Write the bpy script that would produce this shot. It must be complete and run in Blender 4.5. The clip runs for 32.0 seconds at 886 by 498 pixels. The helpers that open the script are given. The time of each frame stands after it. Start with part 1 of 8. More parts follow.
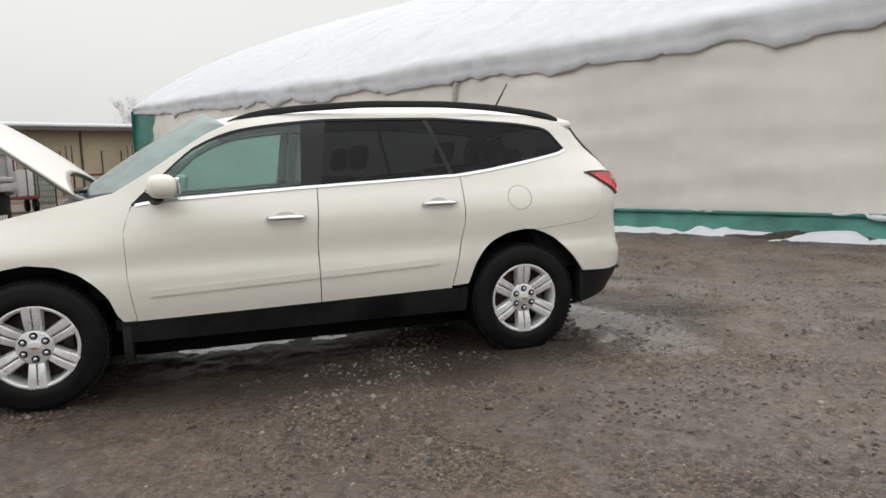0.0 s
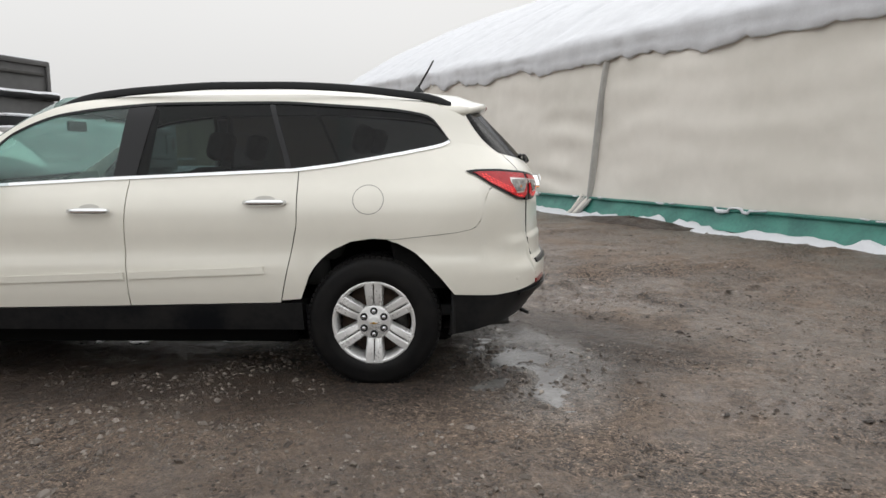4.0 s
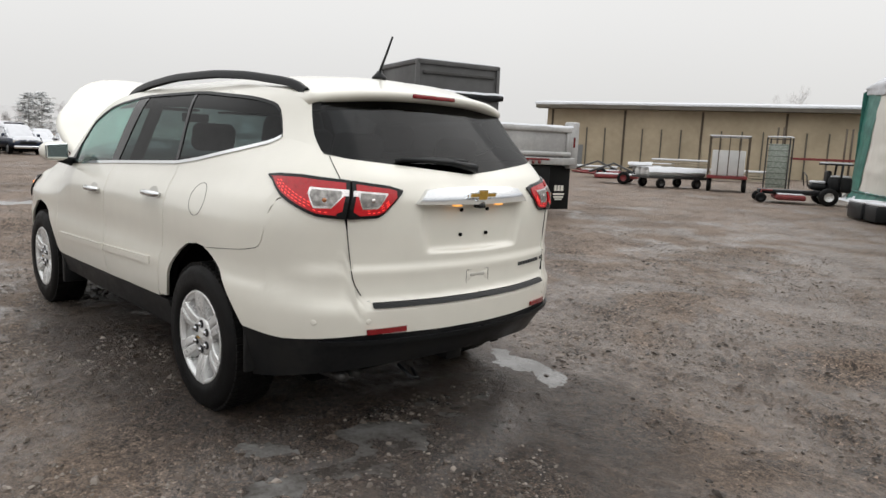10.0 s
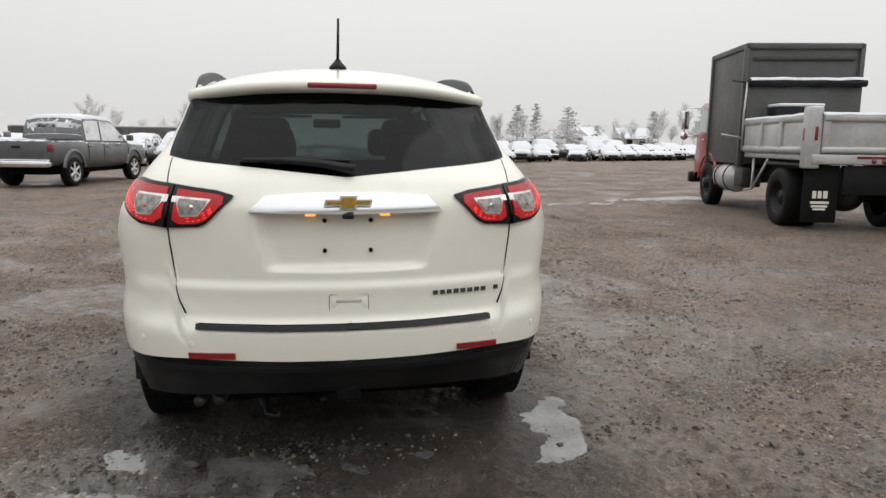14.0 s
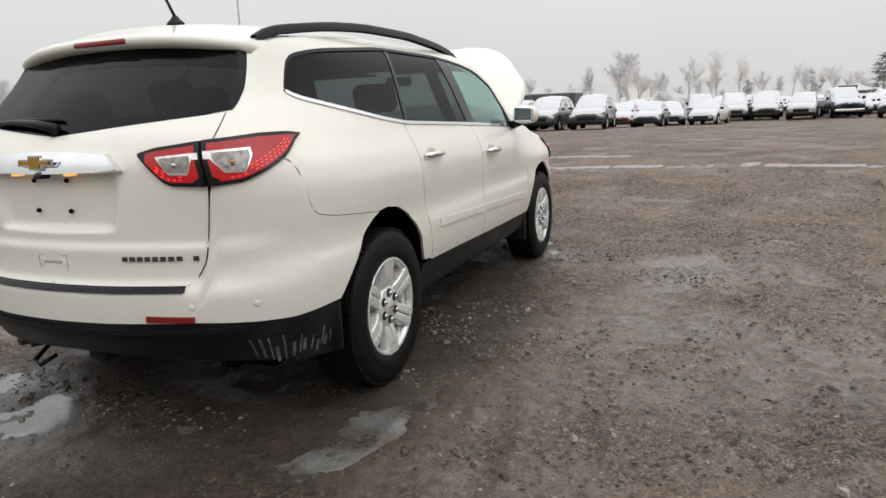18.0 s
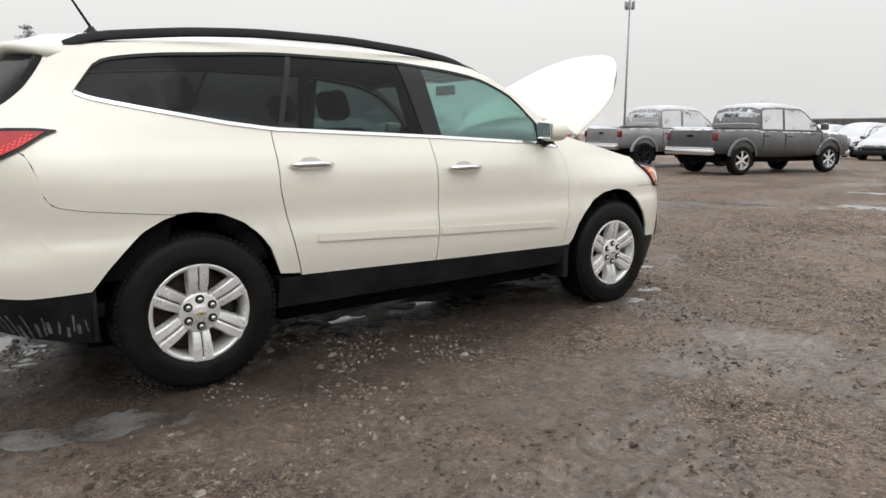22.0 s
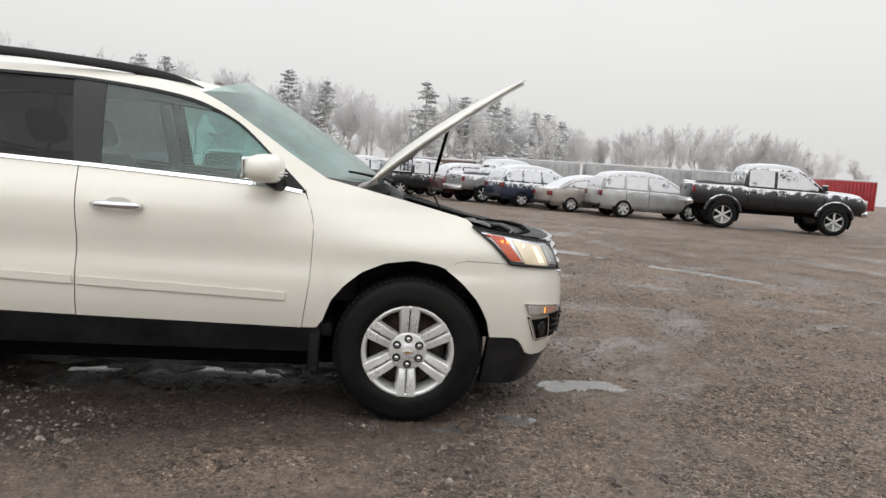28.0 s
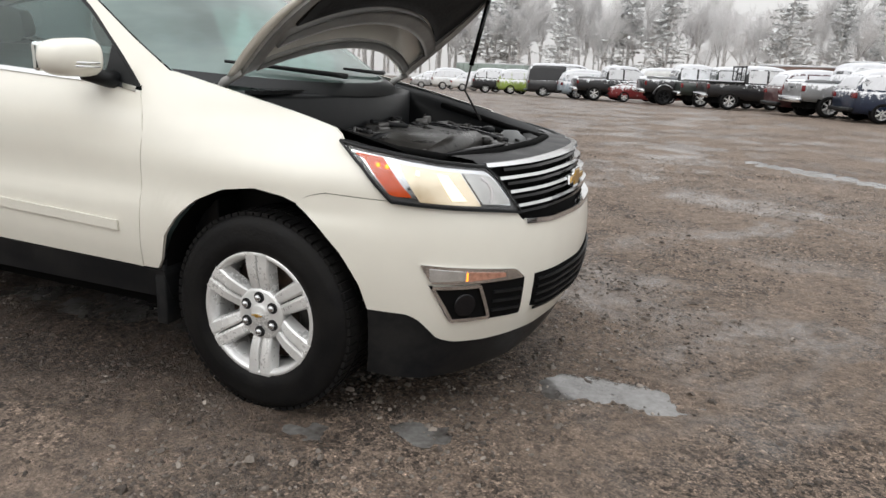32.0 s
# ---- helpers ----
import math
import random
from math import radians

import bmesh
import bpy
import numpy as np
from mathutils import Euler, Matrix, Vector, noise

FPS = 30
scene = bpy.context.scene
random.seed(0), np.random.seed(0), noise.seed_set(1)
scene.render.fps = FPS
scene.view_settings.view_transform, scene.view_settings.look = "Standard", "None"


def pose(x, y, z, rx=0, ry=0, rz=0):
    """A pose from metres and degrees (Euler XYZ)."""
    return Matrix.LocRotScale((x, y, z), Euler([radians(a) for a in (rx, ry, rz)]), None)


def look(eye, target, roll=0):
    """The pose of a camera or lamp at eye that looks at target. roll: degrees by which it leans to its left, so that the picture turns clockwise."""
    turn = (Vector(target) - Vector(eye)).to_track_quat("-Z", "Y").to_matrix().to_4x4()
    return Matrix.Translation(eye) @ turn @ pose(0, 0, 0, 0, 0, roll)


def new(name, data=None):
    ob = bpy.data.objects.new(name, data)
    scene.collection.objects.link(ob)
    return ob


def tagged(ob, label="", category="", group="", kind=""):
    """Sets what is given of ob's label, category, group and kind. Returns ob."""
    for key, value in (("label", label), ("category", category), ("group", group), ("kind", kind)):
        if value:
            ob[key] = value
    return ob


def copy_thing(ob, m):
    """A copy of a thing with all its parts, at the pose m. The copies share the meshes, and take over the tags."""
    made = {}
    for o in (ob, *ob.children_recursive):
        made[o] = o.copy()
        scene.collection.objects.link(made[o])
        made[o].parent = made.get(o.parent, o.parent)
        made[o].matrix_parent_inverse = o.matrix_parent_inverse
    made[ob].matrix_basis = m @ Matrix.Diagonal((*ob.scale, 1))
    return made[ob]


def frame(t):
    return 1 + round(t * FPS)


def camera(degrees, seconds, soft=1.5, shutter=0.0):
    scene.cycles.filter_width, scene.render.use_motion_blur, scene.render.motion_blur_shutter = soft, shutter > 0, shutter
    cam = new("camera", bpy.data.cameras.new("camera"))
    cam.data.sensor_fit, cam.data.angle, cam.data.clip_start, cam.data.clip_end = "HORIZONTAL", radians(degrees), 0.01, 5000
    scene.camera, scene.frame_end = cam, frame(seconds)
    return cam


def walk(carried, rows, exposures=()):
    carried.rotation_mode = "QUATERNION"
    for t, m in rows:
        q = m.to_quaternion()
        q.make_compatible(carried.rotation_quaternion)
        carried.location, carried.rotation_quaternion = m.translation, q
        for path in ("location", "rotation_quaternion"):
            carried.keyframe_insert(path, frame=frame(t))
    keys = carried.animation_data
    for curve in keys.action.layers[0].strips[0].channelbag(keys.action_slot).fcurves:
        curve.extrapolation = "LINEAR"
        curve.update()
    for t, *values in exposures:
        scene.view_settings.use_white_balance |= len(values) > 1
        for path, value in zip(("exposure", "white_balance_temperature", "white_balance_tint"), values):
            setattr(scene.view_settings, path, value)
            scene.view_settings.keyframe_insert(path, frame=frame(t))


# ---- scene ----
cam = camera(65.8, 32.0)

PATH = [
    (0.0, (0.485, 5.212, 1.322), (-0.138, 3.326, 1.086), -1.76),
    (0.5, (0.160, 5.220, 1.350), (-0.260, 3.279, 1.114), -1.11),
    (1.0, (-0.188, 5.166, 1.355), (-0.614, 3.228, 1.100), -0.48),
    (1.5, (-0.499, 5.128, 1.349), (-0.816, 3.168, 1.106), -1.66),
    (2.0, (-0.806, 5.083, 1.350), (-1.007, 3.111, 1.082), -0.36),
    (2.5, (-1.122, 4.965, 1.351), (-1.393, 3.006, 1.053), 0.57),
    (3.0, (-1.405, 4.879, 1.342), (-1.549, 2.900, 1.096), 0.52),
    (3.5, (-1.694, 4.839, 1.342), (-1.748, 2.871, 0.991), 0.21),
    (4.0, (-1.993, 4.731, 1.347), (-1.947, 2.750, 1.076), -0.25),
    (4.5, (-2.296, 4.658, 1.347), (-2.075, 2.686, 1.095), 0.09),
    (6.5, (-3.406, 4.196, 1.355), (-2.718, 2.340, 1.071), 0.18),
    (7.0, (-3.657, 3.964, 1.363), (-2.873, 2.137, 1.143), -0.54),
    (7.5, (-3.891, 3.745, 1.359), (-2.968, 1.989, 1.098), 0.10),
    (8.0, (-4.139, 3.524, 1.363), (-3.125, 1.834, 1.019), 0.09),
    (8.5, (-4.336, 3.240, 1.370), (-3.260, 1.582, 1.063), 0.82),
    (9.0, (-4.530, 2.979, 1.374), (-3.257, 1.462, 1.090), 0.91),
    (9.5, (-4.708, 2.713, 1.394), (-3.325, 1.317, 1.024), 1.52),
    (10.0, (-4.775, 2.397, 1.412), (-3.349, 1.026, 1.116), 2.41),
    (10.5, (-4.890, 2.156, 1.413), (-3.339, 0.924, 1.135), 1.22),
    (11.0, (-5.029, 1.880, 1.423), (-3.426, 0.721, 1.125), 2.51),
    (11.5, (-5.082, 1.567, 1.419), (-3.387, 0.557, 1.091), 2.92),
    (12.0, (-5.136, 1.290, 1.416), (-3.368, 0.404, 1.120), 0.90),
    (12.5, (-5.221, 0.998, 1.422), (-3.398, 0.237, 1.108), 3.72),
    (13.0, (-5.244, 0.712, 1.418), (-3.386, 0.044, 1.098), 3.26),
    (13.5, (-5.198, 0.431, 1.427), (-3.296, -0.101, 1.112), 1.56),
    (15.5, (-5.006, -0.836, 1.420), (-3.040, -0.832, 1.054), 1.55),
    (16.0, (-4.883, -1.189, 1.415), (-2.926, -1.125, 1.010), 1.72),
    (16.5, (-4.782, -1.549, 1.406), (-2.831, -1.300, 1.044), -1.12),
    (17.0, (-4.693, -1.851, 1.387), (-2.788, -1.405, 0.973), 0.93),
    (17.5, (-4.553, -2.136, 1.353), (-2.677, -1.559, 0.969), 0.26),
    (18.0, (-4.360, -2.429, 1.326), (-2.555, -1.667, 0.927), -2.39),
    (18.5, (-4.186, -2.719, 1.313), (-2.449, -1.833, 0.868), 0.18),
    (19.0, (-3.950, -2.987, 1.301), (-2.309, -1.895, 0.964), -0.89),
    (19.5, (-3.706, -3.235, 1.295), (-2.118, -2.063, 0.970), -2.78),
    (20.0, (-3.506, -3.488, 1.287), (-2.018, -2.193, 0.954), 0.10),
    (20.5, (-3.240, -3.679, 1.268), (-1.813, -2.316, 0.942), 0.28),
    (21.0, (-2.973, -3.840, 1.258), (-1.652, -2.375, 0.929), -1.40),
    (21.5, (-2.745, -4.045, 1.259), (-1.516, -2.504, 0.920), 1.15),
    (22.0, (-2.460, -4.177, 1.261), (-1.291, -2.590, 0.921), 0.11),
    (22.5, (-2.197, -4.300, 1.284), (-1.070, -2.684, 0.942), -0.62),
    (23.0, (-1.988, -4.438, 1.313), (-1.001, -2.749, 0.899), 1.88),
    (23.5, (-1.706, -4.520, 1.329), (-0.686, -2.840, 0.954), 1.66),
    (24.0, (-1.400, -4.571, 1.335), (-0.411, -2.871, 0.976), -0.12),
    (24.5, (-1.118, -4.651, 1.333), (-0.272, -2.870, 0.995), 3.15),
    (25.0, (-0.768, -4.658, 1.325), (-0.027, -2.820, 1.052), 2.97),
    (25.5, (-0.436, -4.663, 1.325), (0.274, -2.816, 1.033), 0.43),
    (27.5, (0.981, -4.468, 1.322), (1.236, -2.506, 1.030), 4.32),
    (28.0, (1.282, -4.332, 1.306), (1.492, -2.355, 1.082), 3.86),
    (28.5, (1.553, -4.163, 1.304), (1.656, -2.188, 1.007), 1.05),
    (29.0, (1.859, -4.049, 1.300), (1.845, -2.082, 0.939), 2.95),
    (29.5, (2.106, -3.883, 1.287), (2.017, -1.929, 0.872), 1.77),
    (30.0, (2.334, -3.676, 1.297), (2.168, -1.719, 0.920), 0.64),
    (30.5, (2.591, -3.488, 1.297), (2.167, -1.593, 0.818), 2.30),
    (31.0, (2.769, -3.319, 1.291), (2.222, -1.451, 0.832), 2.13),
    (31.5, (2.899, -3.055, 1.295), (2.314, -1.194, 0.855), 2.62),
    (32.0, (3.005, -2.848, 1.287), (2.277, -1.057, 0.773), 2.47),
]
walk(cam, [(t, look(eye, target, roll)) for t, eye, target, roll in PATH], [(0.0, 0.0), (13.0, 0.0), (16.0, -0.09), (18.0, -0.07), (21.0, 0.0), (23.0, 0.08), (25.0, 0.0), (28.0, 0.0), (30.5, 0.09), (32.0, 0.16)])

# ---- sky, sun ----
world = bpy.data.worlds.new("overcast")
scene.world = world
world.use_nodes = True
wn, wl = world.node_tree.nodes, world.node_tree.links
wn.clear()
w_out = wn.new("ShaderNodeOutputWorld")
w_bg = wn.new("ShaderNodeBackground")
w_sky = wn.new("ShaderNodeTexSky")
w_sky.sky_type = "NISHITA"
w_sky.sun_disc = False
w_sky.sun_elevation, w_sky.sun_rotation = radians(48), radians(200)
w_sky.dust_density, w_sky.air_density = 6.0, 0.6
w_geo = wn.new("ShaderNodeTexCoord")
w_sep = wn.new("ShaderNodeSeparateXYZ")
w_ramp = wn.new("ShaderNodeValToRGB")
w_ramp.color_ramp.interpolation = "EASE"
w_ramp.color_ramp.elements[0].position, w_ramp.color_ramp.elements[0].color = 0.0, (0.735, 0.731, 0.722, 1)
w_ramp.color_ramp.elements[1].position, w_ramp.color_ramp.elements[1].color = 1.0, (1.78, 1.80, 1.83, 1)
mid = w_ramp.color_ramp.elements.new(0.24)
mid.color = (0.87, 0.866, 0.856, 1)
high = w_ramp.color_ramp.elements.new(0.50)
high.color = (1.36, 1.365, 1.37, 1)
w_noise = wn.new("ShaderNodeTexNoise")
w_noise.inputs["Scale"].default_value, w_noise.inputs["Detail"].default_value = 1.6, 3.0
w_var = wn.new("ShaderNodeMapRange")
w_var.inputs["To Min"].default_value, w_var.inputs["To Max"].default_value = 0.94, 1.06
w_mul = wn.new("ShaderNodeVectorMath")
w_mul.operation = "SCALE"
w_mix = wn.new("ShaderNodeMixRGB")
w_mix.inputs["Fac"].default_value = 0.97
w_dim = wn.new("ShaderNodeVectorMath")
w_dim.operation = "SCALE"
w_dim.inputs["Scale"].default_value = 0.1
wl.new(w_geo.outputs["Generated"], w_sep.inputs[0])
wl.new(w_sep.outputs["Z"], w_ramp.inputs["Fac"])
wl.new(w_geo.outputs["Generated"], w_noise.inputs["Vector"])
wl.new(w_noise.outputs["Fac"], w_var.inputs["Value"])
wl.new(w_ramp.outputs["Color"], w_mul.inputs[0])
wl.new(w_var.outputs["Result"], w_mul.inputs["Scale"])
wl.new(w_sky.outputs["Color"], w_dim.inputs[0])
wl.new(w_dim.outputs[0], w_mix.inputs[1])
wl.new(w_mul.outputs[0], w_mix.inputs[2])
wl.new(w_mix.outputs[0], w_bg.inputs["Color"])
wl.new(w_bg.outputs[0], w_out.inputs["Surface"])

sun = new("sun", bpy.data.lights.new("sun", "SUN"))
sun.data.energy, sun.data.angle, sun.data.color = 0.6, radians(50), (1.0, 0.98, 0.95)
sun.matrix_world = look((0, 0, 0), (0.35, 0.9, -1.1))

# ---- materials ----
def material(name, colour, rough=0.5, metal=0.0, spread=0.0, scale=8.0, bump=0.0, bump_scale=60.0, coat=0.0, colour2=None, rough_spread=0.0, emit=None, power=0.0, spec=0.5, by_object=0.0):
    """Principled surface with noise at two scales in colour, gloss and relief."""
    m = bpy.data.materials.new(name)
    m.use_nodes = True
    n, l = m.node_tree.nodes, m.node_tree.links
    b = n["Principled BSDF"]
    b.inputs["Base Color"].default_value = (*colour, 1)
    b.inputs["Roughness"].default_value = rough
    b.inputs["Metallic"].default_value = metal
    b.inputs["Coat Weight"].default_value = coat
    b.inputs["Coat Roughness"].default_value = 0.06
    b.inputs["Specular IOR Level"].default_value = spec
    if emit:
        b.inputs["Emission Color"].default_value = (*emit, 1)
        b.inputs["Emission Strength"].default_value = power
    co = n.new("ShaderNodeTexCoord")
    out = None
    if spread or colour2 or rough_spread:
        big, small = n.new("ShaderNodeTexNoise"), n.new("ShaderNodeTexNoise")
        big.inputs["Scale"].default_value, big.inputs["Detail"].default_value = scale, 5.0
        small.inputs["Scale"].default_value, small.inputs["Detail"].default_value = scale * 9, 4.0
        add = n.new("ShaderNodeMath")
        add.operation = "MULTIPLY_ADD"
        add.inputs[1].default_value = 0.4
        l.new(co.outputs["Object"], big.inputs["Vector"])
        l.new(co.outputs["Object"], small.inputs["Vector"])
        l.new(small.outputs["Fac"], add.inputs[0])
        l.new(big.outputs["Fac"], add.inputs[2])
        ramp = n.new("ShaderNodeValToRGB")
        ramp.color_ramp.elements[0].position, ramp.color_ramp.elements[1].position = 0.52, 0.86
        c2 = colour2 or tuple(c * (1 - spread) for c in colour)
        ramp.color_ramp.elements[0].color = (*colour, 1)
        ramp.color_ramp.elements[1].color = (*c2, 1)
        l.new(add.outputs[0], ramp.inputs["Fac"])
        out = ramp.outputs["Color"]
        l.new(out, b.inputs["Base Color"])
        if rough_spread:
            mr = n.new("ShaderNodeMapRange")
            mr.inputs["From Min"].default_value, mr.inputs["From Max"].default_value = 0.45, 0.95
            mr.inputs["To Min"].default_value, mr.inputs["To Max"].default_value = rough - rough_spread, rough + rough_spread
            l.new(add.outputs[0], mr.inputs["Value"])
            l.new(mr.outputs[0], b.inputs["Roughness"])
    if by_object:
        info, hsv, mp = n.new("ShaderNodeObjectInfo"), n.new("ShaderNodeHueSaturation"), n.new("ShaderNodeMapRange")
        mp.inputs["To Min"].default_value, mp.inputs["To Max"].default_value = 1 - by_object, 1 + by_object
        l.new(info.outputs["Random"], mp.inputs["Value"])
        l.new(mp.outputs[0], hsv.inputs["Value"])
        hsv.inputs["Color"].default_value = (*colour, 1)
        if out:
            l.new(out, hsv.inputs["Color"])
        l.new(hsv.outputs[0], b.inputs["Base Color"])
    if bump:
        t, bp = n.new("ShaderNodeTexNoise"), n.new("ShaderNodeBump")
        t.inputs["Scale"].default_value, t.inputs["Detail"].default_value = bump_scale, 6.0
        bp.inputs["Strength"].default_value, bp.inputs["Distance"].default_value = bump, 0.01
        l.new(co.outputs["Object"], t.inputs["Vector"])
        l.new(t.outputs["Fac"], bp.inputs["Height"])
        l.new(bp.outputs[0], b.inputs["Normal"])
    return m


def glass(name, tint, gloss=1.0, rough=0.02, fog=0.0):
    """A thin pane: it lets tinted light through and mirrors more at a glancing angle, alike from both sides."""
    m = bpy.data.materials.new(name)
    m.use_nodes = True
    n, l = m.node_tree.nodes, m.node_tree.links
    n.remove(n["Principled BSDF"])
    tr, gl, fr, mx = n.new("ShaderNodeBsdfTransparent"), n.new("ShaderNodeBsdfGlossy"), n.new("ShaderNodeLayerWeight"), n.new("ShaderNodeMixShader")
    pw, ma = n.new("ShaderNodeMath"), n.new("ShaderNodeMath")
    pw.operation, ma.operation = "POWER", "MULTIPLY_ADD"
    fr.inputs["Blend"].default_value = 0.5
    pw.inputs[1].default_value = 4.0
    ma.inputs[1].default_value, ma.inputs[2].default_value = 0.8 * gloss, 0.045 * gloss
    tr.inputs["Color"].default_value = (*tint, 1)
    gl.inputs["Roughness"].default_value = rough
    l.new(fr.outputs["Facing"], pw.inputs[0])
    l.new(pw.outputs[0], ma.inputs[0])
    l.new(ma.outputs[0], mx.inputs["Fac"])
    if fog:
        # breath and melting snow on the pane
        df, ts, ad, m2, tx, rg = n.new("ShaderNodeBsdfDiffuse"), n.new("ShaderNodeBsdfTranslucent"), n.new("ShaderNodeMixShader"), n.new("ShaderNodeMixShader"), n.new("ShaderNodeTexNoise"), n.new("ShaderNodeMapRange")
        for nd in (df, ts):
            nd.inputs["Color"].default_value = (0.62 * tint[0] ** .5, 0.66 * tint[1] ** .5, 0.65 * tint[2] ** .5, 1)
        tx.inputs["Scale"].default_value, tx.inputs["Detail"].default_value = 2.2, 4.0
        rg.inputs["From Min"].default_value, rg.inputs["From Max"].default_value = 0.3, 0.7
        rg.inputs["To Min"].default_value, rg.inputs["To Max"].default_value = fog * 0.6, min(1.0, fog * 1.3)
        l.new(tx.outputs["Fac"], rg.inputs["Value"])
        l.new(rg.outputs[0], m2.inputs["Fac"])
        l.new(df.outputs[0], ad.inputs[1])
        l.new(ts.outputs[0], ad.inputs[2])
        l.new(tr.outputs[0], m2.inputs[1])
        l.new(ad.outputs[0], m2.inputs[2])
        l.new(m2.outputs[0], mx.inputs[1])
    else:
        l.new(tr.outputs[0], mx.inputs[1])
    l.new(gl.outputs[0], mx.inputs[2])
    l.new(mx.outputs[0], n["Material Output"].inputs["Surface"])
    return m


WHITE = material("pearl_paint", (0.775, 0.752, 0.672), 0.32, coat=0.7, spread=0.05, scale=1.2, rough_spread=0.05)
BLACK = material("black_plastic", (0.011, 0.012, 0.013), 0.42, spec=0.22, spread=0.35, scale=5, bump=0.05, bump_scale=300)
BLACK_DIRTY = material("wet_black_plastic", (0.006, 0.007, 0.009), 0.4, spec=0.18, colour2=(0.02, 0.02, 0.02), scale=4, rough_spread=0.12, bump=0.03, bump_scale=200)
# near-black base puts the shade of gaps and cavities into the colour
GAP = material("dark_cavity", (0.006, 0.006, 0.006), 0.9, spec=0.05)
GLOSS_BLACK = material("gloss_black_trim", (0.006, 0.006, 0.007), 0.2, spec=0.3)
CHROME = material("chrome", (0.78, 0.79, 0.8), 0.1, 1.0, spread=0.08, scale=6)
PALE_AMBER = material("pale_amber_lens", (0.66, 0.34, 0.24), 0.2, 0.3, spread=0.4, scale=60, bump=0.4, bump_scale=160)
SATIN = material("satin_alloy", (0.76, 0.76, 0.75), 0.3, 0.4, spread=0.15, scale=9, rough_spread=0.08)
# darker copy of the alloy: shade in the rim dish put into colour
SHADED_ALLOY = material("shaded_alloy", (0.30, 0.30, 0.30), 0.42, 0.7, spread=0.4, scale=14)
RUBBER = material("wet_rubber", (0.006, 0.006, 0.0065), 0.55, spec=0.12, colour2=(0.011, 0.0105, 0.010), scale=12, rough_spread=0.15, bump=0.15, bump_scale=90)
STEEL = material("dark_steel", (0.09, 0.088, 0.085), 0.5, 0.7, spread=0.5, scale=20)
RUST = material("rusty_brake", (0.10, 0.065, 0.045), 0.75, 0.3, colour2=(0.05, 0.035, 0.03), scale=25)
TINT_GREEN = glass("green_tinted_glass", (0.50, 0.74, 0.69), 0.8, fog=0.22)
REAR_DARK = glass("dark_rear_glass", (0.10, 0.105, 0.108), 0.42)
SCREEN = glass("misted_windscreen", (0.52, 0.75, 0.70), 0.8, fog=0.6)
TINT_DARK = glass("privacy_glass", (0.15, 0.16, 0.165), 0.42)
CLEAR = glass("clear_lens", (0.96, 0.97, 0.98), 0.9)
RED_LENS = material("red_lens", (0.13, 0.002, 0.004), 0.16, coat=0.1, spread=0.7, scale=40, bump=0.35, bump_scale=160, emit=(1.0, 0.008, 0.018), power=0.30)
RED_BULB = material("lit_red_bulb", (0.5, 0.02, 0.02), 0.2, emit=(1.0, 0.05, 0.04), power=1.1)
AMBER_BULB = material("amber_bulb", (0.50, 0.20, 0.09), 0.2, 0.2, spread=0.3, scale=60)
RED_DIM = material("red_reflector", (0.26, 0.01, 0.014), 0.16, coat=0.5, spread=0.3, scale=60)
CLEAR_REFLECTOR = material("clear_reflector", (0.70, 0.69, 0.67), 0.15, 0.6, spread=0.25, scale=22, bump=0.12, bump_scale=60)
AMBER = material("amber_lens", (0.50, 0.07, 0.02), 0.15, coat=0.5, spread=0.3, scale=50, emit=(1.0, 0.14, 0.02), power=0.14)
PLATE_LAMP = material("warm_plate_lamp", (0.6, 0.3, 0.1), 0.3, emit=(1.0, 0.42, 0.08), power=1.1)
MARKER = material("orange_marker_bulb", (0.8, 0.25, 0.03), 0.2, emit=(1.0, 0.30, 0.03), power=1.8)
LAMP_ON = material("warm_headlamp", (0.8, 0.74, 0.62), 0.15, 0.5, bump=0.3, bump_scale=30, spread=0.3, scale=14, emit=(1.0, 0.82, 0.52), power=1.1)
# the bulb's light on the bowl is put in as the bowl's own glow
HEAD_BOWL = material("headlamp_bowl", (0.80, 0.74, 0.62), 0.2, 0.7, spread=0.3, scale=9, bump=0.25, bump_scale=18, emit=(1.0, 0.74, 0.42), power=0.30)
SEAM_SHADOW = material("seam_and_shadow_line", (0.20, 0.19, 0.17), 0.8)
# body paint darkened to stand for shade in handle cups and pull slot
RECESS_SHADE = material("recess_shade_paint", (0.50, 0.485, 0.44), 0.45, spread=0.1, scale=20)
LAMP_CHROME = material("lamp_chrome", (0.78, 0.74, 0.73), 0.16, 0.9, spread=0.3, scale=20)
INSET = material("clear_lamp_inset", (0.42, 0.40, 0.38), 0.2, 0.5, spread=0.6, scale=40, bump=0.5, bump_scale=150)
FROZEN = material("frozen_spray", (0.20, 0.205, 0.21), 0.6, colour2=(0.05, 0.05, 0.052), scale=30)
GOLD = material("gold_badge", (0.60, 0.36, 0.07), 0.28, 0.75, spread=0.25, scale=60)
MIRROR = material("mirror_glass", (0.75, 0.8, 0.8), 0.03, 1.0)
CLOTH = material("grey_cloth", (0.10, 0.10, 0.10), 0.85, spread=0.25, scale=14, bump=0.2, bump_scale=220)
TRIM_GREY = material("grey_interior_trim", (0.20, 0.205, 0.205), 0.6, spread=0.15, scale=5)
TRIM_DARK = material("dark_interior_trim", (0.035, 0.036, 0.037), 0.65, spread=0.2, scale=6)
PRIMER = material("painted_steel_under_bonnet", (0.34, 0.335, 0.32), 0.5, spread=0.25, scale=5)
PAD = material("bonnet_insulation", (0.022, 0.022, 0.022), 0.95, spread=0.4, scale=10, bump=0.5, bump_scale=60)
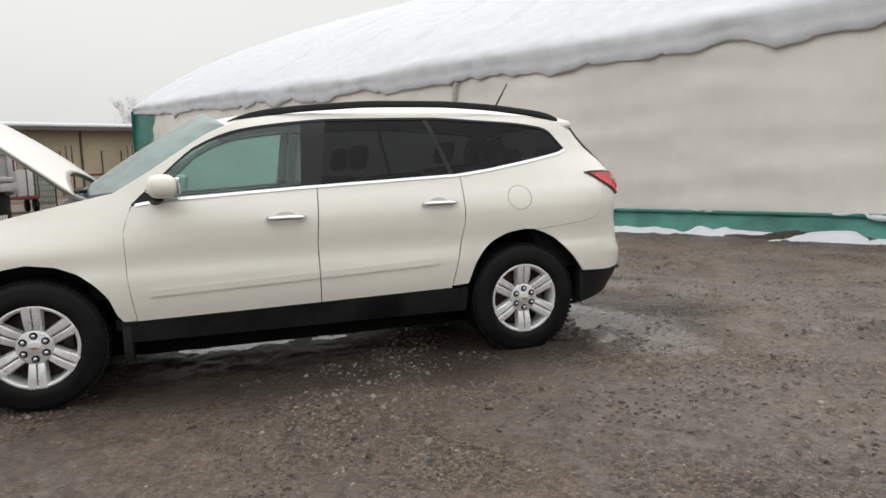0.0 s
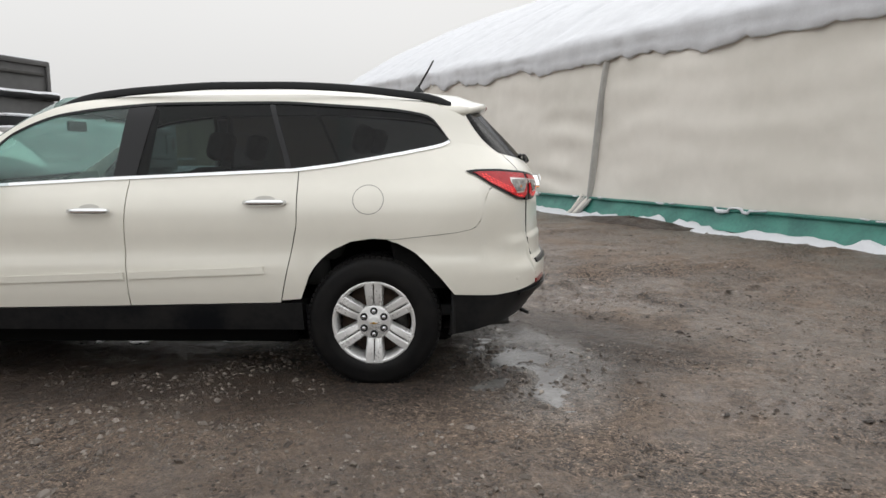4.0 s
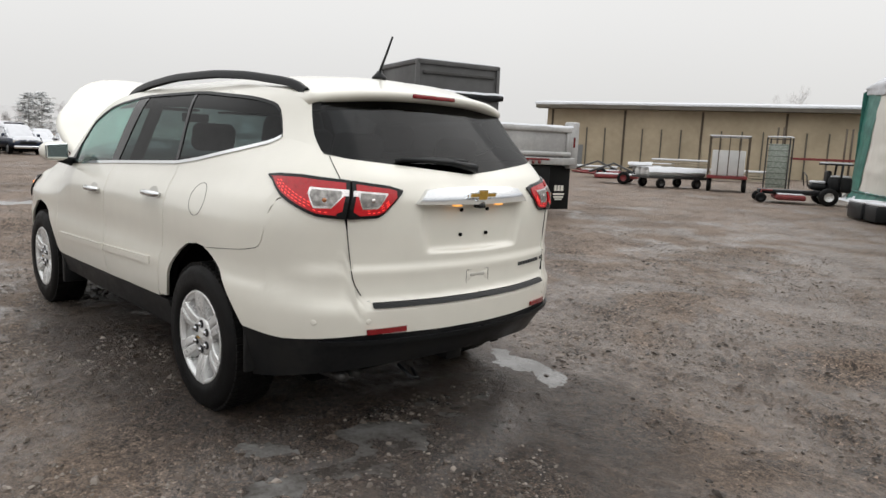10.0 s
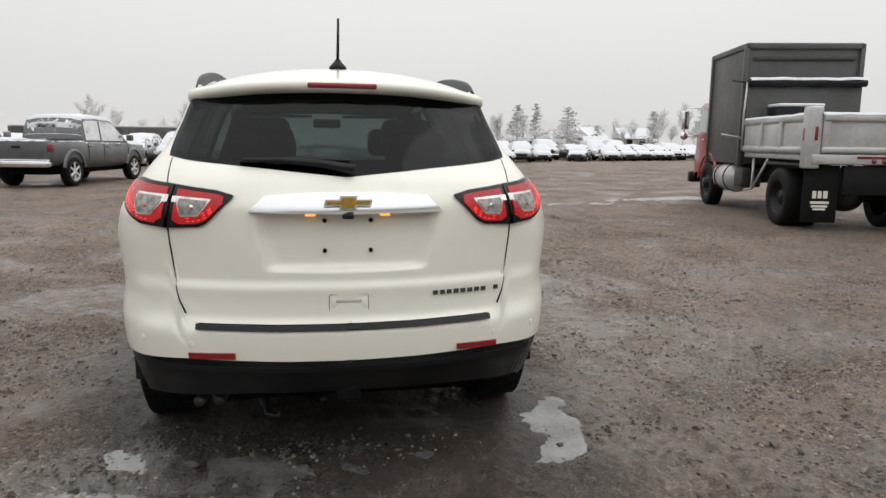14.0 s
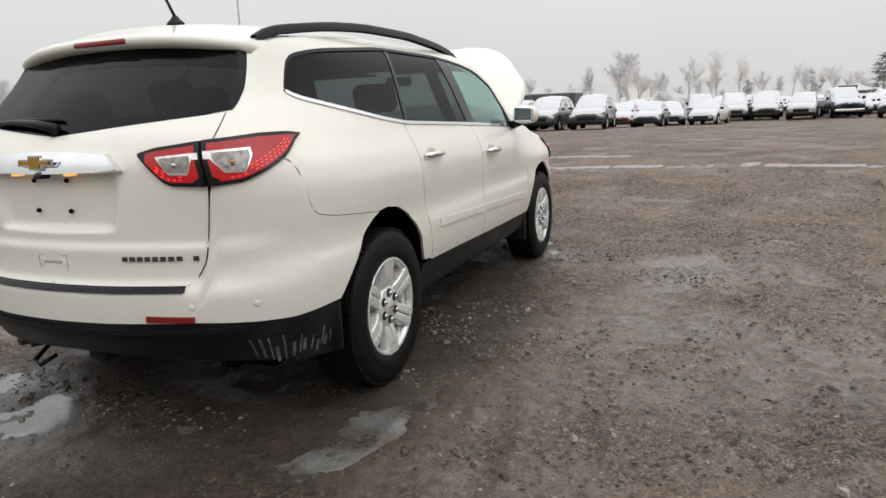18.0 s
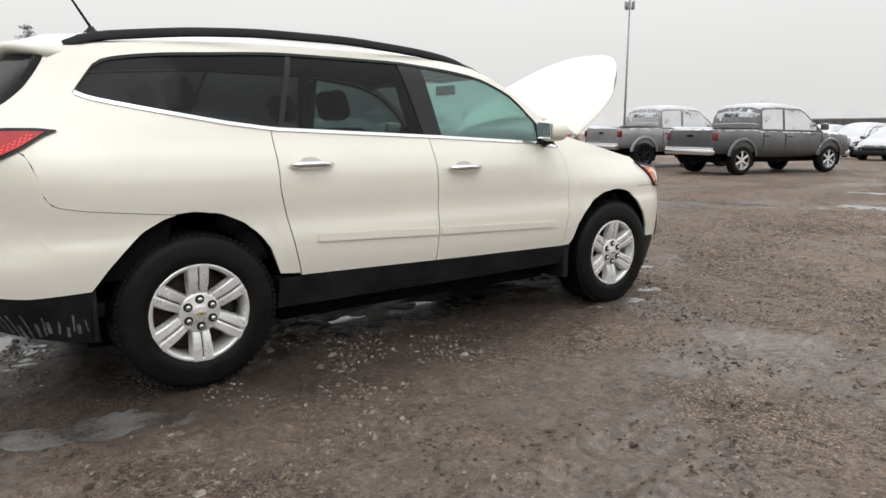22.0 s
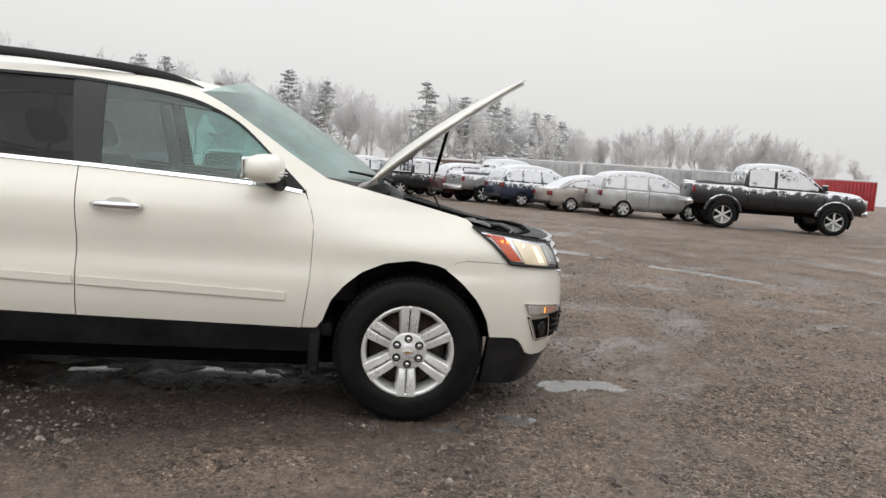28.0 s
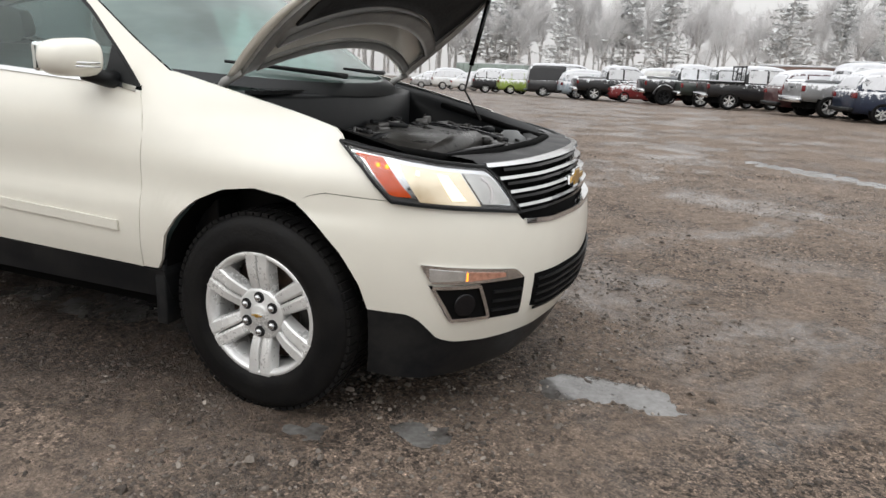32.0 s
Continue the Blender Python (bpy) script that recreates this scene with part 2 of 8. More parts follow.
ENGINE = material("engine_plastic", (0.013, 0.0125, 0.012), 0.33, colour2=(0.045, 0.042, 0.038), scale=9, rough_spread=0.15, bump=0.1, bump_scale=60, spec=0.3)
ENGINE_METAL = material("cast_metal", (0.22, 0.215, 0.21), 0.5, 0.6, spread=0.5, scale=16)
SNOW = material("snow", (0.63, 0.64, 0.665), 0.75, spread=0.10, scale=3, bump=0.35, bump_scale=14)


# ---- small builders ----
def finish(ob, mat, smooth):
    if mat is not None:
        ob.data.materials.append(mat)
    if smooth:
        ob.data.shade_smooth()
    return ob


def part(name, bm, mat, parent=None, label="", smooth=True):
    """Links a bmesh as one mesh object, under a thing or a part where one is given."""
    me = bpy.data.meshes.new(name)
    bm.normal_update()
    bm.to_mesh(me)
    bm.free()
    ob = finish(new(name, me), mat, smooth)
    if parent is not None:
        ob.parent = parent
    return tagged(ob, label) if label else ob


def mesh_of(name, verts, faces, mat, parent=None, label="", smooth=True):
    me = bpy.data.meshes.new(name)
    me.from_pydata(verts, [], faces)
    me.update()
    ob = finish(new(name, me), mat, smooth)
    if parent is not None:
        ob.parent = parent
    return tagged(ob, label) if label else ob


def thing(name, label, category, m=None, group=""):
    ob = new(name)
    ob.empty_display_size = 0.1
    if m is not None:
        ob.matrix_world = m
    return tagged(ob, label, category, group)


def add_box(bm, lo, hi, bevel=0.0, m=None, seg=2):
    """A box between two corners, with its edges rounded, added to bm."""
    r = bmesh.ops.create_cube(bm, size=1.0)
    vs = r["verts"]
    size = [max(1e-4, b - a) for a, b in zip(lo, hi)]
    bmesh.ops.scale(bm, vec=size, verts=vs)
    bmesh.ops.translate(bm, vec=[(a + b) / 2 for a, b in zip(lo, hi)], verts=vs)
    if bevel:
        es = list({e for v in vs for e in v.link_edges})
        r2 = bmesh.ops.bevel(bm, geom=es, offset=min(bevel, min(size) * 0.45), segments=seg, profile=0.5, affect="EDGES", clamp_overlap=True)
        vs = list({v for v in vs if v.is_valid} | set(r2["verts"]))
    if m is not None:
        bmesh.ops.transform(bm, matrix=m, verts=vs)
    return vs


def box(name, lo, hi, mat, parent=None, bevel=0.006, label="", m=None, seg=2):
    bm = bmesh.new()
    add_box(bm, lo, hi, bevel, m, seg)
    return part(name, bm, mat, parent, label, smooth=False if not bevel else True)


def lathe(bm, profile, n=32, axis="y", at=(0, 0, 0), close=True):
    """Turns (radius, offset along the axis) pairs round an axis."""
    rings = []
    for r, h in profile:
        ring = []
        for i in range(n):
            a = 2 * math.pi * i / n
            u, v = r * math.cos(a), r * math.sin(a)
            p = (u, h, v) if axis == "y" else (h, u, v) if axis == "x" else (u, v, h)
            ring.append(bm.verts.new((p[0] + at[0], p[1] + at[1], p[2] + at[2])))
        rings.append(ring)
    for a, b in zip(rings, rings[1:]):
        for i in range(n):
            j = (i + 1) % n
            bm.faces.new((a[i], a[j], b[j], b[i]))
    if close:
        for ring in (rings[0], rings[-1]):
            try:
                bm.faces.new(ring)
            except ValueError:
                pass
    bmesh.ops.recalc_face_normals(bm, faces=bm.faces[:])


def tube(bm, pts, r, n=8, caps=True):
    """A round bar along a line of points; r: a radius, or one for each point."""
    pts = [Vector(p) for p in pts]
    rings = []
    for i, p in enumerate(pts):
        d = (pts[min(i + 1, len(pts) - 1)] - pts[max(i - 1, 0)]).normalized()
        u = d.orthogonal().normalized() if i == 0 else (rings_u - d * rings_u.dot(d)).normalized()
        rings_u = u
        v = d.cross(u)
        rr = r[i] if isinstance(r, (list, tuple)) else r
        rings.append([bm.verts.new(p + (u * math.cos(2 * math.pi * k / n) + v * math.sin(2 * math.pi * k / n)) * rr) for k in range(n)])
    for a, b in zip(rings, rings[1:]):
        for k in range(n):
            j = (k + 1) % n
            bm.faces.new((a[k], a[j], b[j], b[k]))
    if caps:
        bm.faces.new(rings[0][::-1])
        bm.faces.new(rings[-1])


def tube_part(name, pts, r, mat, parent=None, n=8, label=""):
    bm = bmesh.new()
    tube(bm, pts, r, n)
    return part(name, bm, mat, parent, label)


def grid(rows, flip=False, close_u=False):
    """Verts and faces of a sheet of rows of points."""
    nv = len(rows[0])
    verts = [p for r in rows for p in r]
    faces = []
    for i in range(len(rows) - (0 if close_u else 1)):
        k = (i + 1) % len(rows)
        for j in range(nv - 1):
            f = (i * nv + j, k * nv + j, k * nv + j + 1, i * nv + j + 1)
            faces.append(f[::-1] if flip else f)
    return verts, faces

# ---- ground ----
def gravel_material():
    """Wet brown grit: mud tones, pale and dark pebbles at two sizes, and a film of water that varies over the yard."""
    m = material("wet_gravel", (0.1, 0.1, 0.1), 0.6)
    n, l = m.node_tree.nodes, m.node_tree.links
    b = n["Principled BSDF"]
    co = n.new("ShaderNodeTexCoord")
    def noise_at(scale, detail, rough=0.6, twist=0.0):
        t = n.new("ShaderNodeTexNoise")
        t.inputs["Scale"].default_value, t.inputs["Detail"].default_value, t.inputs["Roughness"].default_value = scale, detail, rough
        t.inputs["Distortion"].default_value = twist
        l.new(co.outputs["Object"], t.inputs["Vector"])
        return t.outputs["Fac"]
    def ranged(v, lo, hi, a=0.0, c=1.0):
        r = n.new("ShaderNodeMapRange")
        for key, val in (("From Min", lo), ("From Max", hi), ("To Min", a), ("To Max", c)):
            r.inputs[key].default_value = val
        l.new(v, r.inputs["Value"])
        return r.outputs[0]
    def maths(op, a, c):
        x = n.new("ShaderNodeMath")
        x.operation = op
        for k, v in enumerate((a, c)):
            if isinstance(v, float):
                x.inputs[k].default_value = v
            else:
                l.new(v, x.inputs[k])
        return x.outputs[0]
    def mixed(fac, a, c):
        x = n.new("ShaderNodeMixRGB")
        l.new(fac, x.inputs["Fac"])
        for v, k in ((a, 1), (c, 2)):
            if isinstance(v, tuple):
                x.inputs[k].default_value = (*v, 1)
            else:
                l.new(v, x.inputs[k])
        return x.outputs[0]
    def pebbles(scale):
        v = n.new("ShaderNodeTexVoronoi")
        v.inputs["Scale"].default_value = scale
        l.new(co.outputs["Object"], v.inputs["Vector"])
        s = n.new("ShaderNodeSeparateColor")
        l.new(v.outputs["Color"], s.inputs[0])
        return v.outputs["Distance"], s.outputs[0], s.outputs[1]
    big, zone, fine, grit = noise_at(0.16, 4), noise_at(0.8, 7, 0.68, 0.4), noise_at(22, 6, 0.78), noise_at(95, 4, 0.75)
    # soaked mud with a film of water, and drier grit between
    xyz = n.new("ShaderNodeSeparateXYZ")
    l.new(co.outputs["Object"], xyz.inputs[0])
    drier = ranged(xyz.outputs["X"], -3.0, 4.5, -0.05, 0.08)
    soaked = ranged(maths("ADD", noise_at(0.7, 8, 0.66, 0.7), drier), 0.44, 0.58)
    base = mixed(ranged(maths("ADD", big, drier), 0.36, 0.66), (0.160, 0.115, 0.083), (0.226, 0.172, 0.134))
    base = mixed(ranged(soaked, 0.0, 1.0, 0.55, 0.0), base, (0.104, 0.072, 0.051))
    base = mixed(ranged(noise_at(3.1, 7, 0.72, 0.6), 0.52, 0.68, 0.0, 0.6), base, (0.090, 0.063, 0.045))
    # car's shade and dark reflection painted into the mud, with a wet film
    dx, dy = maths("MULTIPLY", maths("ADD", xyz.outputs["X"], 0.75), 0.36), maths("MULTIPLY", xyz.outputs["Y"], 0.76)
    wet_car_shade = maths("ADD", maths("ADD", maths("MULTIPLY", dx, dx), maths("MULTIPLY", dy, dy)), maths("MULTIPLY", noise_at(1.9, 6, 0.65, 0.5), 0.9))
    wet_car_shade = ranged(wet_car_shade, 1.2, 1.95, 1.0, 0.0)
    base = mixed(ranged(wet_car_shade, 0.0, 1.0, 0.0, 0.85), base, (0.040, 0.026, 0.018))
    stony = ranged(zone, 0.46, 0.58)
    # tone follows the relief: shade between grains put into the colour
    grain = maths("MULTIPLY", ranged(fine, 0.34, 0.66, 0.60, 1.40), ranged(grit, 0.34, 0.66, 0.66, 1.34))
    grain = maths("MULTIPLY", grain, ranged(noise_at(7.5, 6, 0.7, 0.6), 0.36, 0.64, 0.80, 1.20))
    d1, r1, q1 = pebbles(52)
    d2, r2, q2 = pebbles(120)
    # single pebbles pressed into the mud: pale or dark face, rim darkened as crevice shade
    relief = None
    for d, r, q, few in ((d1, r1, q1, 0.52), (d2, r2, q2, 0.30)):
        there = maths("MULTIPLY", ranged(q, few, few + 0.02), ranged(stony, 0.0, 1.0, 0.30, 1.0))
        face = ranged(d, 0.42, 0.32)
        tone = maths("MULTIPLY", ranged(maths("POWER", r, 1.6), 0.0, 1.0, 0.42, 2.5), ranged(d, 0.24, 0.44, 1.0, 0.62))
        x = n.new("ShaderNodeMix")
        x.data_type = "FLOAT"
        x.inputs[2].default_value = 1.0
        l.new(there, x.inputs[0])
        l.new(tone, x.inputs[3])
        grain = maths("MULTIPLY", grain, x.outputs[0])
        bulge = maths("MULTIPLY", there, face)
        relief = bulge if relief is None else maths("ADD", maths("MULTIPLY", relief, 1.6), bulge)
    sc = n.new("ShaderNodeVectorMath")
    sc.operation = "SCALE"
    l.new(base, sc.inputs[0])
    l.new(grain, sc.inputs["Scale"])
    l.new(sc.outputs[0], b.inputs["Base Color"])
    l.new(ranged(soaked, 0.0, 1.0, 0.45, 0.85), b.inputs["Roughness"])
    b.inputs["Specular IOR Level"].default_value = 0.4
    # the film lies in the smooth mud, and the pebbles stand out of it
    film = maths("MULTIPLY", ranged(soaked, 0.0, 0.9, 1.0, 0.10), ranged(stony, 0.0, 1.0, 1.0, 0.45))
    film = maths("MAXIMUM", film, maths("MULTIPLY", wet_car_shade, 0.8))
    film = maths("MULTIPLY", film, maths("MULTIPLY", ranged(noise_at(11.0, 8, 0.8, 0.4), 0.40, 0.55, 0.10, 1.0), ranged(xyz.outputs["X"], -3.0, 1.0, 0.72, 1.15)))
    film = maths("MULTIPLY", film, ranged(xyz.outputs["X"], 3.5, 8.0, 1.0, 0.7))
    film = maths("MULTIPLY", film, ranged(wet_car_shade, 0.0, 1.0, 1.0, 0.35))
    # run-off behind the tail
    px_, py_ = maths("MULTIPLY", maths("ADD", xyz.outputs["X"], 2.45), 1.5), maths("MULTIPLY", maths("ADD", xyz.outputs["Y"], -0.60), 0.75)
    pool = maths("ADD", maths("ADD", maths("MULTIPLY", px_, px_), maths("MULTIPLY", py_, py_)), maths("MULTIPLY", noise_at(6.0, 7, 0.75, 0.6), 1.4))
    film = maths("MAXIMUM", film, ranged(pool, 0.95, 1.4, 1.0, 0.0))
    l.new(film, b.inputs["Coat Weight"])
    b.inputs["Coat Roughness"].default_value = 0.24
    b.inputs["Coat IOR"].default_value = 1.6
    h = maths("ADD", maths("MULTIPLY", fine, 0.8), maths("MULTIPLY", grit, 0.35))
    h = maths("ADD", h, maths("MULTIPLY", relief, 0.30))
    h = maths("ADD", h, maths("MULTIPLY", noise_at(7.0, 5, 0.7), 0.9))
    bp = n.new("ShaderNodeBump")
    bp.inputs["Strength"].default_value, bp.inputs["Distance"].default_value = 1.0, 0.03
    l.new(h, bp.inputs["Height"])
    l.new(bp.outputs[0], b.inputs["Normal"])
    soft_bump = n.new("ShaderNodeBump")
    soft_bump.inputs["Strength"].default_value, soft_bump.inputs["Distance"].default_value = 0.7, 0.016
    l.new(fine, soft_bump.inputs["Height"])
    l.new(soft_bump.outputs[0], b.inputs["Coat Normal"])
    return m


GRAVEL = gravel_material()
# wheel ruts: from, to, half width
RUTS = [((-9, -6.5), (-3.2, -2.6), 0.13), ((-9.5, -4.2), (-2.2, -1.2), 0.12), ((-8, -9), (4, -4.2), 0.15), ((-7, 6.8), (6, 7.6), 0.15), ((-7, 8.1), (6, 9.0), 0.15), ((3, 7.5), (12, -11), 0.4), ((-2, -14), (14, -5), 0.25), ((4, 3.5), (16, 4.5), 0.2),
        ((-8, 3.2), (-2.6, 0.9), 0.12), ((3.4, -3.6), (9, -0.4), 0.13), ((3.0, -0.4), (11, 0.8), 0.14), ((2.5, -5.8), (10, -3.4), 0.14), ((-6, -2.9), (7, -2.2), 0.13), ((-8.5, -2.6), (-1.2, -1.44), 0.07), ((-1.0, -4.2), (-4.4, -0.9), 0.08), ((-3.6, -1.3), (-2.2, -3.6), 0.07)]
WATER_LEVEL = -0.0125
# shallow hollows that hold melt water: x, y, half length, half width, turn, depth
HOLLOWS = [(-2.05, -1.00, 0.50, 0.18, -22, 0.019), (-2.38, 0.52, 0.80, 0.28, 100, 0.012), (-2.15, 1.0, 0.26, 0.13, 60, 0.007), (2.70, -0.14, 0.36, 0.14, 6, 0.020), (2.12, -0.78, 0.20, 0.09, 20, 0.014), (1.72, -0.95, 0.24, 0.10, 0, 0.013), (0.1, -0.3, 0.9, 0.25, 4, 0.012),
           (8.4, 3.2, 2.6, 0.30, 118, 0.018), (6.2, 6.2, 1.9, 0.26, 128, 0.016), (10.6, -1.0, 2.5, 0.42, 100, 0.021), (10.4, -5.0, 2.6, 0.40, 84, 0.021), (11.6, -9.6, 2.8, 0.45, 104, 0.021), (4.2, 8.6, 1.9, 0.3, 135, 0.018), (13.5, 1.0, 2.5, 0.3, 95, 0.018)]
# wheels of the white car: along, half track, height of the hub
WHEELS = [(1.50, .800, .386), (1.50, -.800, .380), (-1.51, .825, .406), (-1.51, -.825, .402)]
TYRE = .383


def ease(q):
    q = min(1.0, max(0.0, q))
    return q * q * (3 - 2 * q)


def far_fall(x, y):
    """Beyond the first cars the yard falls gently towards the woods."""
    side = ease((x - 30) / 16) * (1 - ease((x - 66) / 14)) * ease((30 - y) / 12) * ease((y + 75) / 15)
    return -.024 * min(40.0, max(0.0, y - 27)) * ease((14 - x) / 12) - .36 * side


def base_level(x, y):
    """The yard falls a little from behind the car towards its nose."""
    r = math.hypot(x, y)
    return (.009 * ease((2.6 - x) / 1.5) + .047 * ease((y + .6) / 1.6) * ease((1.4 - x) / 2.2)) * (1 - ease((r - 6.5) / 7))


def ground_height(x, y):
    r = math.hypot(x, y)
    h = 0.010 * noise.noise((x * 1.3, y * 1.3, 0.3)) + 0.015 * noise.noise((x * 4.5, y * 4.5, 2.3))
    if r < 16:
        h += 0.010 * noise.noise((x * 12, y * 12, 5.1)) + 0.005 * noise.noise((x * 29, y * 29, 1.1))
    for (ax, ay), (bx, by), w in RUTS:
        dx, dy = bx - ax, by - ay
        ln = math.hypot(dx, dy)
        t = ((x - ax) * dx + (y - ay) * dy) / ln / ln
        if 0 < t < 1:
            d = ((x - ax) * dy - (y - ay) * dx) / ln
            if abs(d) < 4 * w:
                d += 0.10 * noise.noise((t * 9, ax, 0))
                h += 0.024 * (math.exp(-((abs(d) - w * 1.5) / w / 0.4) ** 2) * 0.9 - math.exp(-(d / w) ** 2)) * min(1, 6 * t, 6 * (1 - t)) * (1 + 0.6 * noise.noise((x * 6, y * 6, 7)))
    if r < 16:
        for hx, hy, ra, rb, turn, deep in HOLLOWS:
            if abs(x - hx) + abs(y - hy) < 3.2 * ra:
                c, s = math.cos(radians(turn)), math.sin(radians(turn))
                u, v = ((x - hx) * c + (y - hy) * s) / ra, (-(x - hx) * s + (y - hy) * c) / rb
                q_ = u * u + v * v
                if q_ < 3.6:
                    e_ = min(1.0, max(0.0, (q_ - 0.1) / 1.7))
                    bed = base_level(hx, hy) - base_level(x, y) + WATER_LEVEL - 0.008 + 0.5 * (0.02 - deep) + 0.021 * e_ + 0.012 * noise.noise((x * 5, y * 5, 6.1)) + 0.008 * noise.noise((x * 15, y * 15, 3.7)) + 0.005 * noise.noise((x * 37, y * 37, 8.7))
                    k_ = 1.0 if q_ < 2.0 else (3.6 - q_) / 1.6
                    h += (bed + 0.004 - h) * k_
    h -= 0.004
    h *= 1 - 0.5 * min(1.0, max(0.0, (r - 14) / 20))
    h += base_level(x, y)
    if r < 3:
        # mud pressed up round the tyres
        for wx, wy, wz in WHEELS:
            k_ = math.exp(-((x - wx) / 0.22) ** 2 - ((y - wy) / 0.26) ** 2)
            h += (max(base_level(wx, wy) - .006, wz - TYRE + .008) - h) * k_
    return h


TURN = 960
radii = [0.0003] + [0.25 + 0.032 * k for k in range(275)]
while radii[-1] < 1500:
    radii.append(radii[-1] * 1.035 + 0.02)
rows = []
for r in radii:
    row = []
    for k in range(TURN):
        a = 2 * math.pi * k / TURN
        x, y = r * math.cos(a), r * math.sin(a)
        row.append((x, y, (ground_height(x, y) if r < 40 else 0.0) + far_fall(x, y)))
    row.append(row[0])
    rows.append(row)
v, f = grid(rows)
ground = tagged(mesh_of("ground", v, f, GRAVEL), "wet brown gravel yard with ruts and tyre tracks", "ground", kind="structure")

# loose stones and clods
def island_tones(mat, low, high):
    n_, l_ = mat.node_tree.nodes, mat.node_tree.links
    isl, rmp = n_.new("ShaderNodeNewGeometry"), n_.new("ShaderNodeValToRGB")
    rmp.color_ramp.elements[0].color, rmp.color_ramp.elements[1].color = (*low, 1), (*high, 1)
    mid_ = rmp.color_ramp.elements.new(0.75)
    mid_.color = (*[a * 0.6 + c * 0.4 for a, c in zip(low, high)], 1)
    l_.new(isl.outputs["Random Per Island"], rmp.inputs["Fac"])
    l_.new(rmp.outputs[0], n_["Principled BSDF"].inputs["Base Color"])
    return mat


STONE = island_tones(material("loose_stone", (0.16, 0.135, 0.115), 0.5), (0.065, 0.050, 0.039), (0.285, 0.245, 0.208))
CLOD = island_tones(material("mud_clod", (0.04, 0.03, 0.024), 0.6), (0.026, 0.019, 0.014), (0.095, 0.071, 0.054))


def add_stone(verts, faces, x, y, s, rng, flat=1.0):
    """A rough lump: a ragged foot, a shoulder for the larger ones, and a top off its middle."""
    z = ground_height(x, y) + s * 0.1
    t, b = rng.random() * 6.28, len(verts)
    st, ct, sx = math.sin(t), math.cos(t), rng.uniform(1.0, 1.8)
    rings = 2 if s > 0.008 else 1
    for r_ in range(rings):
        for k in range(5):
            q = k * 1.2566 + rng.uniform(-.35, .35)
            g = s * rng.uniform(.7, 1.2) * (1 if r_ == 0 else .66)
            u, w = g * sx * math.cos(q), g * math.sin(q)
            verts.append((x + u * ct - w * st, y + u * st + w * ct, z + s * (rng.uniform(-.25, .1) if r_ == 0 else flat * rng.uniform(.35, .7))))
    verts.append((x + s * rng.uniform(-.3, .3), y + s * rng.uniform(-.3, .3), z + s * flat * (rng.uniform(.4, .8) if rings == 1 else rng.uniform(.7, 1.0))))
    for r_ in range(rings - 1):
        faces.extend((b + k, b + (k + 1) % 5, b + 5 + (k + 1) % 5, b + 5 + k) for k in range(5))
    e = b + 5 * (rings - 1)
    faces.extend((e + k, e + (k + 1) % 5, b + 5 * rings) for k in range(5))


def near_spot(rng):
    """A random place on the yard, mostly on the ring that surrounds the car."""
    r, a = 0.6 + 8.2 * rng.random() ** 0.8, rng.random() * 2 * math.pi
    return r * 1.2 * math.cos(a), r * math.sin(a)


rng = random.Random(5)
verts, faces = [], []
left = 76000
while left:
    x, y = near_spot(rng)
    if noise.noise((x * 0.7, y * 0.7, 9.0)) + 0.8 * noise.noise((x * 2.5, y * 2.5, 4.0)) < -0.10 + 0.42 * rng.random():
        continue
    add_stone(verts, faces, x, y, 0.003 + 0.0075 * rng.random() ** 3 + (rng.uniform(.004, .014) if rng.random() < 0.03 else 0), rng)
    left -= 1
tagged(mesh_of("gravel", verts, faces, STONE, smooth=False), "small loose grey and brown stones on the yard", "gravel", kind="stuff")
verts, faces = [], []
for (ax, ay), (bx, by), w in RUTS:
    ln = math.hypot(bx - ax, by - ay)
    for k in range(int(ln * 50)):
        t, lane = rng.random(), rng.choice((-1.5, -0.8, -0.25, 0.25, 0.8, 1.5))
        if noise.noise((t * ln * 0.9, lane, ax)) < -0.05:
            continue
        o = w * lane + rng.gauss(0, 0.035) + 0.10 * noise.noise((t * 9, ax, 0))
        add_stone(verts, faces, ax + (bx - ax) * t + o * (by - ay) / ln, ay + (by - ay) * t - o * (bx - ax) / ln, rng.uniform(0.003, 0.008) + .012 * rng.random() ** 5, rng, 0.8)
left = 46000
while left:
    x, y = near_spot(rng)
    if noise.noise((x * 1.6, y * 1.6, 19.0)) + .5 * noise.noise((x * 5.5, y * 5.5, 3.0)) < 0.0 + 0.42 * rng.random():
        continue
    add_stone(verts, faces, x, y, 0.003 + 0.008 * rng.random() ** 3 + (rng.uniform(.004, .016) if rng.random() < 0.02 else 0), rng, 0.8)
    left -= 1
tagged(mesh_of("mud_clods", verts, faces, CLOD, smooth=False), "dark wet clods of mud scattered along tyre tracks", "mud", kind="stuff")

# melt water standing in the hollows
# pale tone puts part of the sky's reflection into the water's colour
WATER = material("melt_water", (0.17, 0.165, 0.158), 0.16, colour2=(0.05, 0.043, 0.038), scale=5, bump=0.05, bump_scale=9, spec=0.9)
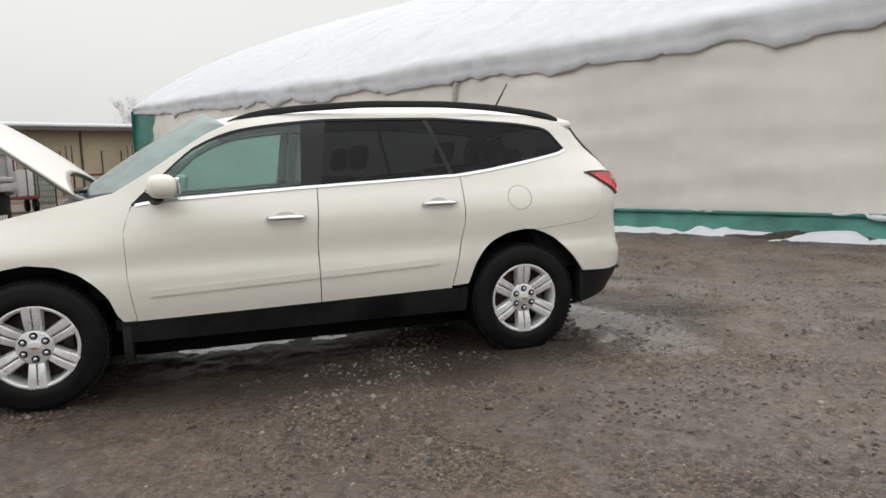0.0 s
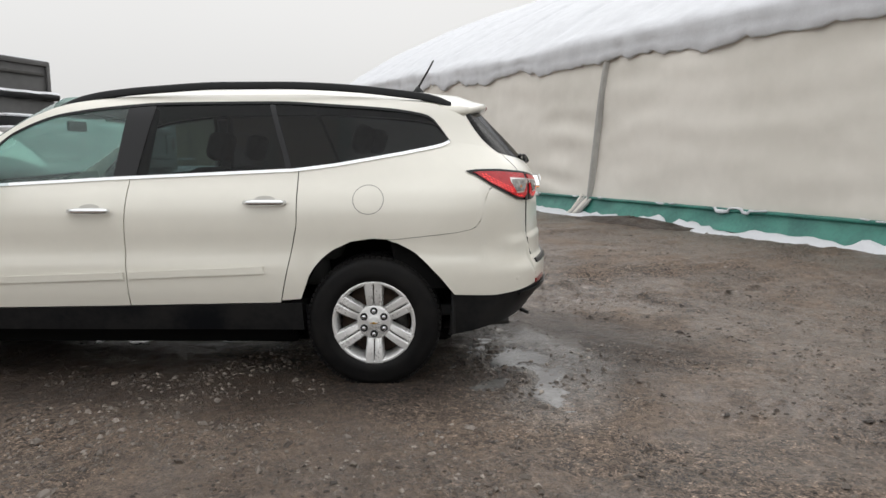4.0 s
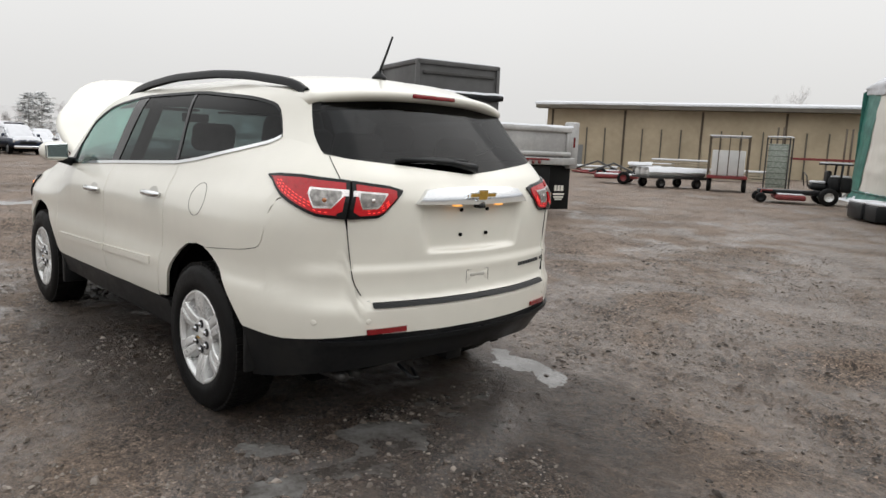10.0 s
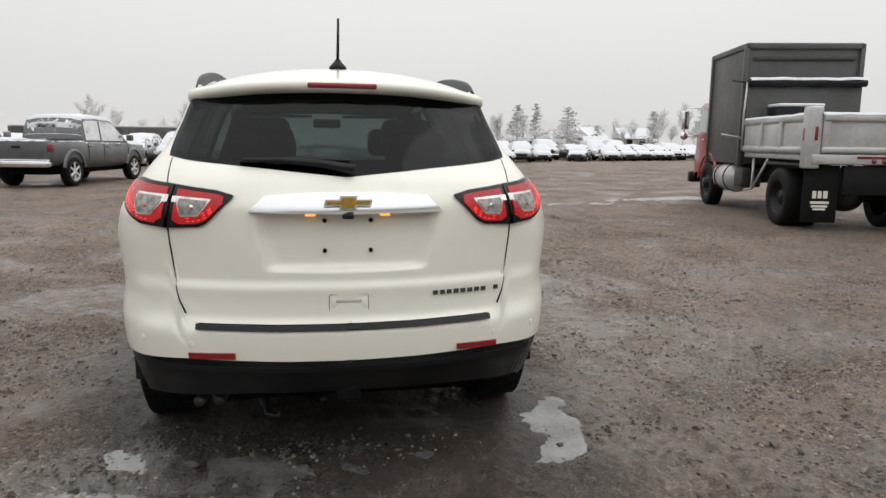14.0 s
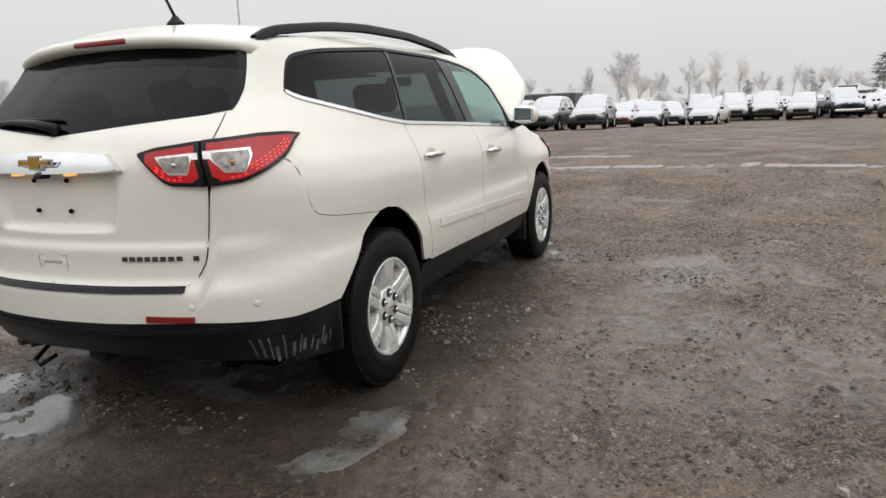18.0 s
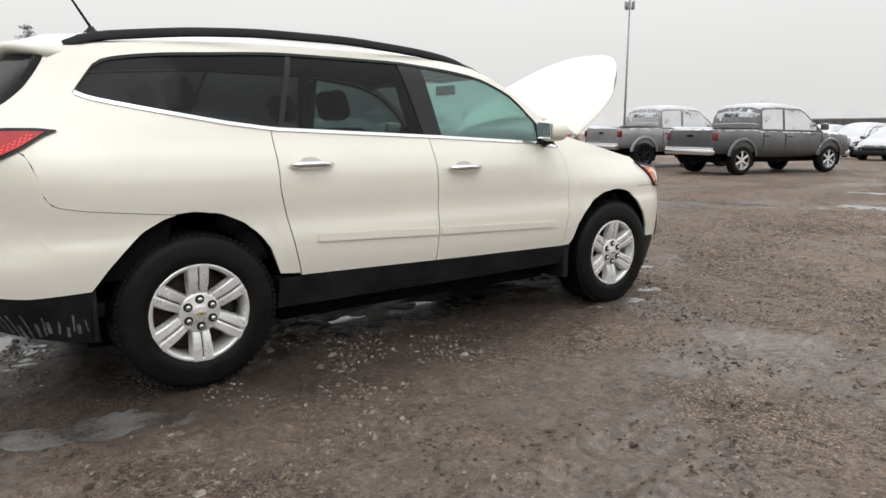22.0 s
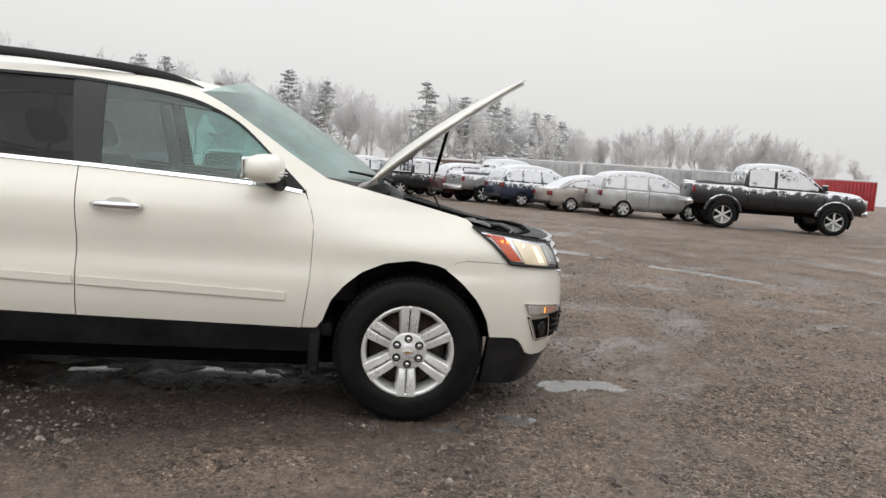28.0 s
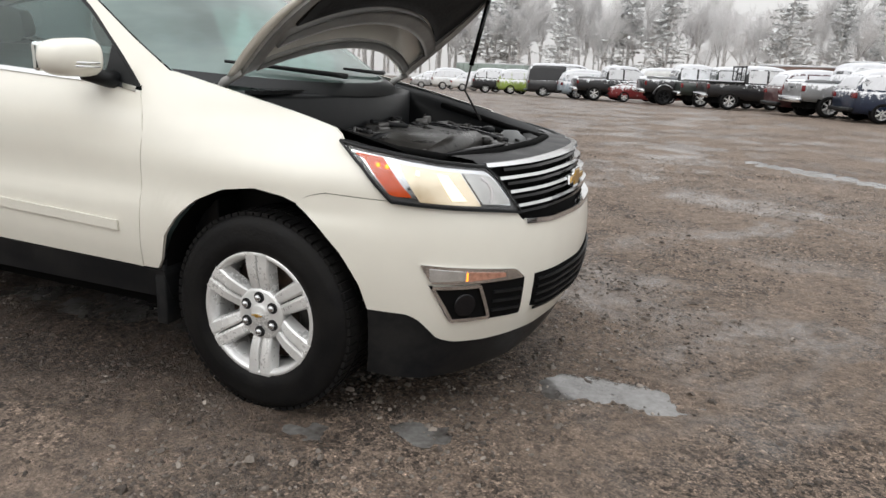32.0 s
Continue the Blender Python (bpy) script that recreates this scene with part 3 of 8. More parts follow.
for k, (hx, hy, ra, rb, turn, deep) in enumerate(HOLLOWS):
    c, s = math.cos(radians(turn)), math.sin(radians(turn))
    level = base_level(hx, hy) + WATER_LEVEL + 0.0007 * (k % 5)
    rows = []
    for q in (0.02, 0.6, 1.15, 1.7):
        rows.append([(hx + q * (ra * math.cos(a) * c - rb * math.sin(a) * s), hy + q * (ra * math.cos(a) * s + rb * math.sin(a) * c), level - (0.03 if q == 1.7 else 0)) for a in [2 * math.pi * (k % 24) / 24 for k in range(25)]])
    v, f = grid(rows)
    tagged(mesh_of("puddle", v, f, WATER), "shallow puddle mirroring the grey sky on gravel", "puddle")

# ---- the white car: its surface ----
def curve(points):
    """A smooth curve through (key, value) pairs, straight on past its ends."""
    k = np.array([p[0] for p in points], float)
    v = np.array([p[1] for p in points], float)
    d = np.diff(v) / np.diff(k)
    m = np.empty_like(v)
    m[0], m[-1] = d[0], d[-1]
    for i in range(1, len(v) - 1):
        a, b = d[i - 1], d[i]
        m[i] = 0 if a * b <= 0 else 3 * (k[i + 1] - k[i - 1]) / ((2 * k[i + 1] - k[i] - k[i - 1]) / a + (k[i + 1] + k[i] - 2 * k[i - 1]) / b) if len(v) > 2 else a
    def f(x):
        if x <= k[0]:
            return float(v[0] + m[0] * (x - k[0]))
        if x >= k[-1]:
            return float(v[-1] + m[-1] * (x - k[-1]))
        i = int(np.searchsorted(k, x)) - 1
        h = k[i + 1] - k[i]
        t = (x - k[i]) / h
        return float((1 + 2 * t) * (1 - t) ** 2 * v[i] + t * (1 - t) ** 2 * h * m[i] + t * t * (3 - 2 * t) * v[i + 1] + t * t * (t - 1) * h * m[i + 1])
    return f

def line(points):
    k = [p[0] for p in points]
    v = [p[1] for p in points]
    return lambda x: float(np.interp(x, k, v))

# plan of the body at door height, from the middle of the tail to the middle of the nose
PLAN = [(-2.520, 0), (-2.508, .22), (-2.468, .43), (-2.395, .645), (-2.29, .785), (-2.12, .875), (-1.85, .925), (-1.5, .942), (-.9, .948), (0, .95),
        (.9, .942), (1.5, .935), (1.85, .905), (2.02, .865), (2.16, .79), (2.28, .66), (2.37, .5), (2.43, .3), (2.455, 0)]
seg = [0.0]
for (ax, ay), (bx, by) in zip(PLAN, PLAN[1:]):
    seg.append(seg[-1] + math.hypot(bx - ax, by - ay))
zero = seg[9]
seg = [q - zero for q in seg]
# mirrored past the middle of tail and nose, so that both run level across it
ends = [(2 * seg[0] - seg[1], PLAN[1][0], -PLAN[1][1])] + [(q, a, c) for q, (a, c) in zip(seg, PLAN)] + [(2 * seg[-1] - seg[-2], PLAN[-2][0], -PLAN[-2][1])]
plan_x = curve([(q, a) for q, a, c in ends])
plan_y = curve([(q, c) for q, a, c in ends])
# the rear quarters swell out past the doors, below the windows
SWELL = line([(-2.47, 0), (-2.395, .008), (-2.29, .036), (-2.12, .050), (-1.85, .042), (-1.5, .022), (-.9, .004), (-.5, 0)])
S_REAR, S_FRONT = seg[0], seg[-1]

# how far the sides, the tail and the nose lie inside that plan, by height
side_in = curve([(.15, .12), (.33, .075), (.48, .03), (.6, .004), (.7, -.003), (.75, .0), (.795, .012), (.84, .013), (.95, .004), (1.02, .005), (1.12, .03), (1.2, .07), (1.3, .11), (1.5, .19), (1.62, .25), (1.7, .33), (1.76, .46)])
tail_in = curve([(.15, .2), (.3, .12), (.43, .03), (.55, -.045), (.68, -.05), (.75, -.01), (.85, .0), (1.0, .0), (1.15, .01), (1.25, .05), (1.33, .11), (1.62, .385), (1.7, .46)])
nose_in = curve([(.1, .2), (.2, .11), (.32, .045), (.45, -.005), (.6, -.015), (.75, .0), (.85, .025), (1.0, .09), (1.1, .16), (1.2, .3)])

def bump(v, mid, wide):
    return math.exp(-((v - mid) / wide) ** 2)



def body(s, z, out=0.0):
    """The place on the left flank of the body at s along its plan and at height z; out: metres outside it."""
    e = .01
    x, y = plan_x(s), plan_y(s)
    y += SWELL(x) * min(1.0, max(0.0, (1.40 - z) / .24)) if s < 0 else 0.0
    tx, ty = plan_x(s + e) - plan_x(s - e), plan_y(s + e) - plan_y(s - e)
    n = math.hypot(tx, ty)
    nx, ny = -ty / n, tx / n
    rear, front = max(0.0, -nx), max(0.0, nx)
    x += rear * tail_in(z) - front * nose_in(z) + out * nx
    tuck = side_in(z) - .04 * bump(s, -2.3, .35) * bump(z, 1.22, .2) + .03 * bump(s, -2.0, .35) * bump(z, 1.5, .2)
    tuck += .1 * min(1.0, max(0.0, (s - .6) / 1.1)) * 1.2 * ease((z - .86) / .26)
    x -= rear * .03 * bump(z, 1.24, .15) * bump(s, -2.45, .3)
    y -= ny * tuck * (1 if s < 1.6 else max(0.0, 1 - (s - 1.6) / 1.2)) - out * ny
    return x, max(y, 0.0) if abs(s - S_REAR) < 1e-6 or abs(s - S_FRONT) < 1e-6 else y, z

# ---- the white car ----
def const(v):
    return lambda q: v


BELT = line([(-3.2, 1.45), (-1.98, 1.425), (-1.913, 1.400), (-1.67, 1.355), (-1.3, 1.293), (-1.07, 1.265), (-.036, 1.222), (.78, 1.18), (.95, 1.152), (1.06, 1.15)])
WTOP = curve([(-1.985, 1.425), (-1.956, 1.46), (-1.90, 1.545), (-1.80, 1.592), (-1.324, 1.642), (-.89, 1.666), (-.26, 1.662), (-.055, 1.648), (.32, 1.600), (.578, 1.500), (.779, 1.330), (.95, 1.165)])
ROOF_EDGE = curve([(-2.2, 1.60), (-2.129, 1.612), (-1.715, 1.665), (-.966, 1.708), (-.254, 1.705), (.1, 1.686), (.296, 1.658), (.482, 1.590), (.684, 1.466), (.864, 1.345), (1.06, 1.225)])
SEAM_F = line([(.45, .955), (.49, .96), (.73, .992), (1.0, 1.0), (1.10, .975), (1.16, .945)])
SEAM_M = line([(.45, -.116), (.5, -.115), (.88, -.108), (1.22, -.13), (1.26, -.133)])
SEAM_R = line([(.5, -.98), (.55, -.99), (.76, -1.04), (.97, -1.088), (1.28, -1.09)])
ARCH_F = line([(1.0, .486), (1.05, .489), (1.07, .56), (1.098, .634), (1.16, .712), (1.243, .781), (1.36, .832), (1.502, .852), (1.62, .835), (1.672, .816)])
QUARTER_LOW = line([(-1.0, .535), (-1.101, .545), (-1.125, .62), (-1.161, .704), (-1.22, .772), (-1.284, .824), (-1.39, .872), (-1.513, .890), (-1.62, .883), (-1.97, .921), (-2.06, .938), (-2.097, .954), (-2.125, 1.0), (-2.142, 1.092), (-2.17, 1.16), (-2.25, 1.2), (-2.5, 1.1)][::-1])
GLASS_LOW = line([(-3.2, 1.284), (-3.15, 1.284), (-2.77, 1.318), (-2.45, 1.345), (-2.347, 1.358), (-2.2, 1.37)])
GLASS_EDGE = line([(1.28, -2.42), (1.345, -2.375), (1.365, -2.33), (1.40, -2.285), (1.444, -2.245), (1.52, -2.205), (1.616, -2.165), (1.65, -2.15)])
HATCH = line([(.70, -2.60), (.72, -2.571), (.739, -2.537), (.80, -2.498), (.837, -2.489), (1.084, -2.467), (1.25, -2.425), (1.352, -2.378)])
WHITE_LOW_F = line([(1.918, .464), (2.06, .457), (2.10, .44), (2.184, .362), (2.26, .34), (2.389, .330), (2.68, .325), (3.06, .32)])
WHITE_LOW_R = line([(-3.2, .578), (-2.52, .581), (-2.2, .556), (-1.96, .570)])


def sheet_points(left, right, low, high, nu, nv, out):
    rows = []
    for i in range(nu + 1):
        p, row = i / nu, []
        for j in range(nv + 1):
            q = j / nv
            s, z = left(1.0), (low(left(1.0)) + high(left(1.0))) / 2
            for _ in range(5):
                s = left(z) + (right(z) - left(z)) * p
                z = low(s) + (high(s) - low(s)) * q
            row.append((s, z))
        rows.append([body(s, z, out(s, z) if callable(out) else out) + (s, z) for s, z in row])
    return rows


def sheet(name, mat, parent, left, right, low, high, nu=16, nv=10, out=0.0, sides=(1,), rim=0.014, label="", smooth=True):
    """A panel of the body between two edges along its plan and two in height, with its rim folded inwards."""
    fn = lambda v: v if callable(v) else const(v)
    verts, faces = [], []
    for side in sides:
        rows = sheet_points(fn(left), fn(right), fn(low), fn(high), nu, nv, out)
        base = len(verts)
        v, f = grid([[(p[0], p[1] * side, p[2]) for p in r] for r in rows], flip=side > 0)
        verts += v
        faces += [tuple(base + k for k in q) for q in f]
        if rim:
            ring = [(i, 0) for i in range(nu + 1)] + [(nu, j) for j in range(1, nv + 1)] + [(i, nv) for i in range(nu - 1, -1, -1)] + [(0, j) for j in range(nv - 1, 0, -1)]
            b0 = len(verts)
            verts += [v[i * (nv + 1) + j] for i, j in ring]
            for i, j in ring:
                x, y, z, s, h = rows[i][j]
                o = (out(s, h) if callable(out) else out) - rim
                x, y, z = body(s, h, o)
                verts.append((x, y * side, z))
            n = len(ring)
            for k in range(n):
                q = (b0 + k, b0 + (k + 1) % n, b0 + n + (k + 1) % n, b0 + n + k)
                faces.append(q if side > 0 else q[::-1])
    ob = mesh_of(name, verts, faces, mat, parent, label, smooth)
    if len(sides) == 2:
        bm = bmesh.new()
        bm.from_mesh(ob.data)
        bmesh.ops.remove_doubles(bm, verts=[w for w in bm.verts if abs(w.co.y) < 0.0005], dist=0.0008)
        # no wall inside, where the two halves meet
        bmesh.ops.delete(bm, geom=[w for w in bm.faces if all(abs(c.co.y) < 0.001 for c in w.verts)], context="FACES")
        bm.to_mesh(ob.data)
        bm.free()
    return ob


def strip(name, mat, parent, s0, s1, height, wide, out, side, label="", n=40, rim=0.012):
    """A narrow band along the body, round the line height(s)."""
    return sheet(name, mat, parent, s0, s1, lambda s: height(s) - wide / 2, lambda s: height(s) + wide / 2, n, 2, out, (side,), rim, label)


def bar_on(name, mat, parent, pts, wide, out, side, label="", rim=0.008):
    """A band of even width on the body along a line of (s, z) points."""
    verts, faces = [], []
    dense = []
    for (a, b), (c, d) in zip(pts, pts[1:]):
        k = max(2, int(math.hypot(c - a, d - b) / 0.03))
        dense += [(a + (c - a) * i / k, b + (d - b) * i / k) for i in range(k)]
    dense.append(pts[-1])
    for i, (s, z) in enumerate(dense):
        a, b = dense[max(0, i - 1)], dense[min(len(dense) - 1, i + 1)]
        t = math.hypot(b[0] - a[0], b[1] - a[1]) or 1
        nx, nz = -(b[1] - a[1]) / t * wide / 2, (b[0] - a[0]) / t * wide / 2
        for ds, o in ((-1, out - rim), (-1, out), (1, out), (1, out - rim)):
            x, y, h = body(s + nx * ds, z + nz * ds, o)
            verts.append((x, y * side, h))
    for i in range(len(dense) - 1):
        for j in range(3):
            q = (i * 4 + j, i * 4 + j + 1, i * 4 + j + 5, i * 4 + j + 4)
            faces.append(q[::-1] if side > 0 else q)
    faces += [(0, 1, 2, 3), tuple(len(verts) - 4 + k for k in (3, 2, 1, 0))]
    return mesh_of(name, verts, faces, mat, parent, label, smooth=False)


car = thing("suv", "cream-white mid-size SUV with its bonnet propped open on wet gravel", "car")

for side in (1, -1):
    # panels
    sheet("front_fender", WHITE, car, SEAM_F, const(2.017), lambda s: ARCH_F(s) if s < 1.672 else line([(1.672, .818), (1.72, .848), (1.78, .863), (2.017, .853)])(s),
          lambda s: line([(.93, 1.235), (1.06, 1.230), (1.4, 1.156), (1.6, 1.112), (1.80, 1.066), (1.815, 1.035), (1.919, .965), (2.017, .856)])(s), 44, 14, 0.0, (side,))
    door = sheet("front_door", WHITE, car, lambda z: SEAM_M(z) + .003, lambda z: SEAM_F(z) - .003, lambda s: .503 - .018 * (s + .1), BELT, 30, 22, 0.0, (side,))
    door_r = sheet("rear_door", WHITE, car, lambda z: SEAM_R(z) + .003, lambda z: SEAM_M(z) - .003, lambda s: .503 - .022 * (s + .1), BELT, 26, 22, 0.0, (side,))
    sheet("quarter_panel", WHITE, car, const(-2.44), lambda z: SEAM_R(z) - .003, QUARTER_LOW, lambda s: BELT(s) if s > -1.97 else line([(-2.5, 1.338), (-2.36, 1.362), (-2.2, 1.40), (-2.0, 1.423), (-1.96, 1.43)])(s), 56, 16, 0.0, (side,))
    sheet("rear_pillar", WHITE, car, GLASS_EDGE, lambda z: line([(1.36, -1.99), (1.425, -1.985), (1.46, -1.956), (1.545, -1.90), (1.58, -1.84), (1.62, -1.80)])(z), lambda s: line([(-2.5, 1.338), (-2.36, 1.362), (-2.2, 1.40), (-2.0, 1.423), (-1.8, 1.43)])(s),
          lambda s: line([(-2.2, 1.606), (-2.129, 1.612), (-1.8, 1.655)])(s), 12, 14, 0.0, (side,), rim=0.0)
    sheet("roof_side", WHITE, car, const(-1.93), const(1.06), lambda s: max(WTOP(s), BELT(s)) if s < .93 else 1.165 + (s - .93) * .45, lambda s: max(ROOF_EDGE(s), WTOP(s) + .01) if s < 1.0 else ROOF_EDGE(s), 70, 6, 0.0, (side,), rim=0.0)
    # glass and black pillars
    BF, BR = line([(1.2, -.028), (1.65, -.07)]), line([(1.2, -.152), (1.65, -.23)])
    CF, CR = line([(1.24, -1.03), (1.67, -.885)]), line([(1.24, -1.062), (1.67, -.915)])
    sheet("front_side_window", TINT_GREEN, car, BF, const(.905), lambda s: BELT(s) + .008, lambda s: WTOP(s) - .012, 26, 10, -.006, (side,), 0.0, "green-tinted front side window")
    sheet("rear_side_window", TINT_DARK, car, CF, BR, lambda s: BELT(s) + .008, lambda s: WTOP(s) - .012, 18, 10, -.006, (side,), 0.0, "dark privacy glass")
    sheet("quarter_window", TINT_DARK, car, const(-1.965), CR, lambda s: BELT(s) + .008, lambda s: max(WTOP(s) - .012, BELT(s) + .009), 26, 10, -.006, (side,), 0.0, "dark privacy glass")
    sheet("window_pillar", GLOSS_BLACK, car, BR, BF, lambda s: BELT(s) + .004, lambda s: WTOP(s) - .004, 6, 10, -.002, (side,), 0.01)
    sheet("window_divider", GLOSS_BLACK, car, CR, CF, lambda s: BELT(s) + .004, lambda s: WTOP(s) - .004, 3, 10, -.002, (side,), 0.01)
    sheet("window_seal", BLACK, car, const(-1.98), const(.94), lambda s: max(WTOP(s) - .016, BELT(s)), lambda s: max(WTOP(s), BELT(s) + .001), 60, 2, .001, (side,), 0.012)
    strip("belt_moulding", CHROME, car, -1.975, .93, lambda s: BELT(s) + .004, .017, .007, side, "bright chrome window strip", 60)
    sheet("mirror_sail", BLACK, car, const(.775), const(.945), lambda s: BELT(s) + .012, lambda s: WTOP(s) - .014, 6, 4, .004, (side,), 0.012)
    # door details
    bar_on("door_moulding", WHITE, door, [(.875, .645), (-.095, .680)], .040, .009, side)
    bar_on("door_moulding", WHITE, door_r, [(-.125, .681), (-.895, .712)], .040, .009, side)
    for d, s0, z0 in ((door, -.04, 1.046), (door_r, -1.03, 1.090)):
        pts = []
        for k in range(9):
            q = k / 8
            x, y, h = body(s0 + .235 * q, z0 + .002 * math.sin(math.pi * q), .010 + .03 * math.sin(math.pi * min(1, max(0, q))) ** .5)
            pts.append((x, y * side, h))
        tube_part("door_handle", pts, [.012, .017, .018, .018, .018, .018, .018, .016, .012], CHROME, d, 10, "chrome door handle")
        sheet("handle_cup", RECESS_SHADE, d, const(s0 + .055), const(s0 + .185), const(z0 - .006), lambda s, s0=s0, z0=z0: z0 + .006 + .032 * math.sqrt(max(0, 1 - ((s - s0 - .12) / .066) ** 2)), 10, 4, .002, (side,), 0.006)
    # black lower cladding
    sheet("sill", BLACK_DIRTY, car, const(-1.10), const(1.05), lambda s: .350 + .0 * s, lambda s: .497 - .02 * (s + .1), 40, 6, -.004, (side,), 0.09)
    # fuel flap
    if side > 0:
        pts = []
        for k in range(28):
            a = 2 * math.pi * k / 28
            pts.append((-1.49 + .086 * math.cos(a), 1.105 + .08 * math.sin(a)))
        bar_on("fuel_flap", SEAM_SHADOW, car, pts + [pts[0]], .0032, .0012, side, rim=.002)

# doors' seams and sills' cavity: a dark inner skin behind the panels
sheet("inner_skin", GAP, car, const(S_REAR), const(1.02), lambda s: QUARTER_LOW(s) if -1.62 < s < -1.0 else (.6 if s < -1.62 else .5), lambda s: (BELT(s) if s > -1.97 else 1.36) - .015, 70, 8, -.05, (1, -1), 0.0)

# tail: a recess for the plate, and a ledge below it that runs on over the bumper's corners
def tail_relief(s, z):
    wide = .345 - .30 * max(0.0, 1.06 - z)
    u, w_ = (s - S_REAR) / wide, (z - 1.038) / .112
    inside = max(0.0, 1 - u ** 14) * max(0.0, 1 - w_ ** 14) if u < 1 and abs(w_) < 1 else 0.0
    ledge = .012 * min(1.0, max(0.0, (.885 - z) / .028)) * min(1.0, max(0.0, (z - .70) / .14)) * min(1.0, max(0.0, (-2.20 - s) / .15))
    return -.034 * inside + ledge


hatch = sheet("tailgate", WHITE, car, const(S_REAR), HATCH, const(.722), lambda s: GLASS_LOW(s) - .002, 40, 60, tail_relief, (1, -1))
sheet("rear_window", REAR_DARK, hatch, const(S_REAR), GLASS_EDGE, GLASS_LOW, const(1.63), 22, 14, .002, (1, -1), 0.012, "dark tinted rear window")
sheet("rear_bumper", WHITE, car, const(S_REAR), const(-1.60), lambda s: WHITE_LOW_R(s) if s < -1.96 else line([(-1.96, .572), (-1.89, .666), (-1.82, .745), (-1.746, .814), (-1.655, .862), (-1.60, .879)])(s),
      lambda s: line([(-3.2, .716), (-2.573, .716), (-2.54, .734), (-2.502, .80), (-2.493, .84), (-2.473, 1.07), (-2.45, 1.10), (-2.25, 1.196), (-2.173, 1.157), (-2.145, 1.089), (-2.128, .997), (-2.100, .951), (-2.06, .935), (-1.97, .918), (-1.62, .880)])(s), 60, 24, tail_relief, (1, -1))
for side in (1, -1):
    bar_on("tailgate_seam", GAP, hatch, [(HATCH(z), z) for z in np.linspace(.755, .862, 8)], .0028, .0132, side, rim=.016)
    bar_on("tailgate_seam", GAP, hatch, [(HATCH(z), z) for z in np.linspace(.862, 1.09, 10)], .0032, .004, side, rim=.006)
    bar_on("tailgate_seam", GAP, hatch, [(HATCH(z) , z) for z in np.linspace(1.255, 1.35, 6)], .0036, .002, side, rim=.006)
sheet("rear_valance", BLACK_DIRTY, car, const(S_REAR), const(-1.955), lambda s: line([(-3.2, .43), (-2.75, .415), (-2.3, .375), (-1.95, .315)])(s), lambda s: WHITE_LOW_R(s) - .002, 30, 8, -.006, (1, -1), 0.03)
sheet("step_pad", BLACK, car, const(S_REAR), const(-2.57), const(.700), lambda s: .719, 12, 3, lambda s, z: .012, (1, -1), 0.03, "ribbed black bumper step pad")
strip("valance_lip", BLACK, car, S_REAR, -2.35, lambda s: .545, .022, .012, 1)
strip("valance_lip", BLACK, car, S_REAR, -2.35, lambda s: .545, .022, .012, -1)
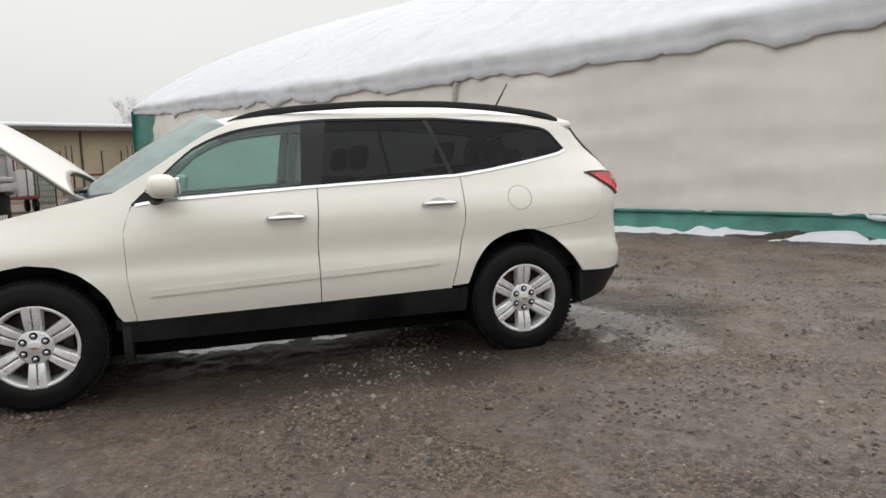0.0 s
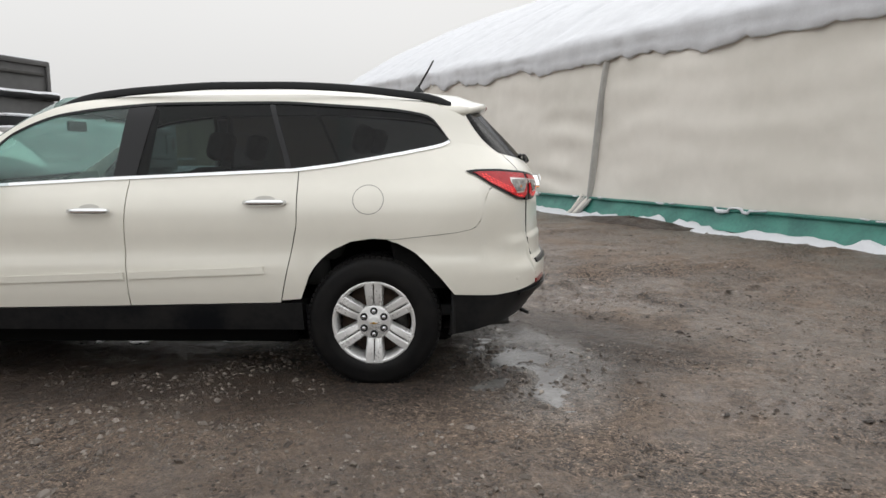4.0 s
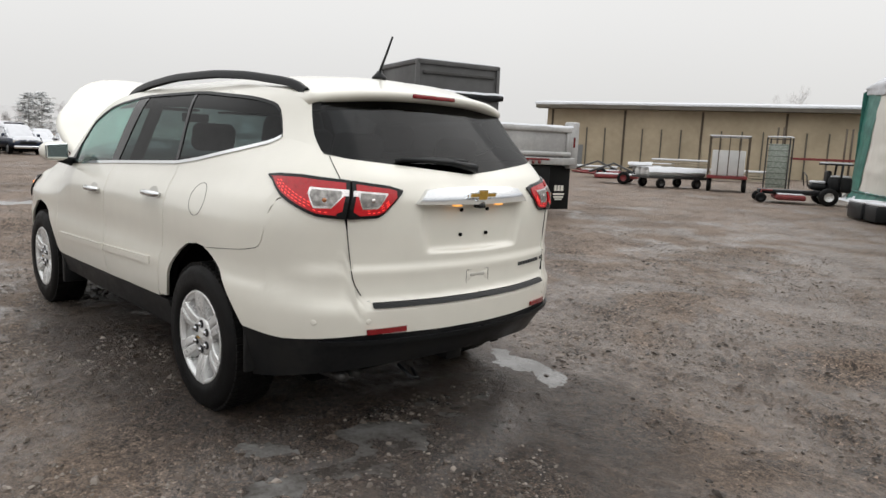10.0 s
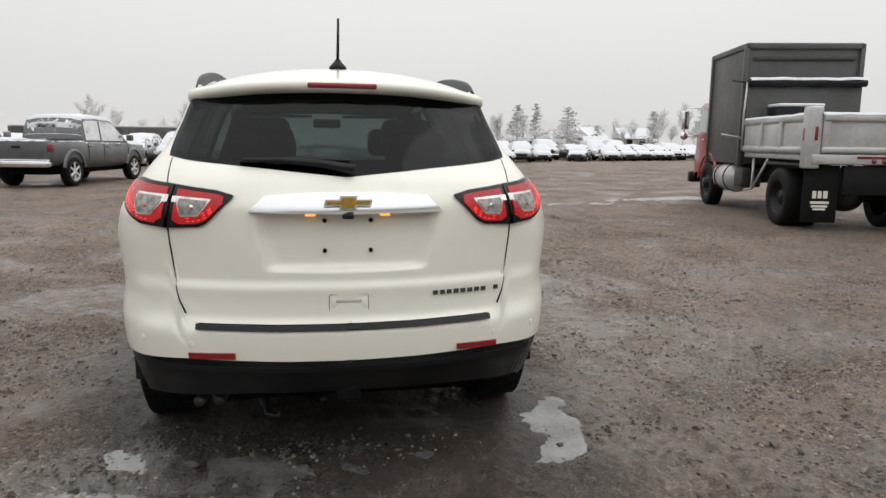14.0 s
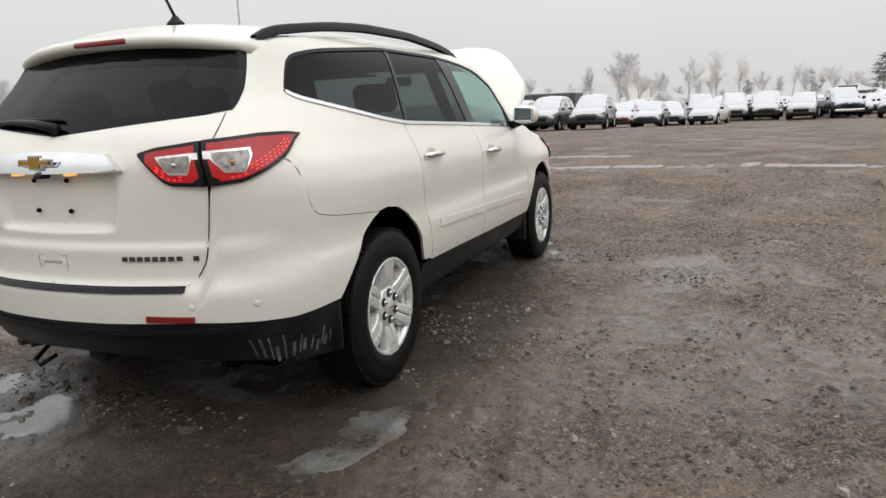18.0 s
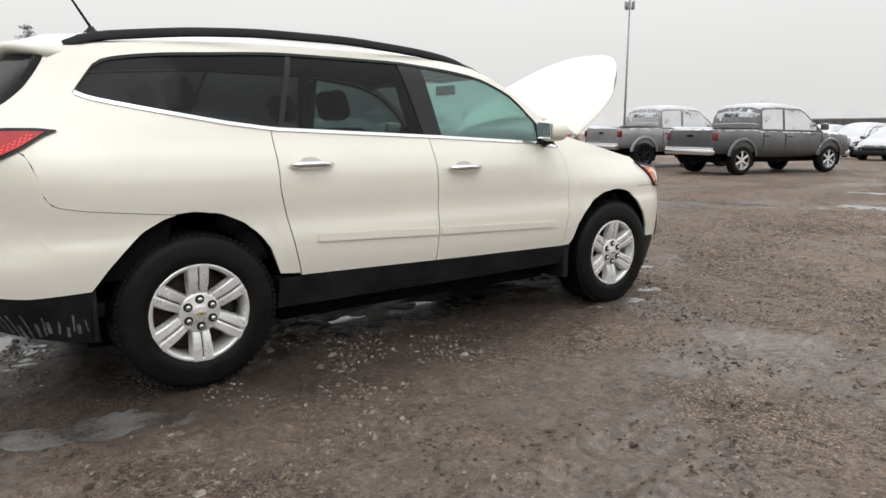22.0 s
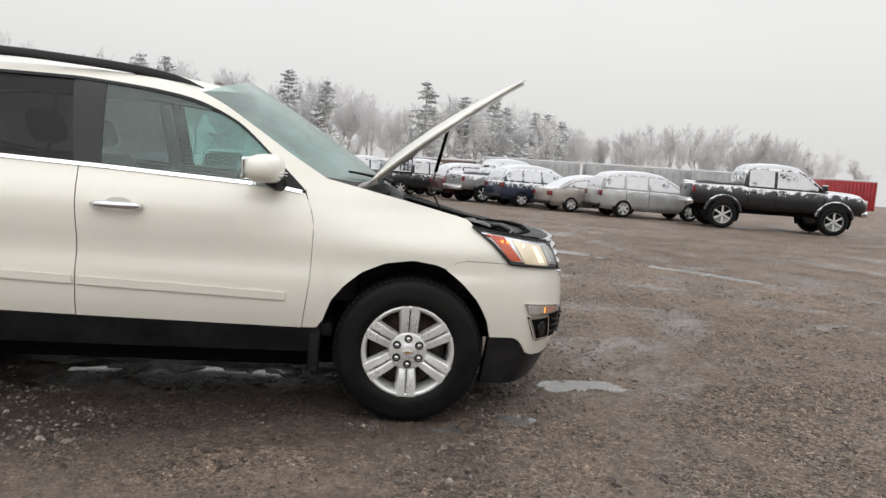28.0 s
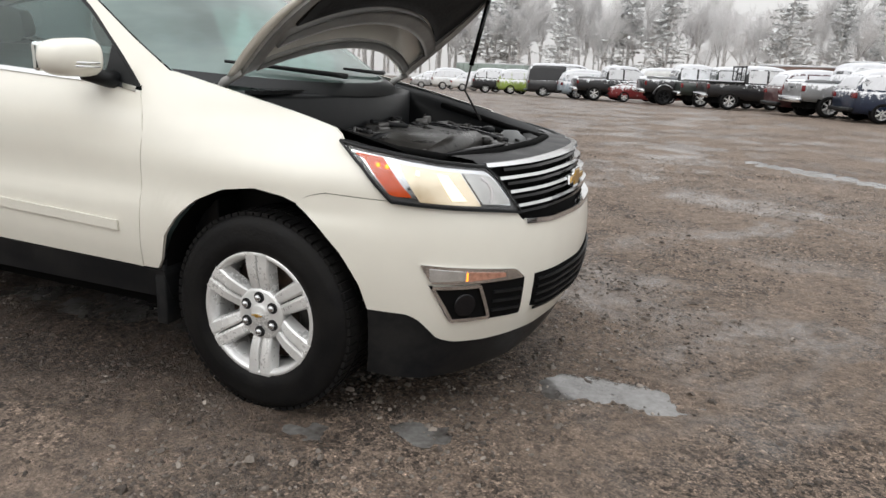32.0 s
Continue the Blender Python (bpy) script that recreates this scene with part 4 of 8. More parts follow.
for side in (1, -1):
    lamp_top = line([(-2.706, 1.214), (-2.64, 1.232), (-2.448, 1.254), (-2.25, 1.270), (-2.12, 1.270), (-2.046, 1.262)])
    lamp_low = line([(-2.706, 1.205), (-2.66, 1.155), (-2.62, 1.108), (-2.59, 1.092), (-2.46, 1.085), (-2.36, 1.096), (-2.27, 1.135), (-2.19, 1.175), (-2.10, 1.235), (-2.046, 1.258)])
    lamp = sheet("tail_lamp", GLOSS_BLACK, car, const(-2.462), const(-2.048), lamp_low, lamp_top, 26, 8, .010, (side,), 0.03, "lit red tail lamp with clear insets")
    inner = sheet("tail_lamp", GLOSS_BLACK, hatch, const(-2.706), const(-2.470), lamp_low, lamp_top, 18, 8, .010, (side,), 0.03, "lit red tail lamp with a clear inset")
    sheet("red_lens", RED_LENS, lamp, const(-2.445), const(-2.085), lambda s: lamp_low(s) + .014, lambda s: lamp_top(s) - .013, 24, 8, .015, (side,), 0.01)
    sheet("red_lens", RED_LENS, inner, const(-2.672), const(-2.487), lambda s: lamp_low(s) + .014, lambda s: lamp_top(s) - .013, 14, 8, .015, (side,), 0.01)
    for owner, s0, s1, lo, hi, stub in ((lamp, -2.445, -2.305, line([(-2.445, 1.196), (-2.405, 1.134), (-2.345, 1.133), (-2.305, 1.196)]), line([(-2.445, 1.214), (-2.305, 1.221)]), (-2.4575, -2.438)),
                                        (inner, -2.628, -2.494, line([(-2.628, 1.196), (-2.588, 1.133), (-2.520, 1.130), (-2.494, 1.190)]), line([(-2.628, 1.200), (-2.494, 1.209)]), (-2.500, -2.4745))):
        sheet("lens_frame", LAMP_CHROME, owner, const(s0), const(s1), lo, hi, 14, 6, .018, (side,), 0.008)
        sheet("frame_stub", LAMP_CHROME, owner, const(stub[0]), const(stub[1]), const(1.186), lambda s, hi=hi: hi(s), 4, 3, .0175, (side,), 0.006)
        sheet("clear_inset", INSET, owner, const(s0 + .014), const(s1 - .011), lambda s, lo=lo: lo(s) + .009, lambda s, hi=hi: hi(s) - .008, 14, 6, .0205, (side,), 0.006)
        x, y, h = body(.5 * (s0 + s1), 1.168, .0205)
        n = Vector(body(.5 * (s0 + s1), 1.168, .06)) - Vector((x, y, h))
        bm = bmesh.new()
        lathe(bm, [(.010, 0), (.009, .002), (.005, .004), (.0005, .0045)], 14, "x")
        bmesh.ops.transform(bm, matrix=Matrix.Translation((x, y * side, h)) @ Vector((n.x, n.y * side, n.z)).to_track_quat("X", "Z").to_matrix().to_4x4(), verts=bm.verts[:])
        part("bulb", bm, AMBER_BULB if owner is lamp else LAMP_CHROME, owner)
    bar_on("lamp_joint", GAP, hatch, [(-2.466, z) for z in np.linspace(1.090, 1.250, 6)], .016, .006, side, rim=.008)
    # black foot at the joint of the two halves
    sheet("lamp_foot", GLOSS_BLACK, lamp, const(-2.458), const(-2.425), lambda s: lamp_low(s) + .002, lambda s: 1.128 - .5 * (s + 2.458), 5, 4, .0175, (side,), 0.006)
    sheet("lamp_foot", GLOSS_BLACK, inner, const(-2.512), const(-2.474), lambda s: lamp_low(s) + .002, lambda s: 1.126 + .6 * (s + 2.474), 5, 4, .0175, (side,), 0.006)
    # strings of lit facets along the outer edge
    for owner, lo_s, hi_s in ((lamp, -2.40, -2.13), (inner, -2.645, -2.53)):
        for row in (.024, .035, .046):
            for k in range(int((hi_s - lo_s) / .020)):
                s = lo_s + .020 * k + .3 * row
                if lamp_low(s) + row < min(lamp_top(s) - .03, 1.126 if -2.40 < s < -2.33 or s > -2.60 and s < -2.5 else 9):
                    bar_on("lit_facet", RED_BULB, owner, [(s, lamp_low(s) + row), (s + .011, lamp_low(s + .011) + row)], .0032, .0158, side, rim=.003)
    bar_on("bumper_reflector", RED_DIM, car, [(-2.535, .594), (-2.715, .600)], .024, .010, side, "red bumper reflector")
    for s, z in ((-2.335, .640), (-2.545, .640)):
        x, y, h = body(s, z)
        bm = bmesh.new()
        lathe(bm, [(.0125, -.004), (.0125, .001), (.010, .0016), (0.0005, .0016)], 14, "x")
        n = Vector(body(s, z, .02)) - Vector((x, y, h))
        bmesh.ops.transform(bm, matrix=Matrix.Translation((x, y * side, h)) @ Vector((n.x, n.y * side, n.z)).to_track_quat("X", "Z").to_matrix().to_4x4(), verts=bm.verts[:])
        part("parking_sensor", bm, WHITE, car)
sheet("plate_garnish", CHROME, hatch, const(S_REAR), lambda z: line([(1.14, -2.772), (1.155, -2.775), (1.218, -2.835)])(z), lambda s: 1.146 + .004 * (s - S_REAR) / .3, lambda s: 1.229 - .012 * ((s - S_REAR) / .3) ** 2, 14, 6, lambda s, z: .028, (1, -1), 0.03, "broad chrome strip over the plate recess")


def cross_badge(name, parent, m, size):
    """The maker's mark as a plain gold cross with a bright edge."""
    for nm, k, d, mat in (("badge_edge", 1.0, .010, CHROME), ("badge_face", .84, .014, GOLD)):
        pts = [(-1, -.14), (-.93, .14), (-.36, .14), (-.33, .29), (.38, .29), (.35, .14), (1, .14), (.93, -.14), (.36, -.14), (.33, -.29), (-.38, -.29), (-.35, -.14)]
        if k < 1:
            pts = [(a - .085 * (1 if a > 0 else -1), b - .065 * (1 if b > 0 else -1)) for a, b in pts]
        bm = bmesh.new()
        f = bm.faces.new([bm.verts.new((a * size / 2, b * size / 2, 0)) for a, b in pts])
        r = bmesh.ops.extrude_face_region(bm, geom=[f])
        bmesh.ops.translate(bm, vec=(0, 0, d), verts=[v for v in r["geom"] if isinstance(v, bmesh.types.BMVert)])
        bmesh.ops.recalc_face_normals(bm, faces=bm.faces[:])
        bmesh.ops.transform(bm, matrix=m, verts=bm.verts[:])
        part(nm, bm, mat, parent, smooth=False)


# from behind, the badge's right is the car's right (-y)
cross_badge("badge", hatch, Matrix(((0, 0, -1, -2.536), (-1, 0, 0, 0), (0, 1, 0, 1.190), (0, 0, 0, 1))), .185)
bx, by, bz = body(S_REAR + .05, 1.12)
for y in (.089, -.089):
    for z in (1.118, 1.0):
        bm = bmesh.new()
        lathe(bm, [(.009, 0), (.009, -.008), (.006, -.011), (.0005, -.011)], 10, "x", (-2.487 if z > 1.05 else -2.486, y, z))
        part("plate_bolt", bm, GAP, hatch)
    box("plate_lamp", (-2.53, y * 1.6 - .02, 1.138), (-2.50, y * 1.6 + .02, 1.146), PLATE_LAMP, hatch, .003)
box("reversing_camera", (-2.545, -.022, 1.128), (-2.50, .022, 1.146), BLACK, hatch, .006)
# tailgate pull and the model plate as plain bars
bm = bmesh.new()
add_box(bm, (-2.531, -.075, .772), (-2.512, .075, .828), .012)
part("tailgate_pull", bm, WHITE, hatch)
box("pull_slot", (-2.5325, -.052, .798), (-2.512, .052, .816), RECESS_SHADE, hatch, .005)
# dark bars painted as the shadow lines round the pull's recess
for (ya, za), (yb, zb) in (((-.074, .768), (.074, .768)), ((-.074, .832), (.074, .832)), ((-.076, .770), (-.076, .830)), ((.076, .770), (.076, .830))):
    tube_part("pull_outline", [(-2.5295, ya, za), (-2.5295, yb, zb)], .0018, SEAM_SHADOW, hatch, 5)
for k in range(10):
    if k == 8:
        continue
    s = -2.815 + k * .0305
    bar_on("model_letter", TRIM_DARK, hatch, [(s, .823), (s + .020, .8235)], .017, .0158, -1, rim=.008)
# wiper
def tail_at(y, z, out):
    s = min(np.linspace(S_REAR, -2.2, 60), key=lambda q: abs(body(q, z)[1] - abs(y)))
    x, yy, h = body(s, z, out)
    return (x, math.copysign(yy, y) if y else 0.0, h)
wiper = tube_part("rear_wiper", [tail_at(y, z, .03) for y, z in ((-.03, 1.312), (.1, 1.335), (.25, 1.345), (.385, 1.345))], [.022, .016, .011, .007], BLACK, hatch, 8)
tube_part("blade", [tail_at(y, z, .014) for y, z in ((.40, 1.338), (.2, 1.352), (-.02, 1.345))], .008, BLACK, wiper, 6)
# spoiler
rows = []
for i in range(33):
    y = -.640 + 1.28 * i / 32
    q = abs(y) / .640
    tip, zt = -2.175 + .125 * q ** 3, 1.668 - .048 * q ** 2.6
    zr = 1.742 - .105 * q ** 2.6
    rows.append([(-1.86, y, zr), (-1.98, y, zr - .012), (tip + .06, y, zt + .014), (tip + .012, y, zt + .006), (tip, y, zt - .010), (tip + .004, y, zt - .030), (tip + .03, y, zt - .045), (tip + .12, y, zt - .055), (-1.9, y, zt - .07)])
v, f = grid(rows)
f += [tuple(range(9)), tuple(range(len(v) - 1, len(v) - 10, -1))]
spoiler = mesh_of("roof_spoiler", v, f, WHITE, car)
box("high_brake_lamp", (-2.178, -.145, 1.640), (-2.15, .145, 1.662), RED_DIM, spoiler, .006, "dark red high brake lamp")

# frozen spray on the rear valance
smear = random.Random(8)
for k in range(13):
    s0, z0 = -2.36 + .030 * k + smear.uniform(-.008, .008), .36 + smear.uniform(0, .03)
    bar_on("frozen_spray", FROZEN, car, [(s0, z0), (s0 + smear.uniform(-.012, .012), z0 + smear.uniform(.04, .12))], smear.uniform(.006, .016), -.004, -1, rim=.003)

# roof, rails, aerial
rows = []
for i in range(41):
    s = -2.15 + (.40 + 2.15) * i / 40
    x, ye, ze = body(s, ROOF_EDGE(s))
    c = .078 + .022 * min(1, max(0, (-s - .8) / 1.0)) - .025 * max(0, (s - .0) / .4) * (s > 0)
    rows.append([(x + (.14 if s > .2 else 0) * (s - .2) / .2 * (1 - (2 * j / 24 - 1) ** 2) * (s > .2), ye * (2 * j / 24 - 1), ze + c * (1 - abs(2 * j / 24 - 1) ** 2.3)) for j in range(25)])
v, f = grid(rows, flip=True)
mesh_of("roof", v, f, WHITE, car)
v, f = grid([[(x, y * .97, z - .05) for x, y, z in r] for r in rows])
mesh_of("headliner", v, f, TRIM_GREY, car)
for side in (1, -1):
    rail = curve([(-1.93, 1.675), (-1.86, 1.705), (-1.62, 1.742), (-1.33, 1.772), (-.97, 1.789), (-.61, 1.790), (-.26, 1.774), (.09, 1.744), (.28, 1.706), (.36, 1.672)])
    pts = [(x, side * (.605 + .03 * (1 - ((x + .8) / 1.2) ** 2)), rail(x) - .012) for x in np.linspace(-1.95, .38, 36)]
    rows = [[(x, y + side * dy, z + dz) for dy, dz in ((-.015, -.040), (-.014, -.004), (-.008, .003), (.008, .003), (.015, -.005), (.017, -.036))] for x, y, z in pts]
    v, f = grid(rows, flip=side < 0)
    mesh_of("roof_rail", v, f, BLACK, car, "black roof rail dusted with snow")
bm = bmesh.new()
lathe(bm, [(.042, 0), (.04, .012), (.022, .03), (.012, .045), (.0005, .046)], 16, "z", (-1.72, 0, 1.762))
aerial = part("aerial", bm, BLACK, car)
tube_part("mast", [(-1.72, 0, 1.80), (-1.78, 0, 1.90), (-1.825, 0, 1.98)], [.008, .0065, .0055], BLACK, aerial, 7)

# windscreen and cowl
def screen_edge(v):
    s = .40 + (1.075 - .40) * v
    return Vector(body(s, ROOF_EDGE(s)))
def screen_mid(v):
    return Vector((.545 + (1.44 - .545) * v, 0, 1.745 + (1.165 - 1.745) * v + .02 * math.sin(math.pi * v)))
def screen_rows(k0, k1, drop):
    rows = []
    for i in range(17):
        v = k0 + (k1 - k0) * i / 16
        e, m = screen_edge(v), screen_mid(v)
        rows.append([(m.x + (e.x - m.x) * abs(q) ** 2.1, e.y * q * .985, m.z + (e.z - m.z) * abs(q) ** 2.1 - drop) for q in np.linspace(-1, 1, 25)])
    return rows
v, f = grid(screen_rows(.0, .97, 0))
mesh_of("windscreen", v, f, SCREEN, car, "green-tinted windscreen")
v, f = grid(screen_rows(.955, 1.04, -.004))
mesh_of("cowl_panel", v, f, BLACK, car, "black plastic scuttle panel")
for y0, y1 in ((.55, -.05), (-.1, -.62)):
    pts = []
    for k in range(7):
        q = k / 6
        y = y0 + (y1 - y0) * q
        e, m = screen_edge(.93 - .05 * q), screen_mid(.93 - .05 * q)
        w = abs(y / e.y) ** 2.1
        pts.append((m.x + (e.x - m.x) * w + .012, y, m.z + (e.z - m.z) * w + .018))
    tube_part("front_wiper", pts, [.014, .012, .011, .010, .009, .008, .006], BLACK, car, 6)

# nose
WHITE_TOP_F = line([(1.672, .820), (1.72, .846), (1.78, .860), (2.017, .850), (2.413, .812), (2.51, .798), (2.529, .766), (2.62, .752), (2.765, .742), (3.06, .735)])
nose = sheet("front_bumper", WHITE, car, const(1.672), const(S_FRONT), lambda s: line([(1.672, .812), (1.753, .751), (1.84, .66), (1.90, .56), (1.922, .47)])(s) if s < 1.922 else WHITE_LOW_F(s), WHITE_TOP_F, 60, 14, 0.0, (1, -1))
sheet("front_valance", BLACK_DIRTY, car, const(1.925), const(S_FRONT), lambda s: line([(1.92, .20), (2.2, .185), (2.6, .19), (3.06, .2)])(s), lambda s: WHITE_LOW_F(s) - .003, 40, 8, lambda s, z: -.004, (1, -1), 0.04)
LAMP_TOP = line([(1.812, 1.033), (1.907, 1.019), (2.041, 1.003), (2.22, .980), (2.394, .962), (2.432, .926), (2.515, .806)])
LAMP_LOW = line([(1.812, 1.029), (1.919, .957), (2.019, .853), (2.413, .815), (2.515, .802)])
for side in (1, -1):
    hl = sheet("headlamp", material("headlamp_bezel", (.09, .09, .092), .35, spread=.3, scale=12) if side > 0 else bpy.data.materials["headlamp_bezel"], car, const(1.813), const(2.514), LAMP_LOW, LAMP_TOP, 34, 8, 0.0, (side,), 0.05, "lit headlamp with an amber side marker")
    sheet("chrome_bowl", CHROME, hl, const(1.862), const(2.47), lambda s: min(LAMP_LOW(s) + .018, LAMP_TOP(s) - .02), lambda s: LAMP_TOP(s) - .016, 26, 6, .004, (side,), 0.01)
    sheet("side_marker", AMBER, hl, const(1.885), const(2.09), lambda s: line([(1.88, .998), (1.92, .985), (2.02, .872), (2.055, .869), (2.09, .868)])(s), lambda s: line([(1.88, 1.003), (1.99, .992), (2.09, .872)])(s), 14, 6, .009, (side,), 0.006, "amber side marker")
    x, y, z = body(1.975, .968, .013)
    for k in (0, 1):
        bm = bmesh.new()
        lathe(bm, [(.008, 0), (.007, .004), (.0005, .006)], 10, "y", (x + .03 * k, (y - .006 * k + .001) * 1.0, z - .004 * k))
        bmesh.ops.scale(bm, vec=(1, side, 1), verts=bm.verts[:])
        part("marker_bulb", bm, MARKER, hl)
    glass_top = lambda s: LAMP_TOP(s) - .027
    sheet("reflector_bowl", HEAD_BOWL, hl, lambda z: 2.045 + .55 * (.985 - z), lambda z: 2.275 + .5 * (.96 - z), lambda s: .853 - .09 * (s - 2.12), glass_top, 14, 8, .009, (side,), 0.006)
    sheet("lit_reflector", LAMP_ON, hl, lambda z: 2.180 + .5 * (.96 - z), lambda z: 2.218 + .64 * (.96 - z), lambda s: .862 - .05 * (s - 2.12), lambda s: glass_top(s) - .012, 8, 8, .012, (side,), 0.006, "warm-lit headlamp reflector")
    bar_on("bulb_glow", LAMP_ON, hl, [(2.112, .948), (2.126, .946)], .016, .0105, side, rim=.004)
    sheet("clear_bowl", CLEAR_REFLECTOR, hl, lambda z: 2.285 + .5 * (.96 - z), const(2.462), lambda s: .840 - .06 * (s - 2.34), lambda s: glass_top(s) - .3 * max(0, s - 2.43), 10, 7, .010, (side,), 0.006)
    bar_on("bowl_rim", LAMP_CHROME, hl, [(2.362, .928), (2.384, .912), (2.394, .888), (2.390, .862), (2.378, .846)], .009, .012, side, rim=.004)
    sheet("lens", CLEAR, hl, const(1.83), const(2.50), lambda s: min(LAMP_LOW(s) + .008, LAMP_TOP(s) - .006), lambda s: LAMP_TOP(s) - .005, 30, 8, .018, (side,), 0.0)
    bar_on("lamp_seal", BLACK, hl, [(1.812, 1.036), (1.919, .955), (2.019, .851), (2.413, .813), (2.512, .800)], .008, .014, side, rim=.02)
    bar_on("lamp_seal", BLACK, hl, [(1.812, 1.036), (1.907, 1.021), (2.041, 1.005), (2.22, .982), (2.394, .964), (2.436, .926), (2.512, .806)], .007, .014, side, rim=.02)
    # fog lamp cluster
    # dark sheet laid on the bumper paints the recess's shade
    sheet("fog_recess", GAP, nose, const(2.138), const(2.535), lambda s: line([(2.138, .57), (2.212, .432), (2.26, .421), (2.40, .421), (2.60, .412)])(s), lambda s: .566 - .02 * (s - 2.14), 20, 8, .003, (side,), 0.01)
    bar_on("lit_edge", MARKER, nose, [(2.270, .580), (2.271, .610)], .006, .014, side, rim=.004)
    drl = sheet("running_lamp", CHROME, nose, const(2.112), const(2.522), lambda s: line([(2.112, .636), (2.145, .573), (2.264, .567), (2.522, .560)])(s), lambda s: line([(2.112, .643), (2.30, .622), (2.479, .600), (2.522, .566)])(s), 22, 4, .008, (side,), 0.02, "slim daytime running lamp with amber segments")
    sheet("lamp_segment", CLEAR_REFLECTOR, drl, const(2.14), const(2.268), lambda s: .583, lambda s: .630 - .12 * (s - 2.13), 8, 3, .012, (side,), 0.006)
    sheet("lamp_segment", PALE_AMBER, drl, const(2.272), const(2.43), lambda s: .577, lambda s: .612 - .12 * (s - 2.27), 8, 3, .012, (side,), 0.006, "amber lamp segment")
    for pts in ([(2.150, .560), (2.222, .434)], [(2.222, .434), (2.372, .430)], [(2.372, .430), (2.322, .556)], [(2.322, .556), (2.150, .560)]):
        bar_on("fog_bezel", CHROME, nose, pts, .013, .012, side)
    x, y, z = body(2.27, .49, -.002)
    n = Vector(body(2.27, .49, .05)) - Vector((x, y, z))
    bm = bmesh.new()
    lathe(bm, [(.040, .0), (.042, .012), (.036, .014), (.0005, .008)], 18, "x")
    bmesh.ops.transform(bm, matrix=Matrix.Translation((x, y * side, z)) @ Vector((n.x, n.y * side, n.z)).to_track_quat("X", "Z").to_matrix().to_4x4(), verts=bm.verts[:])
    part("fog_lamp", bm, GLOSS_BLACK, nose)
    for zz in (.455, .49, .525):
        bar_on("vent_slat", BLACK, nose, [(2.385, zz), (2.52, zz - .008)], .010, .012, side)
# grilles
grille = sheet("grille", GAP, car, const(2.40), const(S_FRONT), lambda s: line([(2.40, .955), (2.44, .925), (2.52, .80), (2.535, .775), (2.62, .758), (2.765, .748), (3.06, .742)])(s), lambda s: .968 + .004 * (s - 2.4), 30, 10, -.035, (1, -1), 0.0)
for z0, s0, wide in ((.966, 2.405, .013), (.920, 2.452, .011), (.872, 2.486, .011), (.822, 2.512, .011), (.764, 2.545, .018)):
    for side in (1, -1):
        bar_on("grille_bar", CHROME, grille, [(s0, z0), (2.7, z0 + .002 - (.014 if z0 < .8 else 0)), (S_FRONT, z0 + .004 - (.02 if z0 < .8 else 0))], wide, .006, side, rim=.03)
for z0 in (.944, .896, .847, .795):
    for side in (1, -1):
        bar_on("grille_mesh", GLOSS_BLACK, grille, [(2.50, z0), (S_FRONT, z0)], .010, -.014, side, rim=.01)
cross_badge("badge", grille, Matrix(((0, 0, 1, 2.425), (1, 0, 0, 0), (0, 1, 0, .868), (0, 0, 0, 1))), .25)
# dark sheet on the closed bumper paints the opening behind the slats
low = sheet("lower_grille", GAP, nose, const(2.60), const(S_FRONT), lambda s: line([(2.60, .43), (2.70, .405), (3.06, .395)])(s), lambda s: line([(2.60, .558), (3.06, .545)])(s), 24, 6, .004, (1, -1), 0.01)
for zz in (.535, .505, .475, .445, .418):
    for side in (1, -1):
        bar_on("grille_slat", BLACK, low, [(2.615, zz), (S_FRONT, zz - .008)], .009, .014, side)

# ---- bonnet, engine bay, wheels, cabin ----
def bonnet_point(l, q, lift=0.0):
    """A place on the raised bonnet: l from the hinge to its lip, q across it from -1 to 1."""
    half = .74 + .05 * math.sin(math.pi * min(1, l * 1.1)) - .12 * l ** 4
    length = 1.15 - .45 * abs(q) ** 2.6
    start = .17 * (1 - abs(q) ** 2.0) + .02
    d = start + (length - start) * l
    h = .045 * (1 - abs(q) ** 2.2) - .125 * (d / 1.1) ** 2.4 + lift
    a = radians(42.0)
    return (1.235 + .02 * (1 - q * q) + d * math.cos(a) - h * math.sin(a), half * q, 1.205 + d * math.sin(a) + h * math.cos(a))


rows = [[bonnet_point(l, q) for q in np.linspace(-1, 1, 29)] for l in np.linspace(0, 1, 25)]
under = [[bonnet_point(.015 + .97 * l, q * .975, -.014) for q in np.linspace(-1, 1, 29)] for l in np.linspace(0, 1, 25)]
v, f = grid(rows, flip=True)
v2, f2 = grid(under)
b = len(v)
v, f = v + v2, f + [tuple(b + k for k in q) for q in f2]
nu, nv = 25, 29
ring = [(i, 0) for i in range(nu)] + [(nu - 1, j) for j in range(1, nv)] + [(i, nv - 1) for i in range(nu - 2, -1, -1)] + [(0, j) for j in range(nv - 2, 0, -1)]
idx = [i * nv + j for i, j in ring]
for k in range(len(idx)):
    a, c = idx[k], idx[(k + 1) % len(idx)]
    f.append((a, c, b + c, b + a))
bonnet = mesh_of("bonnet", v, f, WHITE, car, "open white bonnet with black insulation underneath")
bm = bmesh.new()
bm.from_mesh(bonnet.data)
bmesh.ops.recalc_face_normals(bm, faces=bm.faces[:])
bm.to_mesh(bonnet.data)
bm.free()
